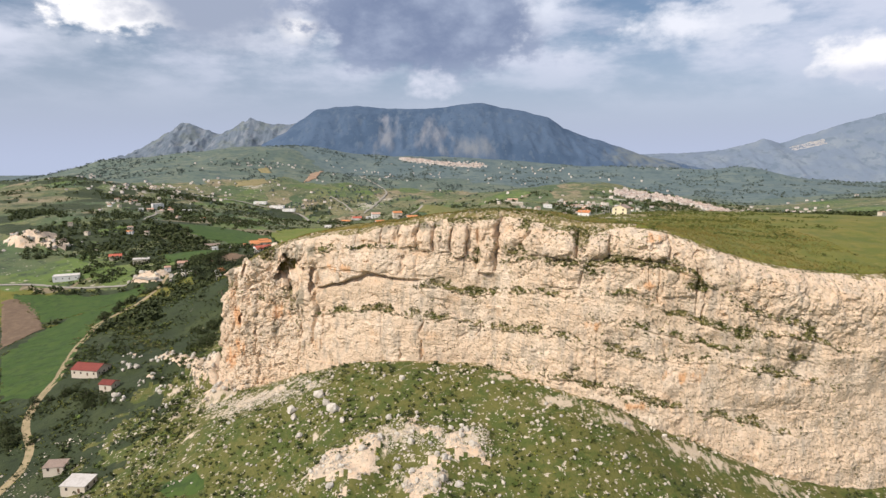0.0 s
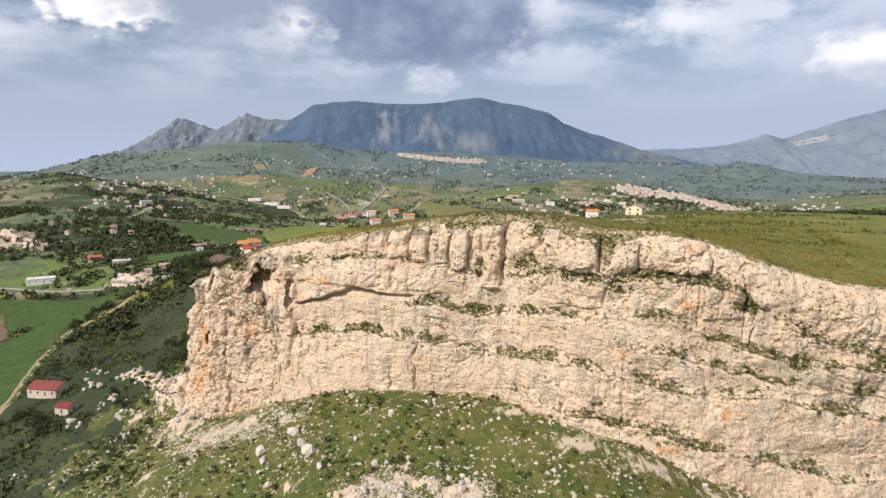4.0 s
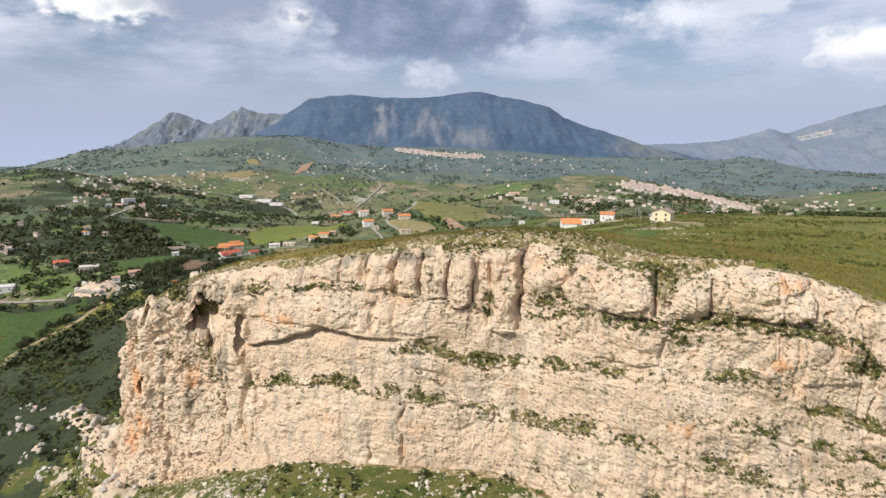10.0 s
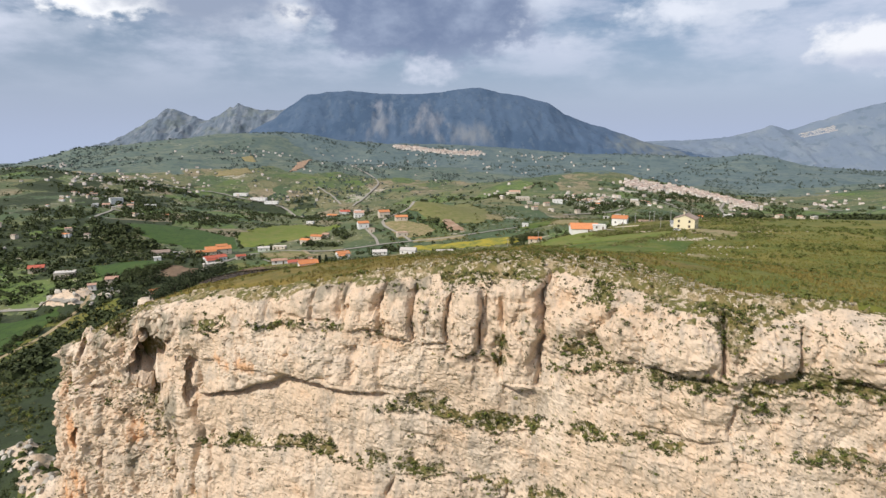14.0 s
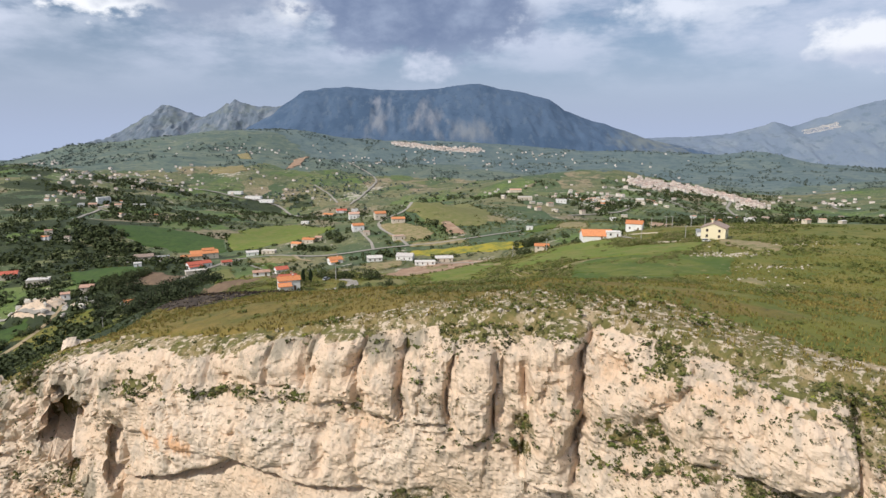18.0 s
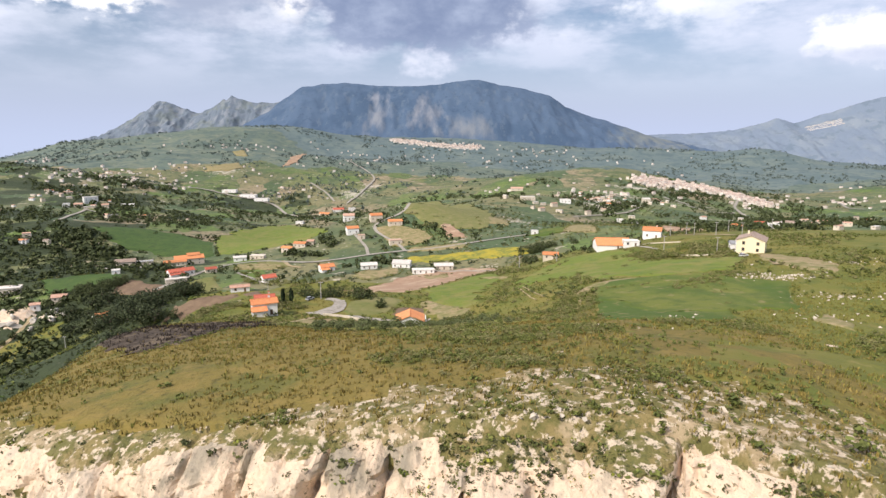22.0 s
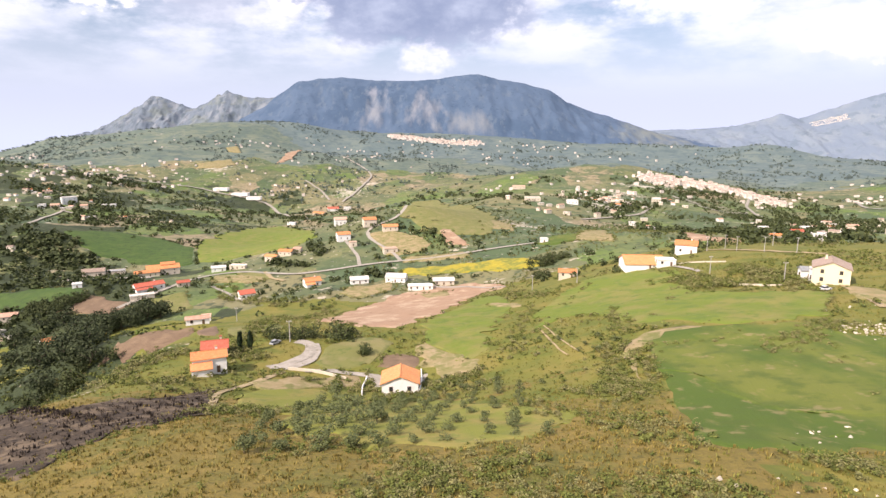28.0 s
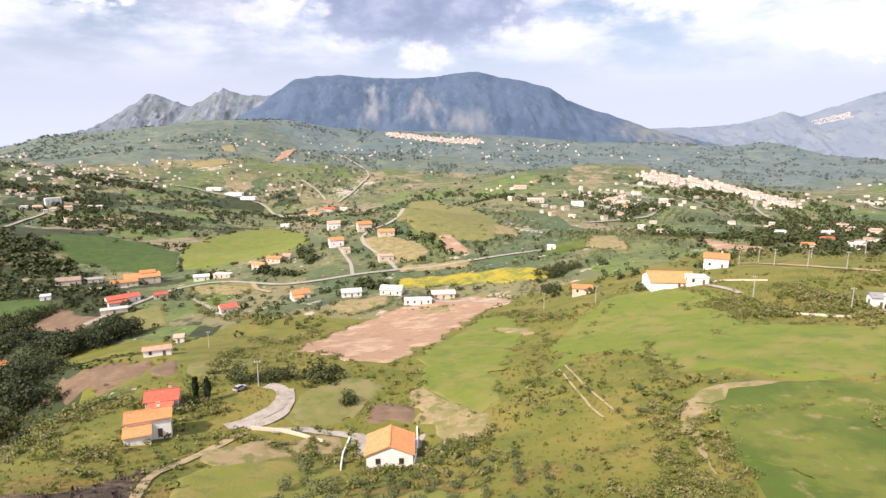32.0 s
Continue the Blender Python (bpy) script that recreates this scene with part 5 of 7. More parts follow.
BELTS = [
    ("scrub", 0.9, 90, (0.8, 1.4), [(-3.5, 430), (-1, 431), (6, 432), (12, 432.5)]),
    ("scrub", 4, 300, (0.45, 1.1), [(-6, 328), (4, 321), (11, 308), (19, 310), (32, 319)]),
    ("scrub", 3, 260, (0.4, 0.9), [(-8, 300), (-1, 300), (7, 297), (12, 291), (17, 288)]),
    ("scrub", 3, 90, (0.4, 0.8), [(24, 284), (29, 283), (32, 281)]),
    ("scrub", 3, 110, (0.5, 1.1), [(-24, 352), (-16, 359), (-7, 352), (4, 335)]),
    ("scrub", 2, 40, (0.5, 1.0), [(51, 338), (56, 336)]),
    ("scrub", 2, 60, (0.5, 1.0), [(62, 332), (66, 329), (66, 323)]),
    ("scrub", 6, 260, (0.7, 1.9), [(-155, 496), (-136, 490), (-85, 427), (-68, 420)]),
    ("scrub", 5, 120, (0.6, 1.5), [(-48, 387), (-41, 388), (-34, 394)]),
    ("scrub", 5, 150, (0.6, 1.4), [(78, 399), (89, 406), (102, 414), (109, 412)]),
    ("scrub", 3, 150, (0.5, 1.3), [(54, 416), (50, 395), (44, 381), (36, 375)]),
    ("scrub", 4, 130, (0.7, 1.6), [(102, 515), (104, 494), (117, 488), (131, 490)]),
    ("scrub", 5, 90, (0.8, 2.0), [(-82, 453), (-69, 457), (-55, 447)]),
    ("scrub", 6, 160, (0.6, 1.4), [(-8, 330), (0, 336), (10, 338), (12, 344)]),
    ("scrub", 5, 160, (0.5, 1.1), [(10, 327), (21, 332), (31, 330), (34, 325)]),
    ("scrub", 7, 150, (1, 2.6), [(-140, 440), (-112, 446), (-86, 456)]),
    ("scrub", 6, 130, (0.8, 2.2), [(-150, 415), (-120, 428), (-96, 436)]),
    ("wood", 9, 40, (3, 6), [(-190, 440), (-160, 470), (-140, 500)]),
    ("wood", 9, 30, (3, 6), [(-170, 400), (-150, 425), (-130, 450)]),
    ("pine", 9, 14, (7.5, 10.5), [(-208, 615), (-201, 623), (-192, 637), (-182, 649)]),
    ("pine", 9, 15, (7, 10.5), [(-153, 504), (-199, 571), (-208, 597), (-201, 603)]),
    ("pine", 11, 12, (6.5, 10), [(-164, 519), (-199, 579), (-222, 621)]),
    ("pine", 14, 60, (6, 10), [(-413, 866), (-406, 886), (-375, 880), (-346, 850)]),
    ("pine", 14, 50, (6, 10), [(-442, 908), (-425, 916), (-403, 917)]),
    ("wood", 1.5, 2, (3, 3.6), [(-23, 459), (-22, 461)]),
    ("wood", 7, 40, (4, 7), [(-366, 992), (-366, 1045), (-374, 1143), (-399, 1307), (-402, 1451), (-419, 1644)]),
    ("wood", 18, 60, (6, 10), [(-634, 1336), (-525, 1188), (-444, 1060)]),
    ("wood", 6, 26, (4, 7), [(-152, 807), (-134, 784), (-117, 772), (-103, 771)]),
    ("wood", 6, 22, (4, 7), [(-128, 864), (-112, 825), (-102, 787)]),
    ("wood", 6, 16, (4, 7), [(-211, 814), (-193, 807), (-177, 801)]),
    ("wood", 8, 60, (5, 9), [(-46, 1706), (26, 1698), (98, 1594), (104, 1146), (153, 1152)]),
    ("wood", 10, 40, (5, 9), [(134, 1590), (107, 1105), (116, 1067)]),
    ("wood", 14, 60, (6, 10), [(665, 1405), (673, 1350), (721, 1361), (774, 1460)]),
    ("wood", 8, 16, (4, 6), [(76, 692), (89, 700), (103, 694)]),
    ("wood", 3, 6, (4, 6), [(68, 658), (72, 643)]),
    ("wood", 6, 20, (4, 6), [(-53, 731), (-43, 711), (-31, 717)]),
    ("scrub", 7, 110, (1.2, 2.6), [(99, 515), (111, 515), (113, 501), (112, 485)]),
    ("scrub", 7, 110, (1.5, 3), [(131, 518), (133, 503), (135, 490), (132, 478)]),
    ("scrub", 6, 80, (1, 2.4), [(29, 590), (41, 578), (46, 543), (56, 546)]),
    ("scrub", 1.6, 60, (0.7, 1.3), [(66, 480), (60, 460), (57, 445), (55, 431)]),
    ("scrub", 4, 120, (0.7, 1.5), [(32, 386), (40, 392), (44, 400), (46, 412), (52, 428)]),
    ("scrub", 3, 60, (0.7, 1.5), [(22, 436), (26, 452), (30, 470), (36, 492), (42, 520)]),
    ("scrub", 3, 40, (1, 2), [(-3, 422), (5, 428), (14, 434)]),
    ("scrub", 3, 30, (0.8, 1.6), [(-15, 425), (-7, 423)]),
    ("scrub", 5, 90, (1, 2.5), [(-65, 445), (-66, 465), (-70, 498), (-75, 530)]),
    ("scrub", 6, 90, (1, 2.6), [(-146, 494), (-135, 494), (-97, 457), (-85, 455)]),
    ("scrub", 6, 80, (1, 2.6), [(-91, 595), (-68, 562), (-62, 583), (-67, 634)]),
    ("scrub", 8, 60, (2, 4), [(-171, 736), (-133, 674), (-98, 640), (-83, 647)]),
    ("scrub", 5, 50, (1, 2), [(-52, 436), (-43, 435), (-35, 434), (-27, 436), (-16, 429)]),
    ("scrub", 5, 90, (0.5, 1.3), [(3, 332), (8, 325), (15, 323), (21, 322), (27, 324), (36, 330)]),
    ("scrub", 6, 80, (0.5, 1.2), [(3, 315), (7, 312), (13, 310), (20, 315)]),
    ("scrub", 6, 60, (0.4, 1.0), [(3, 294), (7, 294), (11, 291), (15, 289)]),
    ("scrub", 3, 40, (0.6, 1.2), [(50, 339), (52, 336), (57, 338)]),
    ("scrub", 3, 40, (0.6, 1.2), [(62, 335), (66, 335), (67, 331)]),
    ("scrub", 3, 40, (0.7, 1.6), [(35, 388), (38, 384), (44, 389)]),
    ("scrub", 4, 60, (0.8, 1.6), [(39, 347), (35, 358), (24, 377), (17, 383)]),
    ("scrub", 6, 90, (1, 2.2), [(-291, 458), (-310, 517), (-313, 572), (-306, 603), (-294, 628)]),
    ("scrub", 8, 90, (1, 2.6), [(-284, 517), (-235, 449), (-200, 412)]),
    ("wood", 5, 26, (3, 5), [(-306, 515), (-315, 564), (-308, 596), (-297, 622)]),
    ("wood", 5, 20, (3, 5), [(-252, 320), (-232, 302), (-228, 292)]),
    ("wood", 6, 14, (3, 5), [(-247, 342), (-240, 352), (-220, 354), (-196, 325)]),
    ("pine", 10, 26, (5, 8), [(-466, 767), (-461, 798), (-440, 801)]),
    ("wood", 10, 40, (4, 7), [(-294, 675), (-271, 681), (-256, 696)]),
    ("wood", 10, 60, (5, 8), [(-805, 1083), (-792, 1123), (-708, 1060)]),
    ("wood", 12, 60, (5, 9), [(-789, 1660), (-632, 1439), (-504, 1169)]),
    ("scrub", 6, 60, (1, 2.4), [(136, 531), (129, 458)]),
    ("scrub", 4, 80, (0.7, 1.4), [(78, 314), (97, 332), (102, 326), (110, 325)]),
    ("wood", 14, 70, (5, 9), [(450, 1552), (525, 1533), (637, 1568)]),
    ("wood", 12, 70, (5, 9), [(223, 1055), (279, 1115), (339, 1216)]),
    ("wood", 14, 50, (5, 9), [(-336, 1526), (-200, 1307)]),
    ("wood", 20, 70, (6, 10), [(-760, 1638), (-700, 1664), (-639, 1693)]),
    ("wood", 20, 70, (6, 10), [(-815, 1438), (-722, 1391), (-761, 1520)]),
]


# ---- fields and lanes, laid on the ground ----
rng = np.random.default_rng(7)


def lift(y):
    return 0.16 + 0.0011 * np.clip(y - 480, 0, 4000)


def resample(points, n):
    p = np.array(points, float)
    t = np.r_[0, np.cumsum(np.hypot(*np.diff(p, axis=0).T))]
    s = np.linspace(0, t[-1], n)
    q = np.stack([np.interp(s, t, p[:, k]) for k in (0, 1)], -1)
    if n > 8:
        k = max(1, n // 14)
        ker = np.ones(2 * k + 1) / (2 * k + 1)
        pad = np.concatenate([2 * q[:1] - q[k:0:-1], q, 2 * q[-1:] - q[-2:-k - 2:-1]])
        q = np.stack([np.convolve(pad[:, j], ker, "valid") for j in (0, 1)], -1)
    return q, t[-1]


def field(label, mat, near, far, extra=0.0):
    y = np.mean([p[1] for p in near])
    cell = 1.6 if y < 520 else 2.5 if y < 800 else 8
    length = max(np.hypot(*np.diff(np.array(e, float), axis=0).T).sum() for e in (near, far))
    n = int(np.clip(length / cell, 10, 140))
    a, b = resample(near, n)[0], resample(far, n)[0]
    m = int(np.clip(np.linalg.norm(a - b, axis=1).max() / cell, 6, 120))
    w = np.linspace(0, 1, m)[:, None, None]
    q = a[None] * (1 - w) + b[None] * w
    X, Y = q[..., 0], q[..., 1]
    s = 1 + cell * 0.5
    ed = np.minimum(np.minimum(np.linspace(0, 1, m)[:, None], np.linspace(1, 0, m)[:, None]) * 4, 1) + 0 * X
    wob = 1.3 * s * (1.12 - ed)
    X = X + wob * hash_noise(X / (3 * s), Y / (3 * s), 0, 3) * 1.6
    Y = Y + wob * hash_noise(X / (3 * s), Y / (3 * s), 0, 5) * 1.6
    Z = sheet(X, Y) + lift(Y) + extra
    for e in (Z[0], Z[-1], Z[:, 0], Z[:, -1]):
        e -= 0.55 + 2.5 * (lift(y) - 0.16)
    ob = mesh_object("field", np.stack([X, Y, Z], -1).reshape(-1, 3), grid_faces(m, n), mat)
    return tagged(ob, label, "field", "fields", "structure")


def lane(mat, width, points):
    length = np.hypot(*np.diff(np.array(points, float), axis=0).T).sum()
    y = np.mean([p[1] for p in points])
    step = 1.5 if y < 520 else 3 if y < 900 else 8
    q, _ = resample(points, int(max(9, length / step)))
    g = np.gradient(q, axis=0)
    g /= np.linalg.norm(g, axis=1)[:, None] + 1e-9
    side = np.stack([g[:, 1], -g[:, 0]], -1)
    w = np.linspace(-0.5, 0.5, 5)
    q3 = q[:, None] + side[:, None] * (w[None, :, None] * width * (1 + 0.12 * hash_noise(q[:, 0] / 6, q[:, 1] / 6))[:, None, None])
    X, Y = q3[..., 0], q3[..., 1]
    Z = sheet(X, Y) + lift(Y) * 1.5 + 0.06 - 0.12 * (np.abs(w) > 0.4)[None]
    Z = 0.5 * Z + 0.5 * Z.mean(1, keepdims=True)
    ob = mesh_object("road", np.stack([X, Y, Z], -1).reshape(-1, 3), grid_faces(*X.shape), mat)
    return tagged(ob, "narrow dusty country lane", "road", "lanes", "structure")


for i, f in enumerate(FIELDS):
    field(*f, 0.006 * i)
for r in ROADS:
    lane(*r)


def in_fields(x, y):
    """Which places lie on a field."""
    hit = np.zeros(len(x), bool)
    for _, _, near, far in FIELDS:
        p = list(near) + list(reversed(far))
        inside = np.zeros(len(x), bool)
        for (ax, ay), (bx, by) in zip(p, p[1:] + p[:1]):
            if ay != by:
                inside ^= ((ay > y) != (by > y)) & (x < (bx - ax) * (y - ay) / (by - ay) + ax)
        hit |= inside
    return hit


# ---- houses ----
def part(name, verts, faces, mat, parent, label="", flat=True):
    ob = mesh_object(name, verts, faces, mat, parent, not flat)
    if label:
        tagged(ob, label)
    return ob


BOX = [(0, 3, 2, 1), (4, 5, 6, 7), (0, 1, 5, 4), (1, 2, 6, 5), (2, 3, 7, 6), (3, 0, 4, 7)]


def box(x0, x1, y0, y1, z0, z1):
    return [(x0, y0, z0), (x1, y0, z0), (x1, y1, z0), (x0, y1, z0), (x0, y0, z1), (x1, y0, z1), (x1, y1, z1), (x0, y1, z1)]


def gable_walls(a, b, h, rise, low=-2.0):
    v = [(-a, -b, low), (a, -b, low), (a, b, low), (-a, b, low), (-a, -b, h), (a, -b, h), (a, b, h), (-a, b, h), (-a, 0, h + rise), (a, 0, h + rise)]
    return v, [(0, 3, 2, 1), (0, 1, 5, 4), (2, 3, 7, 6), (1, 2, 6, 9, 5), (3, 0, 4, 8, 7), (4, 5, 9, 8), (6, 7, 8, 9)]


def gable_roof(a, b, h, rise, over=0.45, thick=0.2):
    """Both slopes in one shell: rows of tiles step over one another from the eaves to the ridge."""
    rows, k = 7, rise / b
    w = b + over
    side = []
    for i in range(rows):
        for u, up in ((i / rows, 0.05), ((i + 1) / rows, 0.0)):
            side.append((-w * (1 - u), h + rise - k * w * (1 - u) + thick + up))
    line = side + [(-y, z) for y, z in reversed(side[:-1])]
    under = [(w, h + rise - k * w), (0, h + rise), (-w, h + rise - k * w)]
    ring = line + under
    n = len(ring)
    v = [(-a - over, y, z) for y, z in ring] + [(a + over, y, z) for y, z in ring]
    f = [(i, (i + 1) % n, n + (i + 1) % n, n + i)[::-1] for i in range(n)] + [tuple(range(n)), tuple(range(2 * n - 1, n - 1, -1))]
    return v, f


def add_window(parent, wall, along_wall, z, wide=0.9, tall=1.2, a=1, b=1, detail=True):
    """wall: f front, k back, l left, r right."""
    def to(u, v, d):
        return {"f": (u, -b - d, v), "k": (-u, b + d, v), "l": (-a - d, -u, v), "r": (a + d, u, v)}[wall]

    def slab(u0, u1, v0, v1, d0, d1):
        q = [to(u0, v0, d0), to(u1, v0, d0), to(u1, v0, d1), to(u0, v0, d1), to(u0, v1, d0), to(u1, v1, d0), to(u1, v1, d1), to(u0, v1, d1)]
        return q
    u0, u1, v0, v1 = along_wall - wide / 2, along_wall + wide / 2, z, z + tall
    if detail:
        vs, fs = [], []
        for r in ((u0 - 0.1, u1 + 0.1, v1, v1 + 0.1), (u0 - 0.1, u0, v0, v1), (u1, u1 + 0.1, v0, v1), (u0 - 0.15, u1 + 0.15, v0 - 0.1, v0), (along_wall - 0.03, along_wall + 0.03, v0, v1)):
            n = len(vs)
            vs += slab(*r, -0.05, 0.07)
            fs += [tuple(n + j for j in q) for q in BOX]
        w = part("window", vs, fs, WOOD, parent)
        part("pane", slab(u0, u1, v0, v1, -0.05, 0.02), BOX, GLASS_DARK, w)
    else:
        part("window", slab(u0, u1, v0, v1, -0.1, 0.06), BOX, GLASS_DARK, parent)


def house(label, x, y, turn, wide, deep, tall, kind, roof, wall, extra=""):
    if abs(turn % 180 - 90) < 45:
        wide, deep = deep, wide
    a, b = wide / 2, deep / 2
    th = radians(turn)
    cs = [(x + u * a * math.cos(th) - v * b * math.sin(th), y + u * a * math.sin(th) + v * b * math.cos(th)) for u in (-1, 1) for v in (-1, 1)]
    gz = sheet(np.array([c[0] for c in cs]), np.array([c[1] for c in cs]))
    z = float(0.5 * gz.mean() + 0.5 * gz.max()) + lift(y) * 0.6
    root = new("house")
    root.matrix_world = pose(x, y, z, 0, 0, turn)
    low = max(float(gz.min()) - z - 0.6, -2.2)
    near = y < 760
    if kind == "gable":
        rise = b * 0.40
        part("wall", *gable_walls(a, b, tall, rise, low), wall, root)
        part("roof", *gable_roof(a, b, tall, rise), roof, root)
        if near:
            part("ridge", box(-a - 0.4, a + 0.4, -0.16, 0.16, tall + rise + 0.12, tall + rise + 0.34), BOX, roof, root, "row of ridge tiles")
    elif kind == "shed":
        v = box(-a, a, -b, b, low, tall)
        v[6], v[7] = (a, b, tall + 0.7), (-a, b, tall + 0.7)
        part("wall", v, BOX, wall, root)
        r = box(-a - 0.3, a + 0.3, -b - 0.3, b + 0.3, tall + 0.0, tall + 0.16)
        for j in (2, 3, 6, 7):
            r[j] = (r[j][0], r[j][1], r[j][2] + 0.8)
        part("roof", r, BOX, roof, root)
    else:
        part("wall", box(-a, a, -b, b, low, tall), BOX, wall, root)
        part("roof", box(-a - 0.25, a + 0.25, -b - 0.25, b + 0.25, tall, tall + 0.22), BOX, roof, root)
        for q in (box(-a - 0.1, a + 0.1, -b - 0.1, -b + 0.1, tall + 0.22, tall + 0.6), box(-a - 0.1, a + 0.1, b - 0.1, b + 0.1, tall + 0.22, tall + 0.6)):
            part("parapet", q, BOX, wall, root)
    storeys = max(1, int(tall / 2.8))
    for s in range(storeys):
        sill = 1.0 + s * 2.8
        if sill + 1.3 > tall:
            break
        for w, half in (("f", a), ("l", b), ("r", b)) if near else (("f", a), ("l", b)):
            n = int(np.clip(half * 2 / 4.2, 1, 4 if near else 3))
            for i in range(n):
                u = -half + (i + 0.5) * 2 * half / n
                if s == 0 and i == n // 2 and w == "f":
                    continue
                add_window(root, w, u, sill, a=a, b=b, detail=near)
    u = -a + (int(np.clip(a * 2 / 4.2, 1, 4)) // 2 + 0.5) * 2 * a / int(np.clip(a * 2 / 4.2, 1, 4))
    part("door", box(u - 0.5, u + 0.5, -b - 0.06, -b + 0.1, 0, 2.05), BOX, WOOD, root, "brown wooden door")
    if extra in ("chimney", "leanto", "tower", "porch") and kind == "gable":
        cx = a * 0.45
        part("chimney", box(cx - 0.35, cx + 0.35, b * 0.25, b * 0.25 + 0.7, tall, tall + b * 0.40 + 1.0), BOX, wall, root)
        part("chimney_cap", box(cx - 0.45, cx + 0.45, b * 0.25 - 0.1, b * 0.25 + 0.8, tall + b * 0.40 + 1.0, tall + b * 0.40 + 1.14), BOX, roof, root)
    if extra == "leanto":
        w, d, h = a * 0.55, 3.2, min(3.0, tall * 0.55)
        part("annex", box(-a - 0.3, -a + 2 * w, -b - d, -b, low - 1, h), BOX, wall, root, "lower annex against the wall")
        r = box(-a - 0.6, -a + 2 * w + 0.3, -b - d - 0.4, -b, h, h + 0.18)
        for j in (2, 3, 6, 7):
            r[j] = (r[j][0], r[j][1], r[j][2] + 1.0)
        part("annex_roof", r, BOX, roof, root)
    if extra == "porch":
        r = box(-a * 0.8, a * 0.8, -b - 2.6, -b, 2.5, 2.66)
        for j in (2, 3, 6, 7):
            r[j] = (r[j][0], r[j][1], r[j][2] + 0.5)
        part("porch_roof", r, BOX, roof, root)
        for u in (-0.75, 0, 0.75):
            part("porch_post", box(u * a - 0.1, u * a + 0.1, -b - 2.4, -b - 2.2, low, 2.55), BOX, wall, root)
    if extra == "tower":
        hh = tall + 2.6
        part("upper_storey", box(-a * 0.1, a * 0.75, -b * 0.3, b * 0.95, tall * 0.6, hh), BOX, wall, root)
        v, f = gable_roof(a * 0.43, b * 0.62, hh, b * 0.25)
        part("upper_roof", [(p[0] + a * 0.325, p[1] + b * 0.325, p[2]) for p in v], f, roof, root)
    tagged(root, label, "house", "houses of the valley")
    return root


for h in HOUSES:
    house(*h)


# ---- walls, poles, parked things ----
def wall_line(name, label, mat, points, tall, thick=0.3, category="wall"):
    q, length = resample(points, max(3, int(np.hypot(*np.diff(np.array(points, float), axis=0).T).sum() / 2.0)))
    z = sheet(q[:, 0], q[:, 1])
    g = np.gradient(q, axis=0)
    g /= np.linalg.norm(g, axis=1)[:, None] + 1e-9
    s = np.stack([g[:, 1], -g[:, 0]], -1) * thick / 2
    ring = [np.c_[q - s, z - 0.6], np.c_[q - s, z + tall], np.c_[q + s, z + tall], np.c_[q + s, z - 0.6]]
    v = np.stack(ring, 1).reshape(-1, 3)
    n = len(q)
    f = [(4 * i + j, 4 * i + (j + 1) % 4, 4 * i + 4 + (j + 1) % 4, 4 * i + 4 + j) for i in range(n - 1) for j in range(4)] + [(3, 2, 1, 0), tuple(4 * n - 4 + j for j in range(4))]
    ob = mesh_object(name, v, f, mat, None, False)
    return tagged(ob, label, category)


def power_pole(x, y, tall=8.0):
    z = float(sheet(np.array([x]), np.array([y]))[0])
    root = new("power_pole")
    root.matrix_world = pose(x, y, z)
    n = 8
    v = [(r * math.cos(2 * math.pi * i / n), r * math.sin(2 * math.pi * i / n), h) for h, r in ((-0.6, 0.22), (tall * 0.5, 0.17), (tall, 0.12)) for i in range(n)]
    f = [(k * n + i, k * n + (i + 1) % n, k * n + n + (i + 1) % n, k * n + n + i) for k in range(2) for i in range(n)] + [tuple(range(2 * n, 3 * n))]
    part("shaft", v, f, POLE_GREY, root)
    part("crossarm", box(-0.9, 0.9, -0.07, 0.07, tall - 0.6, tall - 0.45), BOX, POLE_GREY, root)
    for u in (-0.75, 0, 0.75):
        part("insulator", box(u - 0.06, u + 0.06, -0.06, 0.06, tall - 0.45, tall - 0.2), BOX, WHITE, root)
    tagged(root, "grey concrete power pole with a crossarm", "pole", "power poles")


# ---- leaves, crowns and scattered growth ----
def leaf_cloud(n, leaf, seed, squash=0.8, blobs=1, shell=0.35):
    """n leaf cards spread through a lumpy crown of radius 1 that stands on z = 0. Returns vertices, quads."""
    g = np.random.default_rng(seed)
    centre = g.normal(0, 0.42, (blobs, 3)) * (1, 1, 0.7) if blobs > 1 else np.zeros((1, 3))
    size = g.uniform(0.45, 0.75, blobs) if blobs > 1 else np.array([1.0])
    k = g.integers(0, blobs, n)
    d = g.normal(size=(n, 3))
    d /= np.linalg.norm(d, axis=1)[:, None]
    r = (1 - shell * g.random(n) ** 1.5)[:, None]
    p = centre[k] + d * r * size[k][:, None] * (1 + 0.22 * np.sin(5 * d[:, :1] + seed) * np.cos(4 * d[:, 1:2]))
    u = np.cross(d, g.normal(size=(n, 3)))
    u /= np.linalg.norm(u, axis=1)[:, None] + 1e-9
    w = np.cross(d + 0.7 * g.normal(size=(n, 3)), u)
    w /= np.linalg.norm(w, axis=1)[:, None] + 1e-9
    s = leaf * g.uniform(0.6, 1.4, n)[:, None]
    v = np.stack([p - u * s - w * s * 0.6, p + u * s - w * s * 0.5, p + u * s * 0.7 + w * s * 0.6, p - u * s * 0.8 + w * s * 0.7], 1).reshape(-1, 3)
    v[:, 2] = v[:, 2] * squash + squash * 0.85
    return v, np.arange(4 * n).reshape(n, 4)


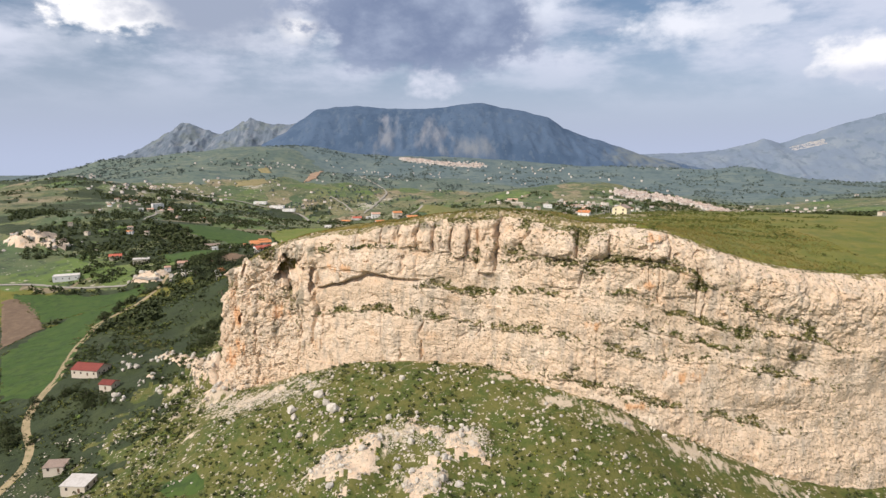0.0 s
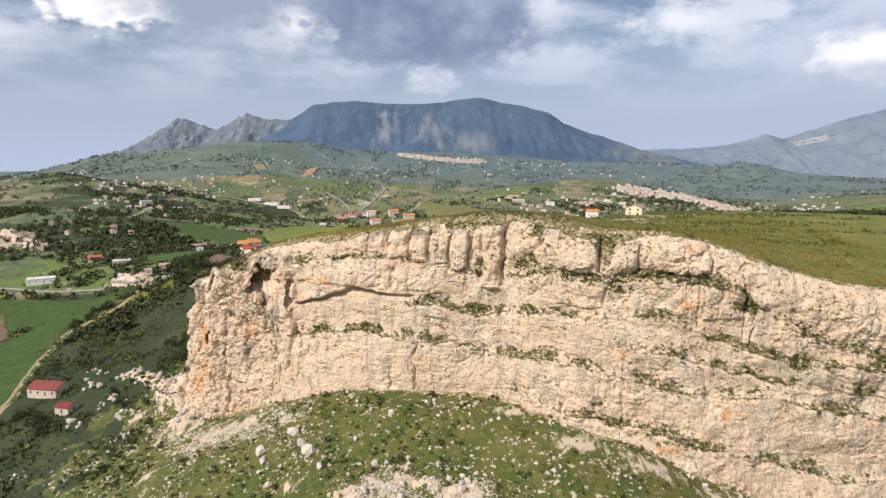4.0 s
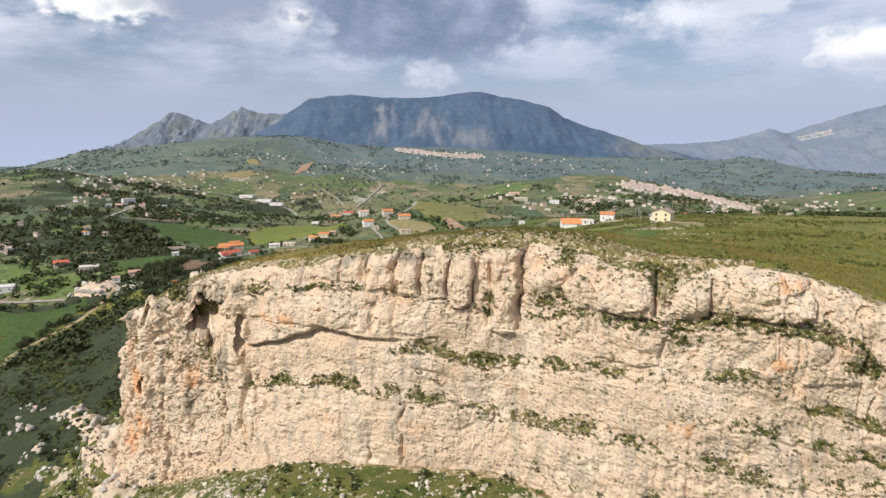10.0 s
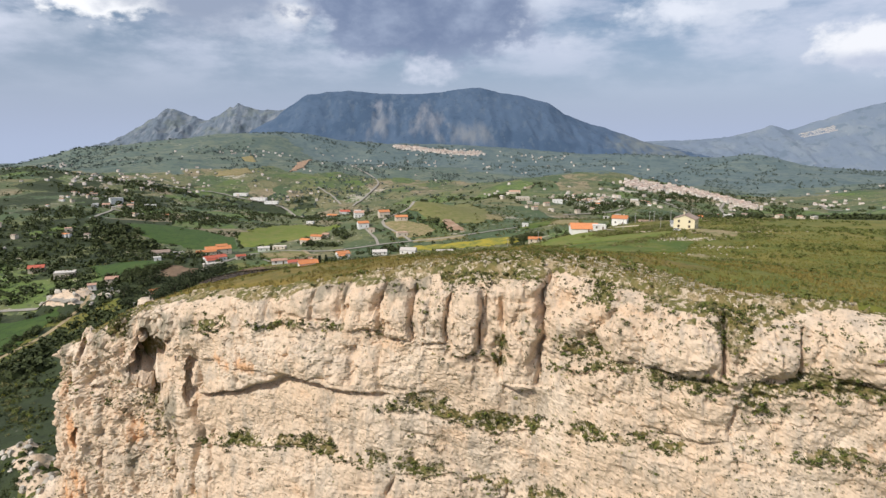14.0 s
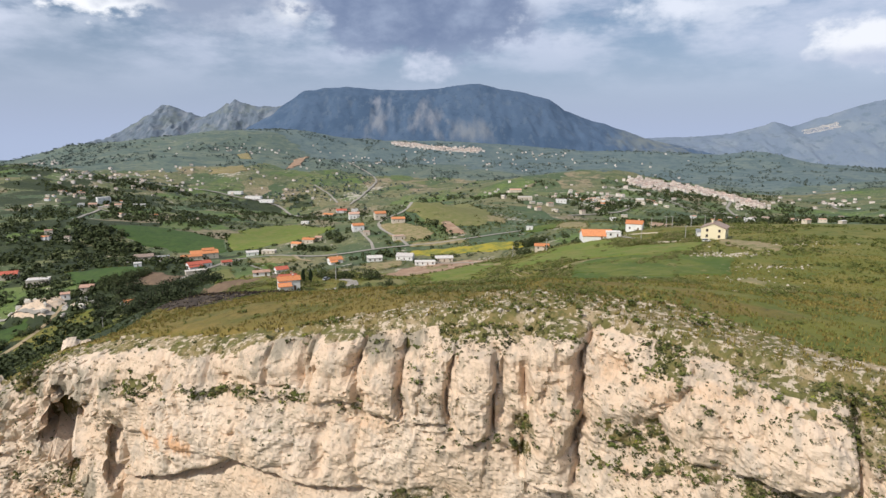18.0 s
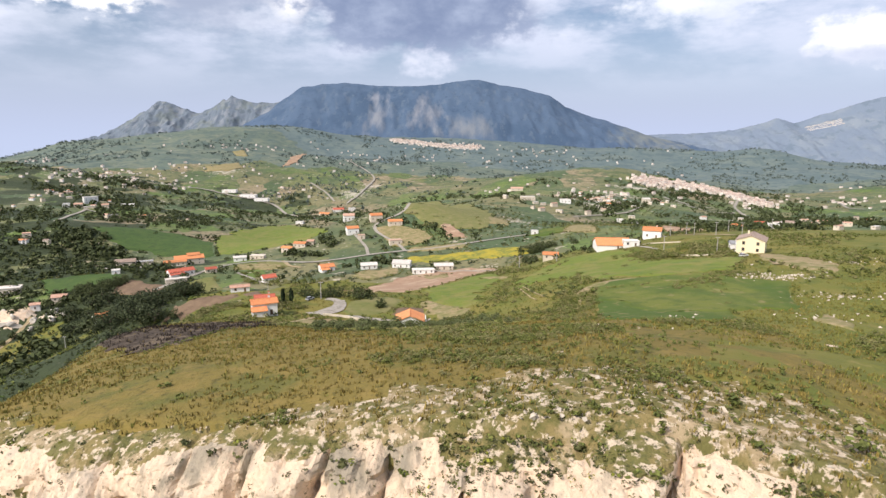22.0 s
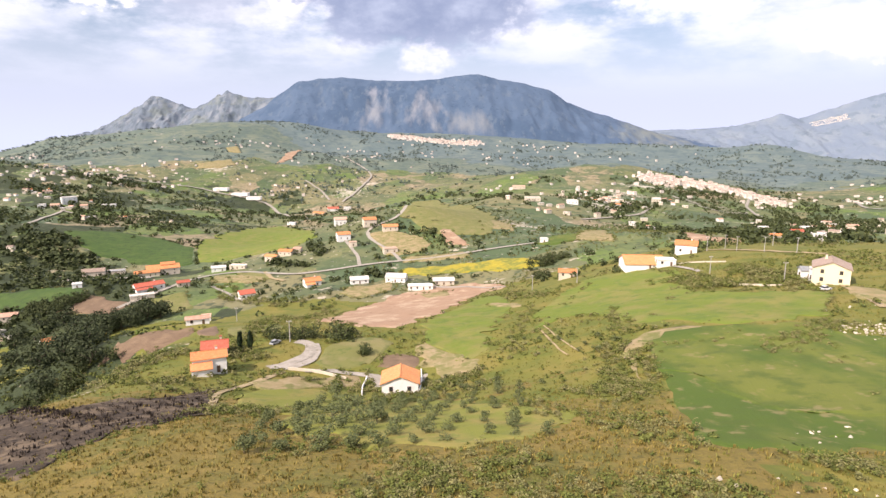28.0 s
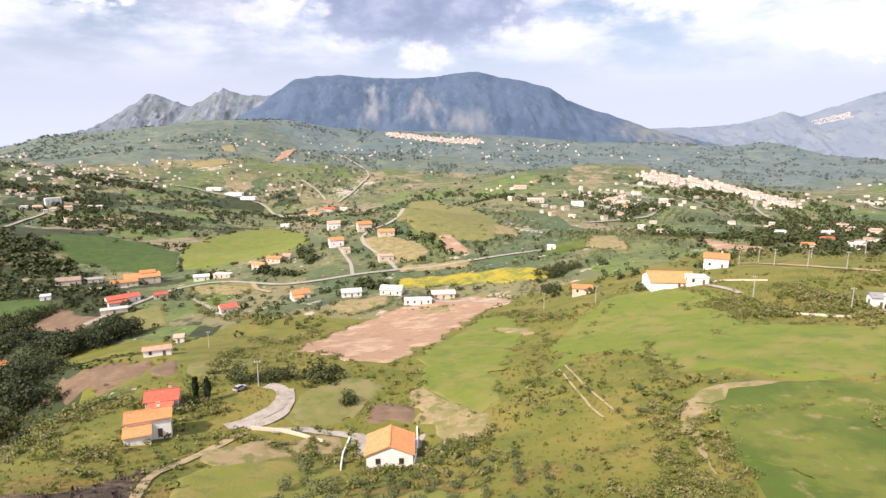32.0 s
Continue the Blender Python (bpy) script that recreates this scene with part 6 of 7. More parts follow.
def tuft(n, seed, lean=0.6):
    """A tuft of upright blades, 1 high."""
    g = np.random.default_rng(seed)
    a = g.uniform(0, 2 * np.pi, n)
    foot = np.c_[0.35 * g.normal(size=(n, 2)), np.zeros(n)]
    side = np.c_[-np.sin(a), np.cos(a), np.zeros(n)] * 0.16
    tip = foot + np.c_[np.cos(a) * lean * g.random(n), np.sin(a) * lean * g.random(n), g.uniform(0.6, 1.1, n)]
    v = np.stack([foot - side, foot + side, tip + side * 0.5, tip - side * 0.5], 1).reshape(-1, 3)
    return v, np.arange(4 * n).reshape(n, 4)


def strew(name, templates, places, sizes, mat, label, category, parent=None, seed=1, stretch=None, sink=0.1):
    """One mesh of many copies of the templates. kind stuff."""
    g = np.random.default_rng(seed)
    n = len(places)
    pick = g.integers(0, len(templates), n)
    turn = g.uniform(0, 2 * np.pi, n)
    vs, fs, base = [], [], 0
    for t, (v, f) in enumerate(templates):
        i = np.nonzero(pick == t)[0]
        if not len(i):
            continue
        c, s = np.cos(turn[i])[:, None], np.sin(turn[i])[:, None]
        sc = np.asarray(sizes)[i][:, None]
        zz = sc * (1 if stretch is None else np.asarray(stretch)[i][:, None])
        x = (v[None, :, 0] * c - v[None, :, 1] * s) * sc + places[i, 0][:, None]
        y = (v[None, :, 0] * s + v[None, :, 1] * c) * sc + places[i, 1][:, None]
        z = v[None, :, 2] * zz + places[i, 2][:, None] - sink * sc
        vs.append(np.stack([x, y, z], -1).reshape(-1, 3))
        fs.append((f[None] + (np.arange(len(i)) * len(v))[:, None, None] + base).reshape(-1, f.shape[1]))
        base += len(i) * len(v)
    ob = mesh_object(name, np.concatenate(vs), np.concatenate(fs), mat, parent, False)
    return tagged(ob, label, category, kind="stuff")


def tree(name, label, category, crown_mat, tall, crown, seed, leaf=0.13, n=260, squash=0.75, blobs=7, group="trees"):
    """A tapered trunk with limbs and a crown of leaves. Stands at the origin; copies are made from it."""
    g = np.random.default_rng(seed)
    root = new(name)
    v, f = [], []

    def limb(a, b, r0, r1, k=6):
        a, b = np.array(a, float), np.array(b, float)
        d = (b - a) / np.linalg.norm(b - a)
        u = np.cross(d, (0.3, 0.9, 0.1))
        u /= np.linalg.norm(u)
        w = np.cross(d, u)
        m = len(v)
        for q, r in ((a, r0), ((a + b) / 2 + 0.06 * g.normal(size=3), (r0 + r1) / 2), (b, r1)):
            v.extend(tuple(q + r * (u * math.cos(2 * math.pi * i / k) + w * math.sin(2 * math.pi * i / k))) for i in range(k))
        f.extend((m + j * k + i, m + j * k + (i + 1) % k, m + (j + 1) * k + (i + 1) % k, m + (j + 1) * k + i) for j in range(2) for i in range(k))
    fork = tall - crown * squash * 1.5
    fork = max(fork, tall * 0.2)
    limb((0, 0, -0.4), (0, 0, fork), 0.035 * tall, 0.024 * tall)
    for i in range(4):
        t = i * 1.6 + g.random()
        limb((0, 0, fork * 0.9), (crown * 0.5 * math.cos(t), crown * 0.5 * math.sin(t), fork + (tall - fork) * 0.5), 0.018 * tall, 0.007 * tall)
    part("trunk", v, f, BARK, root, flat=False)
    lv, lf = leaf_cloud(n, leaf, seed, squash, blobs)
    lv = lv * crown
    lv[:, 2] += tall - lv[:, 2].max()
    mesh_object("crown", lv, lf, crown_mat, root, False)
    return tagged(root, label, category, group)


def plant_copies(models, places, sizes, seed):
    g = np.random.default_rng(seed)
    for i, ((x, y, z), s) in enumerate(zip(places, sizes)):
        m = models[int(g.integers(0, len(models)))]
        o = copy_thing(m, pose(x, y, z - 0.1, 0, 0, float(g.uniform(0, 360))) @ Matrix.Diagonal((s, s, s * float(g.uniform(0.9, 1.1)), 1)))


def drop_model(models):
    for m in models:
        for o in (*m.children_recursive, m):
            bpy.data.objects.remove(o)


def along_belt(points, half, n, g):
    p = np.array(points, float)
    t = np.r_[0, np.cumsum(np.hypot(*np.diff(p, axis=0).T))]
    s = g.uniform(0, t[-1], n)
    q = np.stack([np.interp(s, t, p[:, k]) for k in (0, 1)], -1)
    far = max(1.0, np.mean(p[:, 1]) / 600)
    q += g.normal(0, half * 0.6 * far, (n, 2))
    return np.c_[q, sheet(q[:, 0], q[:, 1])]


ROAD_SPOTS = np.concatenate([resample(r[2], 40)[0] for r in ROADS])


def clear_of_roads(x, y, gap):
    return np.array([np.min(np.hypot(ROAD_SPOTS[:, 0] - a, ROAD_SPOTS[:, 1] - b)) > gap for a, b in zip(x, y)], bool)


def build_trees():
    g = np.random.default_rng(21)
    pines = [tree("pine_tree", "dark green stone pine at the edge of the fields", "tree", PINE, 1, 0.52, 100 + i, leaf=0.075, n=640, squash=0.9, group="dark trees") for i in range(3)]
    woods = [tree("tree", "dark round-crowned broadleaf tree", "tree", BROADLEAF, 1, 0.62, 110 + i, leaf=0.08, n=560, squash=0.85, group="dark trees") for i in range(3)]
    spots = np.array([(-154, 507), (-138, 498), (-241, 616), (-224, 615), (-213, 623), (-200, 624), (-196, 629), (-188, 632), (-183, 637), (-178, 643), (-217, 640), (-259, 648),
                      (-248, 652), (-203, 646), (-194, 651), (-266, 632), (-245, 599), (-232, 606), (-222, 628), (-209, 634), (-162, 515), (-148, 512), (-146, 503)], float)
    plant_copies(pines, np.c_[spots, sheet(spots[:, 0], spots[:, 1])], g.uniform(9.5, 13.5, len(spots)), 5)
    spots = np.array([(-33, 475), (-36, 479), (-47, 473), (-51, 472), (-55, 470), (-58, 474), (-43, 477), (-30, 484)], float)
    plant_copies(woods, np.c_[spots, sheet(spots[:, 0], spots[:, 1])], np.array([7.5, 7.0, 5.5, 5.2, 5.0, 5.0, 5.5, 3.6]), 6)
    far_p, far_s, scrub_p, scrub_s = [], [], [], []
    near_count = 0
    for kind, half, n, (lo, hi), points in BELTS:
        q = along_belt(points, half, n, g)
        s = g.uniform(lo, hi, n)
        if kind == "scrub":
            scrub_p.append(q), scrub_s.append(s)
        elif q[:, 1].mean() < 700 and near_count < 290:
            plant_copies(pines if kind == "pine" else woods, q, s * 1.25, n)
            near_count += n
        else:
            far_p.append(q), far_s.append(s * 0.6)
    # single trees and copses all over the far hills
    n = 30000
    y = 480 + 2820 * g.random(n) ** 1.3
    x = (g.random(n) * 2 - 1) * (60 + 0.76 * (y - 120))
    k = fbm(x / 130, y / 170, 0, 91, 4) + 0.25 * hash_noise(x / 22, y / 30, 0, 95)
    keep = k > 0.20 - 0.32 * smooth(-90, -330, x) * smooth(2100, 1600, y) - 0.14 * smooth(1900, 2300, y)
    keep &= ~in_fields(x, y) & ((y > 620) | (x < -160)) & ~((x > -220) & (x < 200) & (y < 830) & (g.random(n) > 0.25))
    x, y = x[keep], y[keep]
    keep = clear_of_roads(x, y, 9)
    x, y = x[keep], y[keep]
    far_p.append(np.c_[x, y, sheet(x, y)]), far_s.append(g.uniform(1.8, 4.5, len(x)) * (1 + 0.25 * smooth(1400, 3000, y)))
    # hedges along the edges of the fields, broken by gaps
    for label, _, near, far in FIELDS:
        if "olive grove" in label or "burnt" in label or "headland" in label or "plateau" in label:
            continue
        ring = np.array(list(near) + list(reversed(far)) + [near[0]], float)
        length = np.hypot(*np.diff(ring, axis=0).T).sum()
        m = int(length / (2.0 if ring[:, 1].mean() < 600 else 3.2))
        t = np.r_[0, np.cumsum(np.hypot(*np.diff(ring, axis=0).T))]
        u = g.uniform(0, length, m)
        u = u[hash_noise(u / 14, 0 * u + len(label), 0, 45) > 0.05]
        q = np.stack([np.interp(u, t, ring[:, k]) for k in (0, 1)], -1) + g.normal(0, 0.9, (len(u), 2))
        q = q[clear_of_roads(q[:, 0], q[:, 1], 4)]
        size = g.uniform(0.5, 1.3, len(q)) if ring[:, 1].mean() < 600 else g.uniform(0.8, 2.2, len(q))
        (scrub_p if ring[:, 1].mean() < 900 else far_p).append(np.c_[q, sheet(q[:, 0], q[:, 1])])
        (scrub_s if ring[:, 1].mean() < 900 else far_s).append(size)
    # bushes and small trees between the plots of the valley
    n = 5200
    y = g.uniform(600, 1500, n)
    x = (g.random(n) * 2 - 1) * (90 + 0.62 * (y - 300))
    keep = (fbm(x / 45, y / 60, 0, 93, 4) > 0.08) & ~in_fields(x, y) & (x > -330)
    x, y = x[keep], y[keep]
    keep = clear_of_roads(x, y, 6)
    x, y = x[keep], y[keep]
    far_p.append(np.c_[x, y, sheet(x, y)]), far_s.append(g.uniform(0.9, 2.3, len(x)))
    # trees round the houses, and far orchards in rows
    for h in HOUSES:
        if h[2] > 520:
            m = 3 if h[2] < 700 else 5
            far = max(1.0, h[2] / 700)
            qx, qy = h[1] + g.normal(0, 9 * far, m), h[2] + 7 * far + g.normal(0, 6 * far, m)
            ok = ~in_fields(qx, qy)
            far_p.append(np.c_[qx, qy, sheet(qx, qy)][ok]), far_s.append(g.uniform(1.3, 3.0, m)[ok] * min(far, 1.6))
    rows = []
    for cx, cy, nx, ny, step, turn in ((70, 985, 9, 8, 10, 0.3), (150, 850, 8, 7, 8, -0.2), (-70, 900, 8, 6, 9, 0.5), (330, 1130, 9, 7, 12, 0.1), (-330, 1190, 9, 6, 11, -0.4), (40, 850, 7, 6, 8, 0.2), (215, 940, 9, 6, 9, 0.6), (-30, 1120, 10, 6, 12, 0.0)):
        i, j = np.meshgrid(np.arange(nx) - nx / 2, np.arange(ny) - ny / 2)
        u, w = (i * step + g.normal(0, 1, i.shape)).ravel(), (j * step * 1.5 + g.normal(0, 1, i.shape)).ravel()
        rows.append(np.c_[cx + u * math.cos(turn) - w * math.sin(turn), cy + u * math.sin(turn) + w * math.cos(turn)])
    q = np.concatenate(rows)
    q = q[~in_fields(q[:, 0], q[:, 1])]
    strew("orchard_trees", [leaf_cloud(22, 0.32, 125 + i, 0.8) for i in range(3)], np.c_[q, sheet(q[:, 0], q[:, 1])], g.uniform(1.4, 2.4, len(q)), OLIVE, "far olive orchards planted in rows", "trees", seed=33)
    clumps = [leaf_cloud(17, 0.38, 130 + i, 0.85) for i in range(5)]
    q, s = np.concatenate(far_p), np.concatenate(far_s)
    # trees further off than this get the leaf colour with haze in it
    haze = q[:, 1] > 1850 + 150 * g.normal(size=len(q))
    strew("far_trees", clumps, q[~haze], s[~haze], BROADLEAF, "scattered dark trees and copses on the far hills", "trees", seed=5)
    strew("distant_trees", clumps, q[haze], s[haze], HAZED_LEAF, "copses on the distant hills, greyed by painted haze", "trees", seed=35)
    bushes = [leaf_cloud(96, 0.14, 140 + i, 0.75, 4) for i in range(5)]
    sp, ss = np.concatenate(scrub_p), np.concatenate(scrub_s) * 0.8
    half = g.random(len(sp)) < 0.45
    strew("dry_scrub", bushes, sp[half], ss[half], GREY_SHRUB, "dense dry grey-green scrub in hedgerows", "shrubs", seed=26)
    sp, ss = sp[~half], ss[~half]
    strew("scrub", bushes, sp, ss, SHRUB, "dense grey-green scrub and hedgerows", "shrubs", seed=6)
    drop_model(pines + woods)
    # olive grove in rows
    olives = [tree("olive_tree", "small grey-green olive tree in the grove", "tree", OLIVE, 1, 0.62, 150 + i, leaf=0.085, n=420, squash=0.72, blobs=4, group="olive grove") for i in range(4)]
    spots = []
    for i in range(-11, 11):
        for j in range(18):
            px, py = 5.4 * i + 0.9 * j + g.normal(0, 0.5) - 2, 357 + 6.0 * j + 0.5 * i + g.normal(0, 0.6)
            left = -32 if py < 400 else -32 + (py - 400) * 0.25
            right = 20 + (py - 357) * 0.1 if py < 400 else 34 - (py - 396) * 0.75
            if left < px < right and not (-24 < px < 0 and py > 417) and py < 434 and g.random() > 0.08:
                spots.append((px, py))
    spots += [(26, 461), (34, 450), (39, 443), (41, 427), (45, 422), (49, 436), (44, 431), (52, 428), (30, 455)]
    q = np.array(spots)
    plant_copies(olives, np.c_[q, sheet(q[:, 0], q[:, 1])], g.uniform(1.4, 2.1, len(q)) * (1 + 0.55 * smooth(6, -12, q[:, 0])) * (1 + 0.4 * (g.random(len(q)) > 0.93)), 9)
    drop_model(olives)
    # the two cypresses by the tall white house
    for px, py, h in ((-64, 458, 7.0), (-60, 456, 7.6)):
        z = float(sheet(np.array([px]), np.array([py]))[0])
        t = tree("cypress", "slim dark cypress beside the house", "tree", CYPRESS, h, 0.85, px * 7 % 50 + 160, leaf=0.28, n=260, squash=3.6, blobs=1, group="cypresses")
        t.matrix_world = pose(px, py, z)


build_trees()


# ---- growth on the cliff, the talus and the plateau ----
def build_growth():
    g = np.random.default_rng(33)
    P, up, ledge = CLIFF_SURFACE
    n = len(P)
    i = g.integers(0, n, 190000)
    q, nz, led = P[i], up[i], ledge[i]
    clump = fbm(q[:, 0] / 11, q[:, 2] / 8, 0, 61, 3)
    led = np.clip(led, 0, 1)
    bush = 0.42 * led * smooth(-0.6, 0.0, clump) + 0.02 * smooth(0.3, 0.5, clump) + 0.03 * smooth(0.35, 0.7, nz) * (q[:, 0] < 60)
    dot = 0.014 + 0.045 * smooth(-25, 30, q[:, 0]) + 0.03 * smooth(-62, -80, q[:, 0]) + 0.20 * led + 0.05 * smooth(0.16, 0.4, clump) + 0.05 * smooth(0.3, 0.65, nz)
    quiet = np.where((q[:, 0] > -60) & (q[:, 0] < -8) & (led < 0.1), 0.35, 1.0) * smooth(-0.5, -0.05, nz)
    roll = g.random(len(q))
    big, dots = roll < bush * quiet, (roll > 0.5) & (roll < 0.5 + dot * quiet)
    hedge = [leaf_cloud(24, 0.30, 165 + i, 0.75, 3) for i in range(4)]
    small = [leaf_cloud(14, 0.34, 170 + i, 0.75) for i in range(4)]
    qa, qb = q[big], q[dots]
    sa, sb = 0.22 + 0.62 * g.random(len(qa)) ** 1.8, 0.13 + 0.32 * g.random(len(qb)) ** 1.5
    pale = g.random(len(qa)) < 0.6
    strew("ledge_shrubs", hedge, qa[pale], sa[pale], SHRUB, "olive-green shrubs in bands along the ledges", "shrubs", seed=11, sink=0.5)
    strew("ledge_scrub", hedge, qa[~pale], sa[~pale], LEDGE_GREEN, "dark green bushes in bands along the ledges", "shrubs", seed=29, sink=0.5)
    a = g.random(len(qb)) < 0.08
    strew("cliff_shrubs", small, qb[~a], sb[~a], SHRUB_DARK, "small dark tufts rooted in the rock", "shrubs", seed=30, sink=0.45)
    strew("cliff_spurge", small, qb[a], sb[a] * 1.4, SPURGE, "yellow-green spurge cushions on the ledges", "shrubs", seed=12, sink=0.45)
    # talus below: patches of fresh green, of yellow spurge, of dark bushes
    x, y = g.uniform(-330, 190, 46000), g.uniform(140, 560, 46000)
    d = cliff_side(x, y)
    k = fbm(x / 16, y / 16, 0, 71, 3)
    bare = 0 * x
    for cx, cy, a, b in ((-18, 212, 12, 6), (6, 207, 9, 6), (-37, 199, 14, 6), (-8, 192, 10, 5), (-96, 277, 26, 12), (-118, 297, 18, 12), (-82, 272, 16, 9), (27, 247, 13, 5), (46, 231, 16, 7), (66, 224, 14, 5), (98, 219, 16, 5)):
        bare = np.maximum(bare, smooth(1.3, 0.7, np.hypot((x - cx) / a, (y - cy) / b)))
    keep = (d < -5) & (k > -0.16) & (g.random(len(x)) < 0.85 - 0.78 * bare) & ((y > 330) <= (x < -110)) & ~in_fields(x, y)
    x, y, k = x[keep], y[keep], k[keep]
    west = smooth(-85, -150, x)
    s = g.uniform(0.35, 1.15, len(x)) * (1 + 0.9 * (g.random(len(x)) > 0.95)) * (1 + 0.8 * west * smooth(0.05, 0.3, k))
    species = fbm(x / 13, y / 11, 0, 73, 3) + 0.22 * g.normal(size=len(x))
    bushes = [leaf_cloud(30, 0.25, 180 + i, 0.7, 2) for i in range(5)]
    q = np.c_[x, y, sheet(x, y)]
    dark = (species < -0.22) | (g.random(len(x)) < 0.12 + 0.5 * west)
    gold = ~dark & (species > 0.22) & (g.random(len(x)) < 0.55)
    fresh = ~dark & ~gold & (species < 0.02)
    rest = ~dark & ~gold & ~fresh
    strew("talus_scrub", bushes, q[dark], s[dark], BROADLEAF, "dark green bushes over the talus slope", "shrubs", seed=23)
    strew("talus_asphodel", bushes, q[fresh], s[fresh] * 0.8, ASPHODEL, "fresh green asphodel in patches on the talus slope", "shrubs", seed=31)
    strew("talus_shrubs", bushes, q[rest], s[rest] * 0.85, SHRUB, "olive-green shrubs over the talus slope", "shrubs", seed=13)
    strew("talus_spurge", bushes, q[gold], s[gold] * 0.7, SPURGE, "flowering yellow spurge over the talus slope", "shrubs", seed=14)
    # rim and plateau: tufts of straw and green grass, low shrubs
    x, y = g.uniform(-125, 190, 150000), g.uniform(228, 560, 150000)
    d = cliff_side(x, y)
    k = fbm(x / 20, y / 20, 0, 81, 3)
    land = (d > 4) & (d < 290) & ~in_fields(x, y)
    keep = land & (g.random(len(x)) < np.where(y < 395, 0.60, 0.16)) & (k > -0.35)
    x2, y2, k2, d2 = x[keep], y[keep], k[keep], d[keep]
    straw = (k2 + 0.25 * g.normal(size=len(k2)) - 0.002 * np.clip(x2, 0, 150) + 0.12 * (d2 < 90) - 0.35 * smooth(75, 120, d2) - 0.6 * smooth(385, 410, y2)) > 0.02
    tufts = [tuft(6, 190 + i) for i in range(4)]
    q = np.c_[x2, y2, sheet(x2, y2)]
    s = g.uniform(0.25, 0.62, len(q))
    strew("straw_grass", tufts, q[straw], s[straw], STRAW, "golden dry grass in tufts on the plateau", "grass", seed=15)
    strew("green_grass", tufts, q[~straw], s[~straw] * 0.9, GREEN_GRASS, "tall green grass in tufts on the plateau", "grass", seed=16)
    keep = land & (g.random(len(x)) < np.where(d < 6 + 22 * bell(x, 28, 42), 0.30, 0.012 + 0.11 * smooth(0.02, 0.30, fbm(x / 22, y / 10, 0, 84, 3)) * smooth(-60, 10, x))) & (fbm(x / 9, y / 9, 0, 85, 2) > -0.16)
    q = np.c_[x[keep], y[keep], sheet(x[keep], y[keep])]
    strew("plateau_shrubs", bushes, q, g.uniform(0.25, 0.7, len(q)) * (1 + (g.random(len(q)) > 0.96)), SHRUB, "low green shrubs dotted over the plateau", "shrubs", seed=17)
    # charred stubble on the burnt strip
    near, far = next((f[2], f[3]) for f in FIELDS if f[1] is BURNT)
    u, v = g.random(1300), g.random(1300)
    a, b = resample(near, 40)[0], resample(far, 40)[0]
    i = (u * 39.99).astype(int)
    p = a[i] * (1 - v)[:, None] + b[i] * v[:, None] + g.normal(0, 0.5, (1300, 2))
    q = np.c_[p, sheet(p[:, 0], p[:, 1]) + 0.15]
    rim = np.concatenate([np.repeat(resample(e, 60)[0], 3, 0) for e in (near, far)])
    rim = rim + g.normal(0, 1.3, rim.shape)
    strew("burnt_edge_scrub", bushes, np.c_[rim, sheet(rim[:, 0], rim[:, 1])], g.uniform(0.2, 0.55, len(rim)), SHRUB, "green scrub along the edge of the burnt strip", "shrubs", seed=34)
    ash = g.random(1300) < 0.16
    strew("burnt_stubble", tufts, q[~ash], g.uniform(0.4, 0.9, (~ash).sum()), CHAR, "charred black stubble and twigs", "stubble", seed=27)
    strew("scorched_grass", tufts, q[ash], g.uniform(0.3, 0.7, ash.sum()), STRAW, "scorched straw left on the burnt strip", "stubble", seed=28)
    # scrub along the terraces of the eastern pasture
    x, y = g.uniform(60, 260, 9000), g.uniform(290, 560, 9000)
    k = 0.6 * fbm(x / 30, y / 9, 0, 87, 3) + 0.3 * fbm(x / 8, y / 8, 0, 86, 2)
    keep = (k > 0.13 + 0.12 * smooth(150, 110, x)) & ~in_fields(x, y) & (cliff_side(x, y) > 14)
    q = np.c_[x[keep], y[keep], sheet(x[keep], y[keep])]
    strew("terrace_scrub", bushes, q, g.uniform(0.4, 1.2, len(q)), SHRUB, "green scrub along the terraces of the pasture", "shrubs", seed=32)
    # rough pasture and scrub of the valley
    n = 15000
    y = g.uniform(400, 900, n)
    x = (g.random(n) * 2 - 1) * (90 + 0.6 * (y - 300))
    k = fbm(x / 26, y / 30, 0, 88, 3) + 0.2 * hash_noise(x / 5, y / 5, 0, 89)
    keep = (k > 0.0 + 0.16 * smooth(0, 40, x) * smooth(620, 560, y)) & ~in_fields(x, y) & (cliff_side(x, y) > 20)
    x, y = x[keep], y[keep]
    q = np.c_[x, y, sheet(x, y)]
    grey = g.random(len(q)) < 0.5
    s = g.uniform(0.5, 1.5, len(q))
    strew("valley_scrub", bushes, q[~grey], s[~grey], SHRUB, "green scrub between the fields of the valley", "shrubs", seed=24)
    strew("valley_dry_scrub", bushes, q[grey], s[grey], GREY_SHRUB, "dry grey-green scrub between the valley's fields", "shrubs", seed=25)


build_growth()


# ---- rocks ----
def boulder_mesh(seed, flat=0.8, points=26):
    g = np.random.default_rng(seed)
    bm = bmesh.new()
    for p in g.normal(size=(points, 3)):
        p = p / np.linalg.norm(p) * g.uniform(0.75, 1.1)
        bm.verts.new((p[0], p[1] * 0.85, p[2] * flat))
    r = bmesh.ops.convex_hull(bm, input=bm.verts)
    bmesh.ops.delete(bm, geom=list({e for e in r["geom_interior"] + r["geom_unused"] if isinstance(e, bmesh.types.BMVert)}), context="VERTS")
    me = bpy.data.meshes.new("boulder")
    bm.to_mesh(me)
    bm.free()
    me.materials.append(ROCK)
    return me


def as_arrays(me):
    v = np.array([p.co[:] for p in me.vertices])
    f = np.array([p.vertices[:] for p in me.polygons])
    return v, f


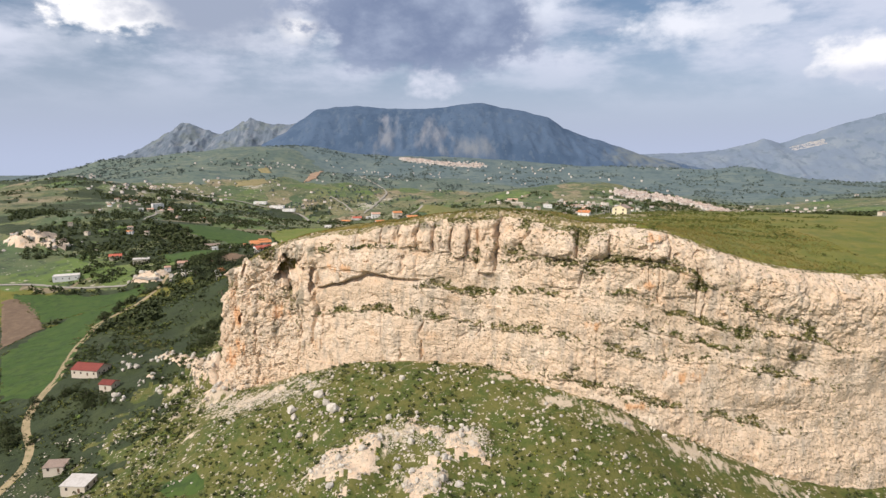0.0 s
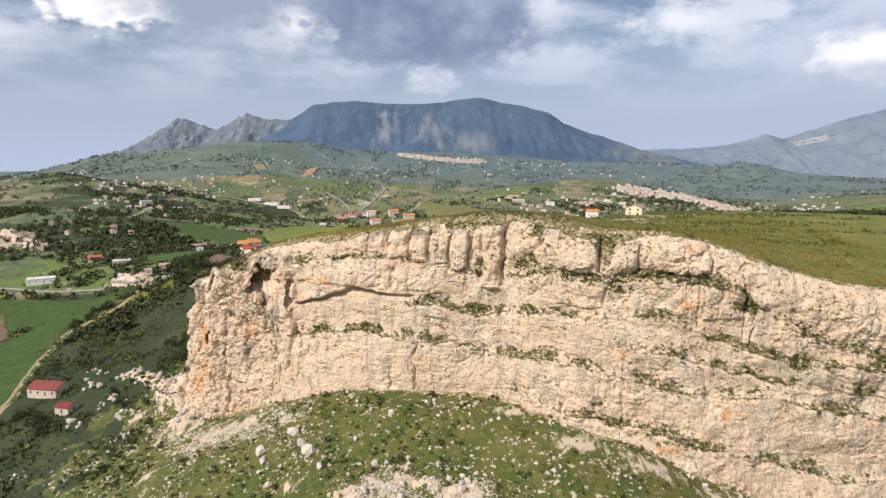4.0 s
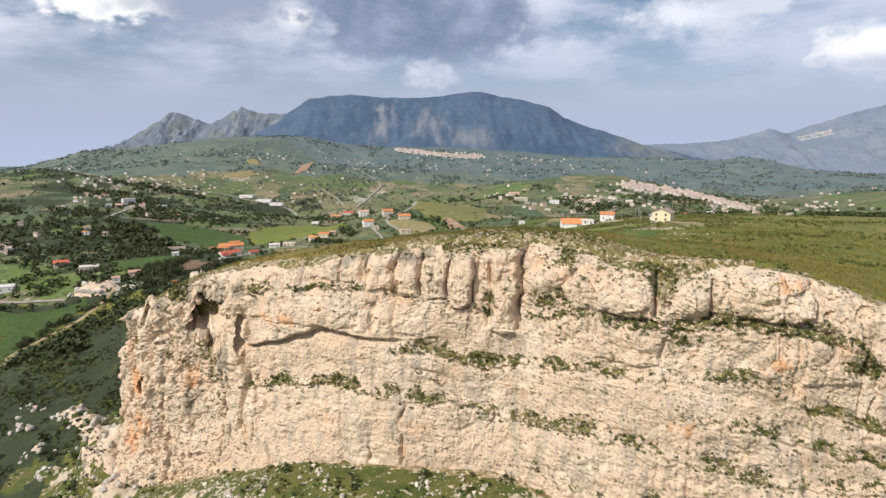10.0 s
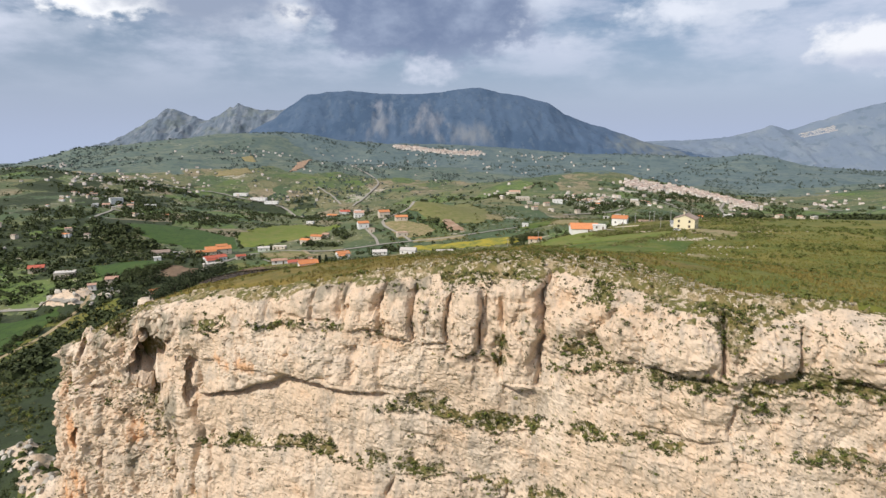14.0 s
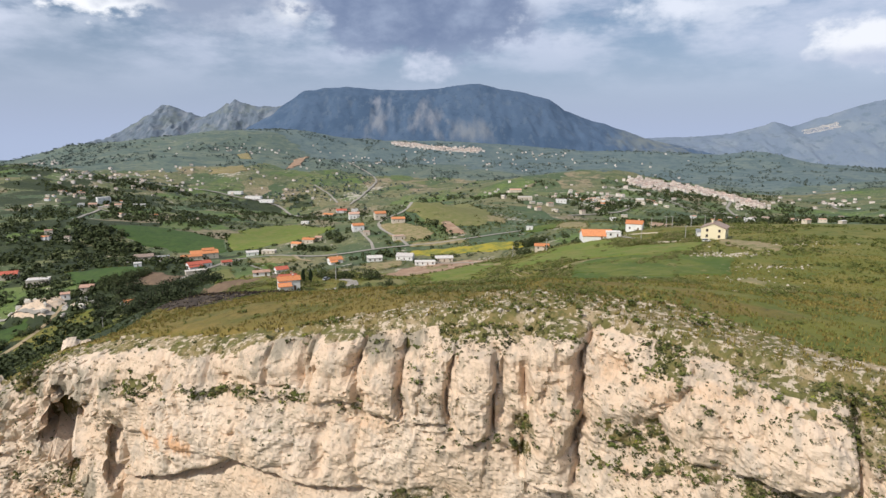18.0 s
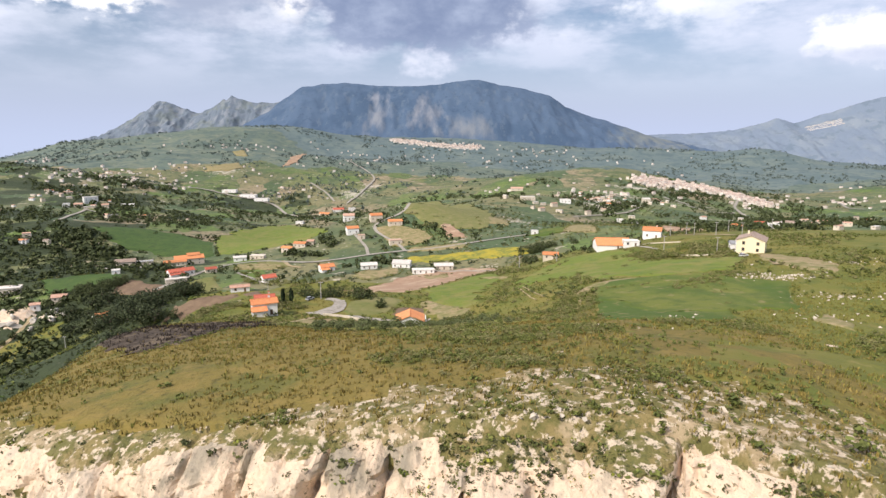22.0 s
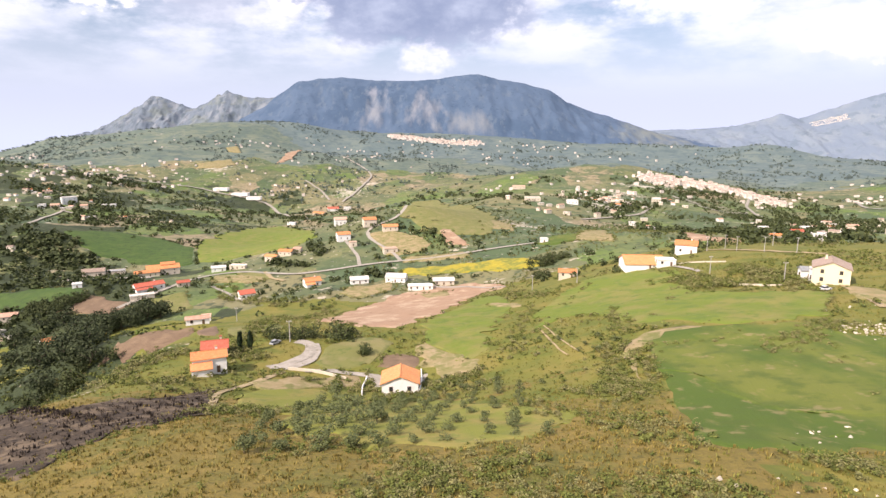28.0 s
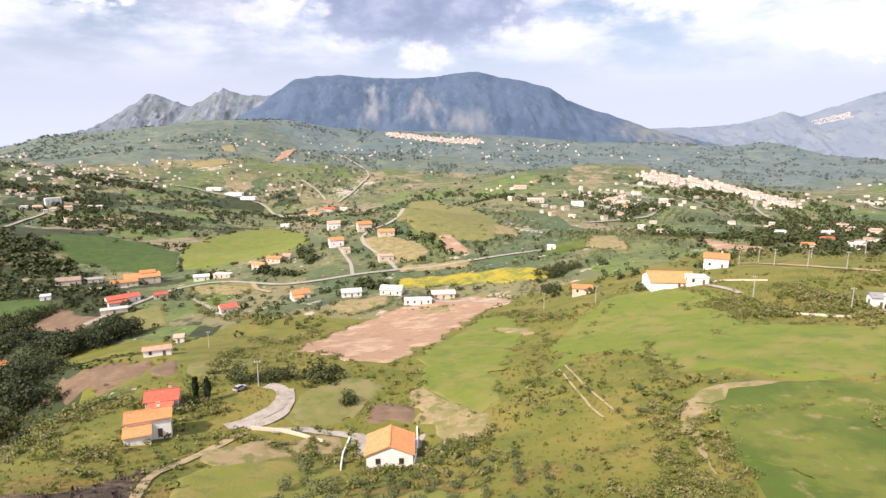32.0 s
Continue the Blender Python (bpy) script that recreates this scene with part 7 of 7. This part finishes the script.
def build_rocks():
    g = np.random.default_rng(44)
    kinds = [boulder_mesh(200 + i, 0.7 + 0.1 * (i % 3)) for i in range(6)]

    def rock(x, y, s, label="pale angular boulder fallen from the cliff", name="boulder", sink=0.3, tall=1.0):
        ob = new(name, kinds[int(g.integers(0, len(kinds)))])
        z = float(sheet(np.array([x]), np.array([y]))[0])
        ob.matrix_world = pose(x, y, z + s * (0.55 - sink), g.uniform(-20, 20), g.uniform(-20, 20), g.uniform(0, 360)) @ Matrix.Diagonal((s, s * g.uniform(0.7, 1), s * tall, 1))
        tagged(ob, label, "boulder", "boulders of the talus")
    for x, y, s in ((-54, 247, 3.0), (-50, 241, 2.4), (-46, 236, 3.2), (-65, 243, 3.0), (-63, 238, 2.2), (-22, 227, 1.8), (-30, 238, 1.5), (-41, 229, 1.9), (-58, 226, 1.6), (-18, 247, 1.7), (-26, 251, 1.3)):
        rock(x, y, s)
    for _ in range(150):
        x, y = g.uniform(-110, 95), g.uniform(180, 268)
        if float(cliff_side(np.array([x]), np.array([y]))[0]) < -8:
            rock(x, y, 0.45 + 0.9 * g.random() ** 2.5)
    # blocks round the crags
    for cx, cy, wide, tall in CRAGS:
        for k in range(9):
            rock(cx + g.normal(0, wide * 0.6), cy + g.normal(0, wide * 0.5), g.uniform(0.8, 2.0) * (1 if cy < 500 else 2.2), "weathered limestone block beside the crag", "rock_block", 0.4, 1.1)
    v = [as_arrays(boulder_mesh(220 + i, 0.8, 11)) for i in range(6)]
    n = 15000
    x, y = g.uniform(-230, 170, n), g.uniform(150, 300, n)
    rubble = 0.7 * np.maximum.reduce([smooth(1.4, 0.6, np.hypot((x - cx) / a, (y - cy) / b)) for cx, cy, a, b in ((-18, 212, 12, 7), (6, 207, 9, 7), (-37, 199, 14, 6), (-88, 272, 20, 11), (-50, 240, 14, 12), (42, 236, 14, 7), (75, 222, 25, 6))])
    keep = (cliff_side(x, y) < -5) & (fbm(x / 12, y / 12, 0, 99, 3) + 0.5 * rubble > 0.10 + 0.1 * g.normal(size=n))
    x, y = x[keep], y[keep]
    strew("talus_stones", v, np.c_[x, y, sheet(x, y)], 0.18 + 0.95 * g.random(len(x)) ** 3, STONES, "pale stones strewn over the talus", "stones", seed=18, sink=-0.15)
    n = 7000
    pick = g.integers(0, 4, n)
    spot = np.array([(-19, 213, 12, 7), (7, 209, 10, 6), (-38, 202, 12, 6), (-6, 192, 9, 5)])[pick]
    x, y = spot[:, 0] + g.normal(size=n) * spot[:, 2] * 0.75, spot[:, 1] + g.normal(size=n) * spot[:, 3] * 0.75
    keep = fbm(x / 4, y / 3, 0, 97, 3) > 0.02
    x, y = x[keep], y[keep]
    strew("outcrop_rocks", v, np.c_[x, y, sheet(x, y)], 0.15 + 0.7 * g.random(len(x)) ** 2.2, STONES, "pale broken rock of the outcrops on the talus", "stones", seed=36, sink=0.25)
    # scree below the western buttress
    n = 9000
    x = g.uniform(-150, -50, n)
    y = np.interp(x, (-150, -118, -96, -82, -50), (322, 297, 277, 272, 262)) + g.normal(size=n) * 8 - 3
    keep = (cliff_side(x, y) < -2) & (fbm(x / 6, y / 4, 0, 96, 3) > -0.08)
    x, y = x[keep], y[keep]
    strew("scree", v, np.c_[x, y, sheet(x, y)], 0.12 + 0.75 * g.random(len(x)) ** 3, STONES, "pale scree below the western buttress", "stones", seed=37, sink=0.2)
    x, y = g.uniform(-110, 190, 9000), g.uniform(230, 330, 9000)
    d = cliff_side(x, y)
    keep = (d > 4) & (d < 4 + 6 * hash_noise(x / 9, y / 9) + 20 * bell(x, 28, 40)) & (fbm(x / 7, y / 7, 0, 98, 2) > 0.0) & (g.random(9000) < 0.6)
    x, y = x[keep], y[keep]
    strew("rim_stones", v, np.c_[x, y, sheet(x, y)], 0.12 + 0.62 * g.random(len(x)) ** 3.5, STONES, "pale rocks breaking through turf at the cliff edge", "stones", seed=19, sink=0.1)
    for cx, cy, sx, sy, m in ((117, 405, 7, 3, 110), (114, 373, 7, 3, 60), (150, 430, 14, 3, 70), (95, 350, 6, 3, 30), (110, 410, 9, 3.5, 90), (60, 349, 5, 2, 14), (44, 330, 4, 2, 8)):
        x, y = g.normal(cx, sx, m), g.normal(cy, sy, m)
        strew("field_stones", v, np.c_[x, y, sheet(x, y)], 0.25 + 0.5 * g.random(m) ** 2, STONES, "white stones heaped at the field's edge", "stones", seed=20, sink=-0.1)


build_rocks()


# ---- far villages ----
def cottage(seed):
    g = np.random.default_rng(seed)
    a, b, h = g.uniform(3.5, 6), g.uniform(3, 4.5), g.uniform(4, 8.5)
    v, f = gable_walls(a, b, h, b * 0.0 + 0.01, -6)
    r, rf = gable_roof(a, b, h, b * g.uniform(0.2, 0.4), 0.2, 0.3)
    return (np.array(v), f), (np.array(r), rf)


def village(name, label, places, seed, spread=1.0):
    """Tight rows of small houses: one mesh for walls, one for roofs."""
    g = np.random.default_rng(seed)
    wv, wf, rv, rf = [], [], [], []
    models = [cottage(seed * 10 + i) for i in range(8)]
    for x, y, z in places:
        (v, f), (r, q) = models[int(g.integers(0, 8))]
        t = g.uniform(-0.5, 0.5) + (math.pi / 2 if g.random() < 0.4 else 0)
        c, s = math.cos(t), math.sin(t)
        k = g.uniform(0.8, 1.25) * spread
        for src, faces, dv, df in ((v, f, wv, wf), (r, q, rv, rf)):
            n = len(dv)
            dv.extend((x + k * (p[0] * c - p[1] * s), y + k * (p[0] * s + p[1] * c), z + k * p[2]) for p in src)
            df.extend(tuple(n + j for j in w) for w in faces)
    root = new(name)
    tagged(part("house_walls", wv, wf, VILLAGE_WALL, root), kind="stuff")
    tagged(part("house_roofs", rv, rf, VILLAGE_ROOF, root), kind="stuff")
    return tagged(root, label, "village", kind="stuff")


VILLAGE_WALL = material("village render", [(0.68, 0.61, 0.54), ((0.78, 0.74, 0.69), 14, 0.45, 0.6, 0.8), ((0.52, 0.42, 0.35), 7, 0.52, 0.62, 0.7)], island=0.15)
VILLAGE_ROOF = material("village roof tiles", [(0.50, 0.39, 0.32), ((0.42, 0.30, 0.24), 14, 0.45, 0.6, 0.8), ((0.64, 0.56, 0.50), 9, 0.52, 0.62, 0.8)], island=0.2)


def build_villages():
    g = np.random.default_rng(55)

    def cluster(points, half, n):
        p = along_belt(points, 0.01, n, g)
        p[:, 0] += g.normal(0, half * 0.35, n)
        p[:, 1] += g.normal(0, half, n)
        p[:, 2] = sheet(p[:, 0], p[:, 1])
        return p
    village("hill_town", "pale hill town with pinkish roofs along a ridge", cluster([(500, 1700), (560, 1745), (620, 1755), (670, 1730), (700, 1680), (722, 1620), (733, 1545)], 30, 760), 3, 0.78)
    village("mountain_town", "pale town at the foot of the mountain", cluster([(-215, 3165), (-120, 3130), (-40, 3095), (30, 3065), (110, 3085), (210, 3120)], 32, 620), 4, 0.8)
    M = MOUNTAIN_EAST_SURFACE
    i = [int(g.integers(0, len(M))) for _ in range(170)]
    village("ridge_town", "faint pale town on the distant ridge", M[i], 5, 0.5)
    # lone farmhouses
    models = []
    for j in range(6):
        (v, f), (r, q) = cottage(70 + j)
        root = new("farmhouse")
        part("wall", v, f, (WHITE, CREAM, CREAM)[j % 3], root)
        part("roof", r, q, (TILE_PINK, TILE_BROWN, PALE_ROOF, TILE_ORANGE, TILE_PINK, PALE_ROOF)[j], root)
        h = v[:, 2].max()
        a, b = abs(v[:, 0]).max(), abs(v[:, 1]).max()
        for u in (-0.5, 0.5):
            add_window(root, "f", u * a, h - 2.2, 1.1, 1.3, a, b, False)
        add_window(root, "l", 0, h - 2.2, 1.1, 1.3, a, b, False)
        models.append(tagged(root, "small pale farmhouse far off on the hillside", "house", "far farmhouses"))
    spots = []
    for x, y, sx, sy, n in ((-1000, 1850, 170, 110, 46), (-690, 1320, 70, 60, 14), (300, 1330, 120, 90, 34), (-400, 860, 90, 50, 6), (-680, 1980, 200, 120, 26), (-300, 2450, 400, 250, 26),
                            (880, 1540, 120, 110, 18), (520, 1080, 160, 90, 18), (240, 1030, 100, 60, 8), (-880, 2560, 90, 60, 12), (-560, 1150, 120, 70, 10), (100, 2900, 500, 200, 24),
                            (700, 2700, 300, 250, 18), (-620, 860, 90, 60, 8), (560, 780, 120, 60, 10), (680, 1520, 60, 40, 16)):
        for _ in range(n):
            spots.append((g.normal(x, sx * 0.7), g.normal(y, sy * 0.7)))
    for x, y, sx, sy, n in ((-819, 1606, 110, 110, 30), (-950, 1954, 90, 80, 12), (-1347, 2250, 90, 50, 20), (-690, 1762, 50, 30, 7), (-703, 2121, 70, 50, 10), (-395, 1859, 80, 40, 8), (172, 1663, 90, 60, 8),
                            (273, 1182, 70, 60, 12), (334, 1541, 90, 60, 12), (467, 1642, 60, 40, 8), (270, 660, 45, 30, 6), (892, 1539, 50, 40, 5), (1284, 1983, 90, 60, 7), (455, 3100, 120, 60, 10), (-426, 2836, 120, 60, 9),
                            (-678, 2694, 100, 60, 9), (-726, 1295, 60, 40, 7), (152, 1071, 50, 40, 7), (60, 2750, 250, 120, 12)):
        spots += [(g.normal(x, sx * 0.7), g.normal(y, sy * 0.7)) for _ in range(n)]
    q = np.array(spots)
    q = q[~in_fields(q[:, 0], q[:, 1])]
    far = q[q[:, 1] > 1450]
    village("distant_farmhouses", "pale farmhouses scattered over the distant hills", np.c_[far, sheet(far[:, 0], far[:, 1])], 6, 0.68)
    for x, y in q[q[:, 1] <= 1450]:
        z = float(sheet(np.array([x]), np.array([y]))[0])
        s = g.uniform(0.5, 0.85)
        copy_thing(models[int(g.integers(0, 6))], pose(x, y, z, 0, 0, g.uniform(-40, 40)) @ Matrix.Diagonal((s, s, s * 0.85, 1)))
    drop_model(models)


build_villages()

# ---- parked cars ----
CAR_WHITE = material("white car paint", [(0.78, 0.78, 0.77), ((0.66, 0.65, 0.62), 0.8, 0.55, 0.70, 0.4)], rough=0.3, spec=0.5)
CAR_GREY = material("silver-grey car paint", [(0.34, 0.35, 0.36), ((0.27, 0.28, 0.28), 0.8, 0.55, 0.70, 0.4)], rough=0.3, spec=0.5)
RUBBER = material("black tyre rubber", [(0.025, 0.025, 0.025), ((0.05, 0.045, 0.04), 0.2, 0.5, 0.66, 0.6)], rough=0.9)


def profile(points, half, narrow=0.0):
    """A side outline drawn across the car's width; the upper points stand in by narrow."""
    top = max(p[1] for p in points)
    n = len(points)
    v = [(x, side * (half - narrow * z / top), z) for side in (-1, 1) for x, z in points]
    return v, [(i, (i + 1) % n, n + (i + 1) % n, n + i) for i in range(n)] + [tuple(range(n))[::-1], tuple(range(n, 2 * n))]


def car(label, paint, x, y, turn):
    z = float(sheet(np.array([x]), np.array([y]))[0]) + 0.18
    root = new("car")
    root.matrix_world = pose(x, y, z, 0, 0, turn)
    part("body", *profile([(-2.0, 0.25), (2.0, 0.25), (2.1, 0.55), (1.95, 0.78), (0.95, 0.90), (-1.95, 0.92), (-2.1, 0.6)], 0.84, 0.06), paint, root)
    part("cabin", *profile([(0.95, 0.90), (0.35, 1.40), (-1.35, 1.44), (-1.95, 0.92)], 0.78, 0.14), GLASS_DARK, root, "dark glazed cabin")
    part("roof", *profile([(0.33, 1.41), (0.28, 1.47), (-1.28, 1.50), (-1.36, 1.45)], 0.68, 0.02), paint, root)
    for u in (-1.3, 1.3):
        for side in (-1, 1):
            n = 12
            ring = [(u + 0.32 * math.cos(2 * math.pi * i / n), side * w, 0.3 + 0.32 * math.sin(2 * math.pi * i / n)) for w in (0.70, 0.86) for i in range(n)]
            part("wheel", ring, [(i, (i + 1) % n, n + (i + 1) % n, n + i) for i in range(n)] + [tuple(range(n)), tuple(range(n, 2 * n))], RUBBER, root, "black tyre")
    tagged(root, label, "car")


car("white car parked beside the two-storey villa", CAR_WHITE, 131, 460, 20)
car("silver-grey car parked beside the curved driveway", CAR_GREY, -54, 464, 60)

# ---- yard walls, posts ----
wall_line("field_wall", "low pale stone wall beside the villa's pasture", CREAM, [(115, 486), (119, 482), (122, 478), (125, 474)], 0.7)
wall_line("garden_wall", "low pale wall along the concrete lane", CREAM, [(-44, 441), (-36, 441), (-26, 438)], 0.9)
wall_line("yard_wall", "pale wall round the gabled house's yard", WHITE, [(-19.5, 424), (-20.5, 433), (-20, 441)], 0.8)
wall_line("yard_wall", "pale wall round the gabled house's yard", WHITE, [(-3.5, 425), (-3, 434), (-3.5, 444)], 0.8)
wall_line("terrace_wall", "white wall along the villa drive", CREAM, [(112, 556), (125, 553), (138, 543)], 0.6)
for x, y in ((152, 594), (161, 579), (168, 565), (178, 554), (130, 482), (-50, 468), (72, 560), (52, 575), (120, 520), (165, 600), (195, 605), (228, 612), (-100, 560), (-205, 530)):
    power_pole(x, y)
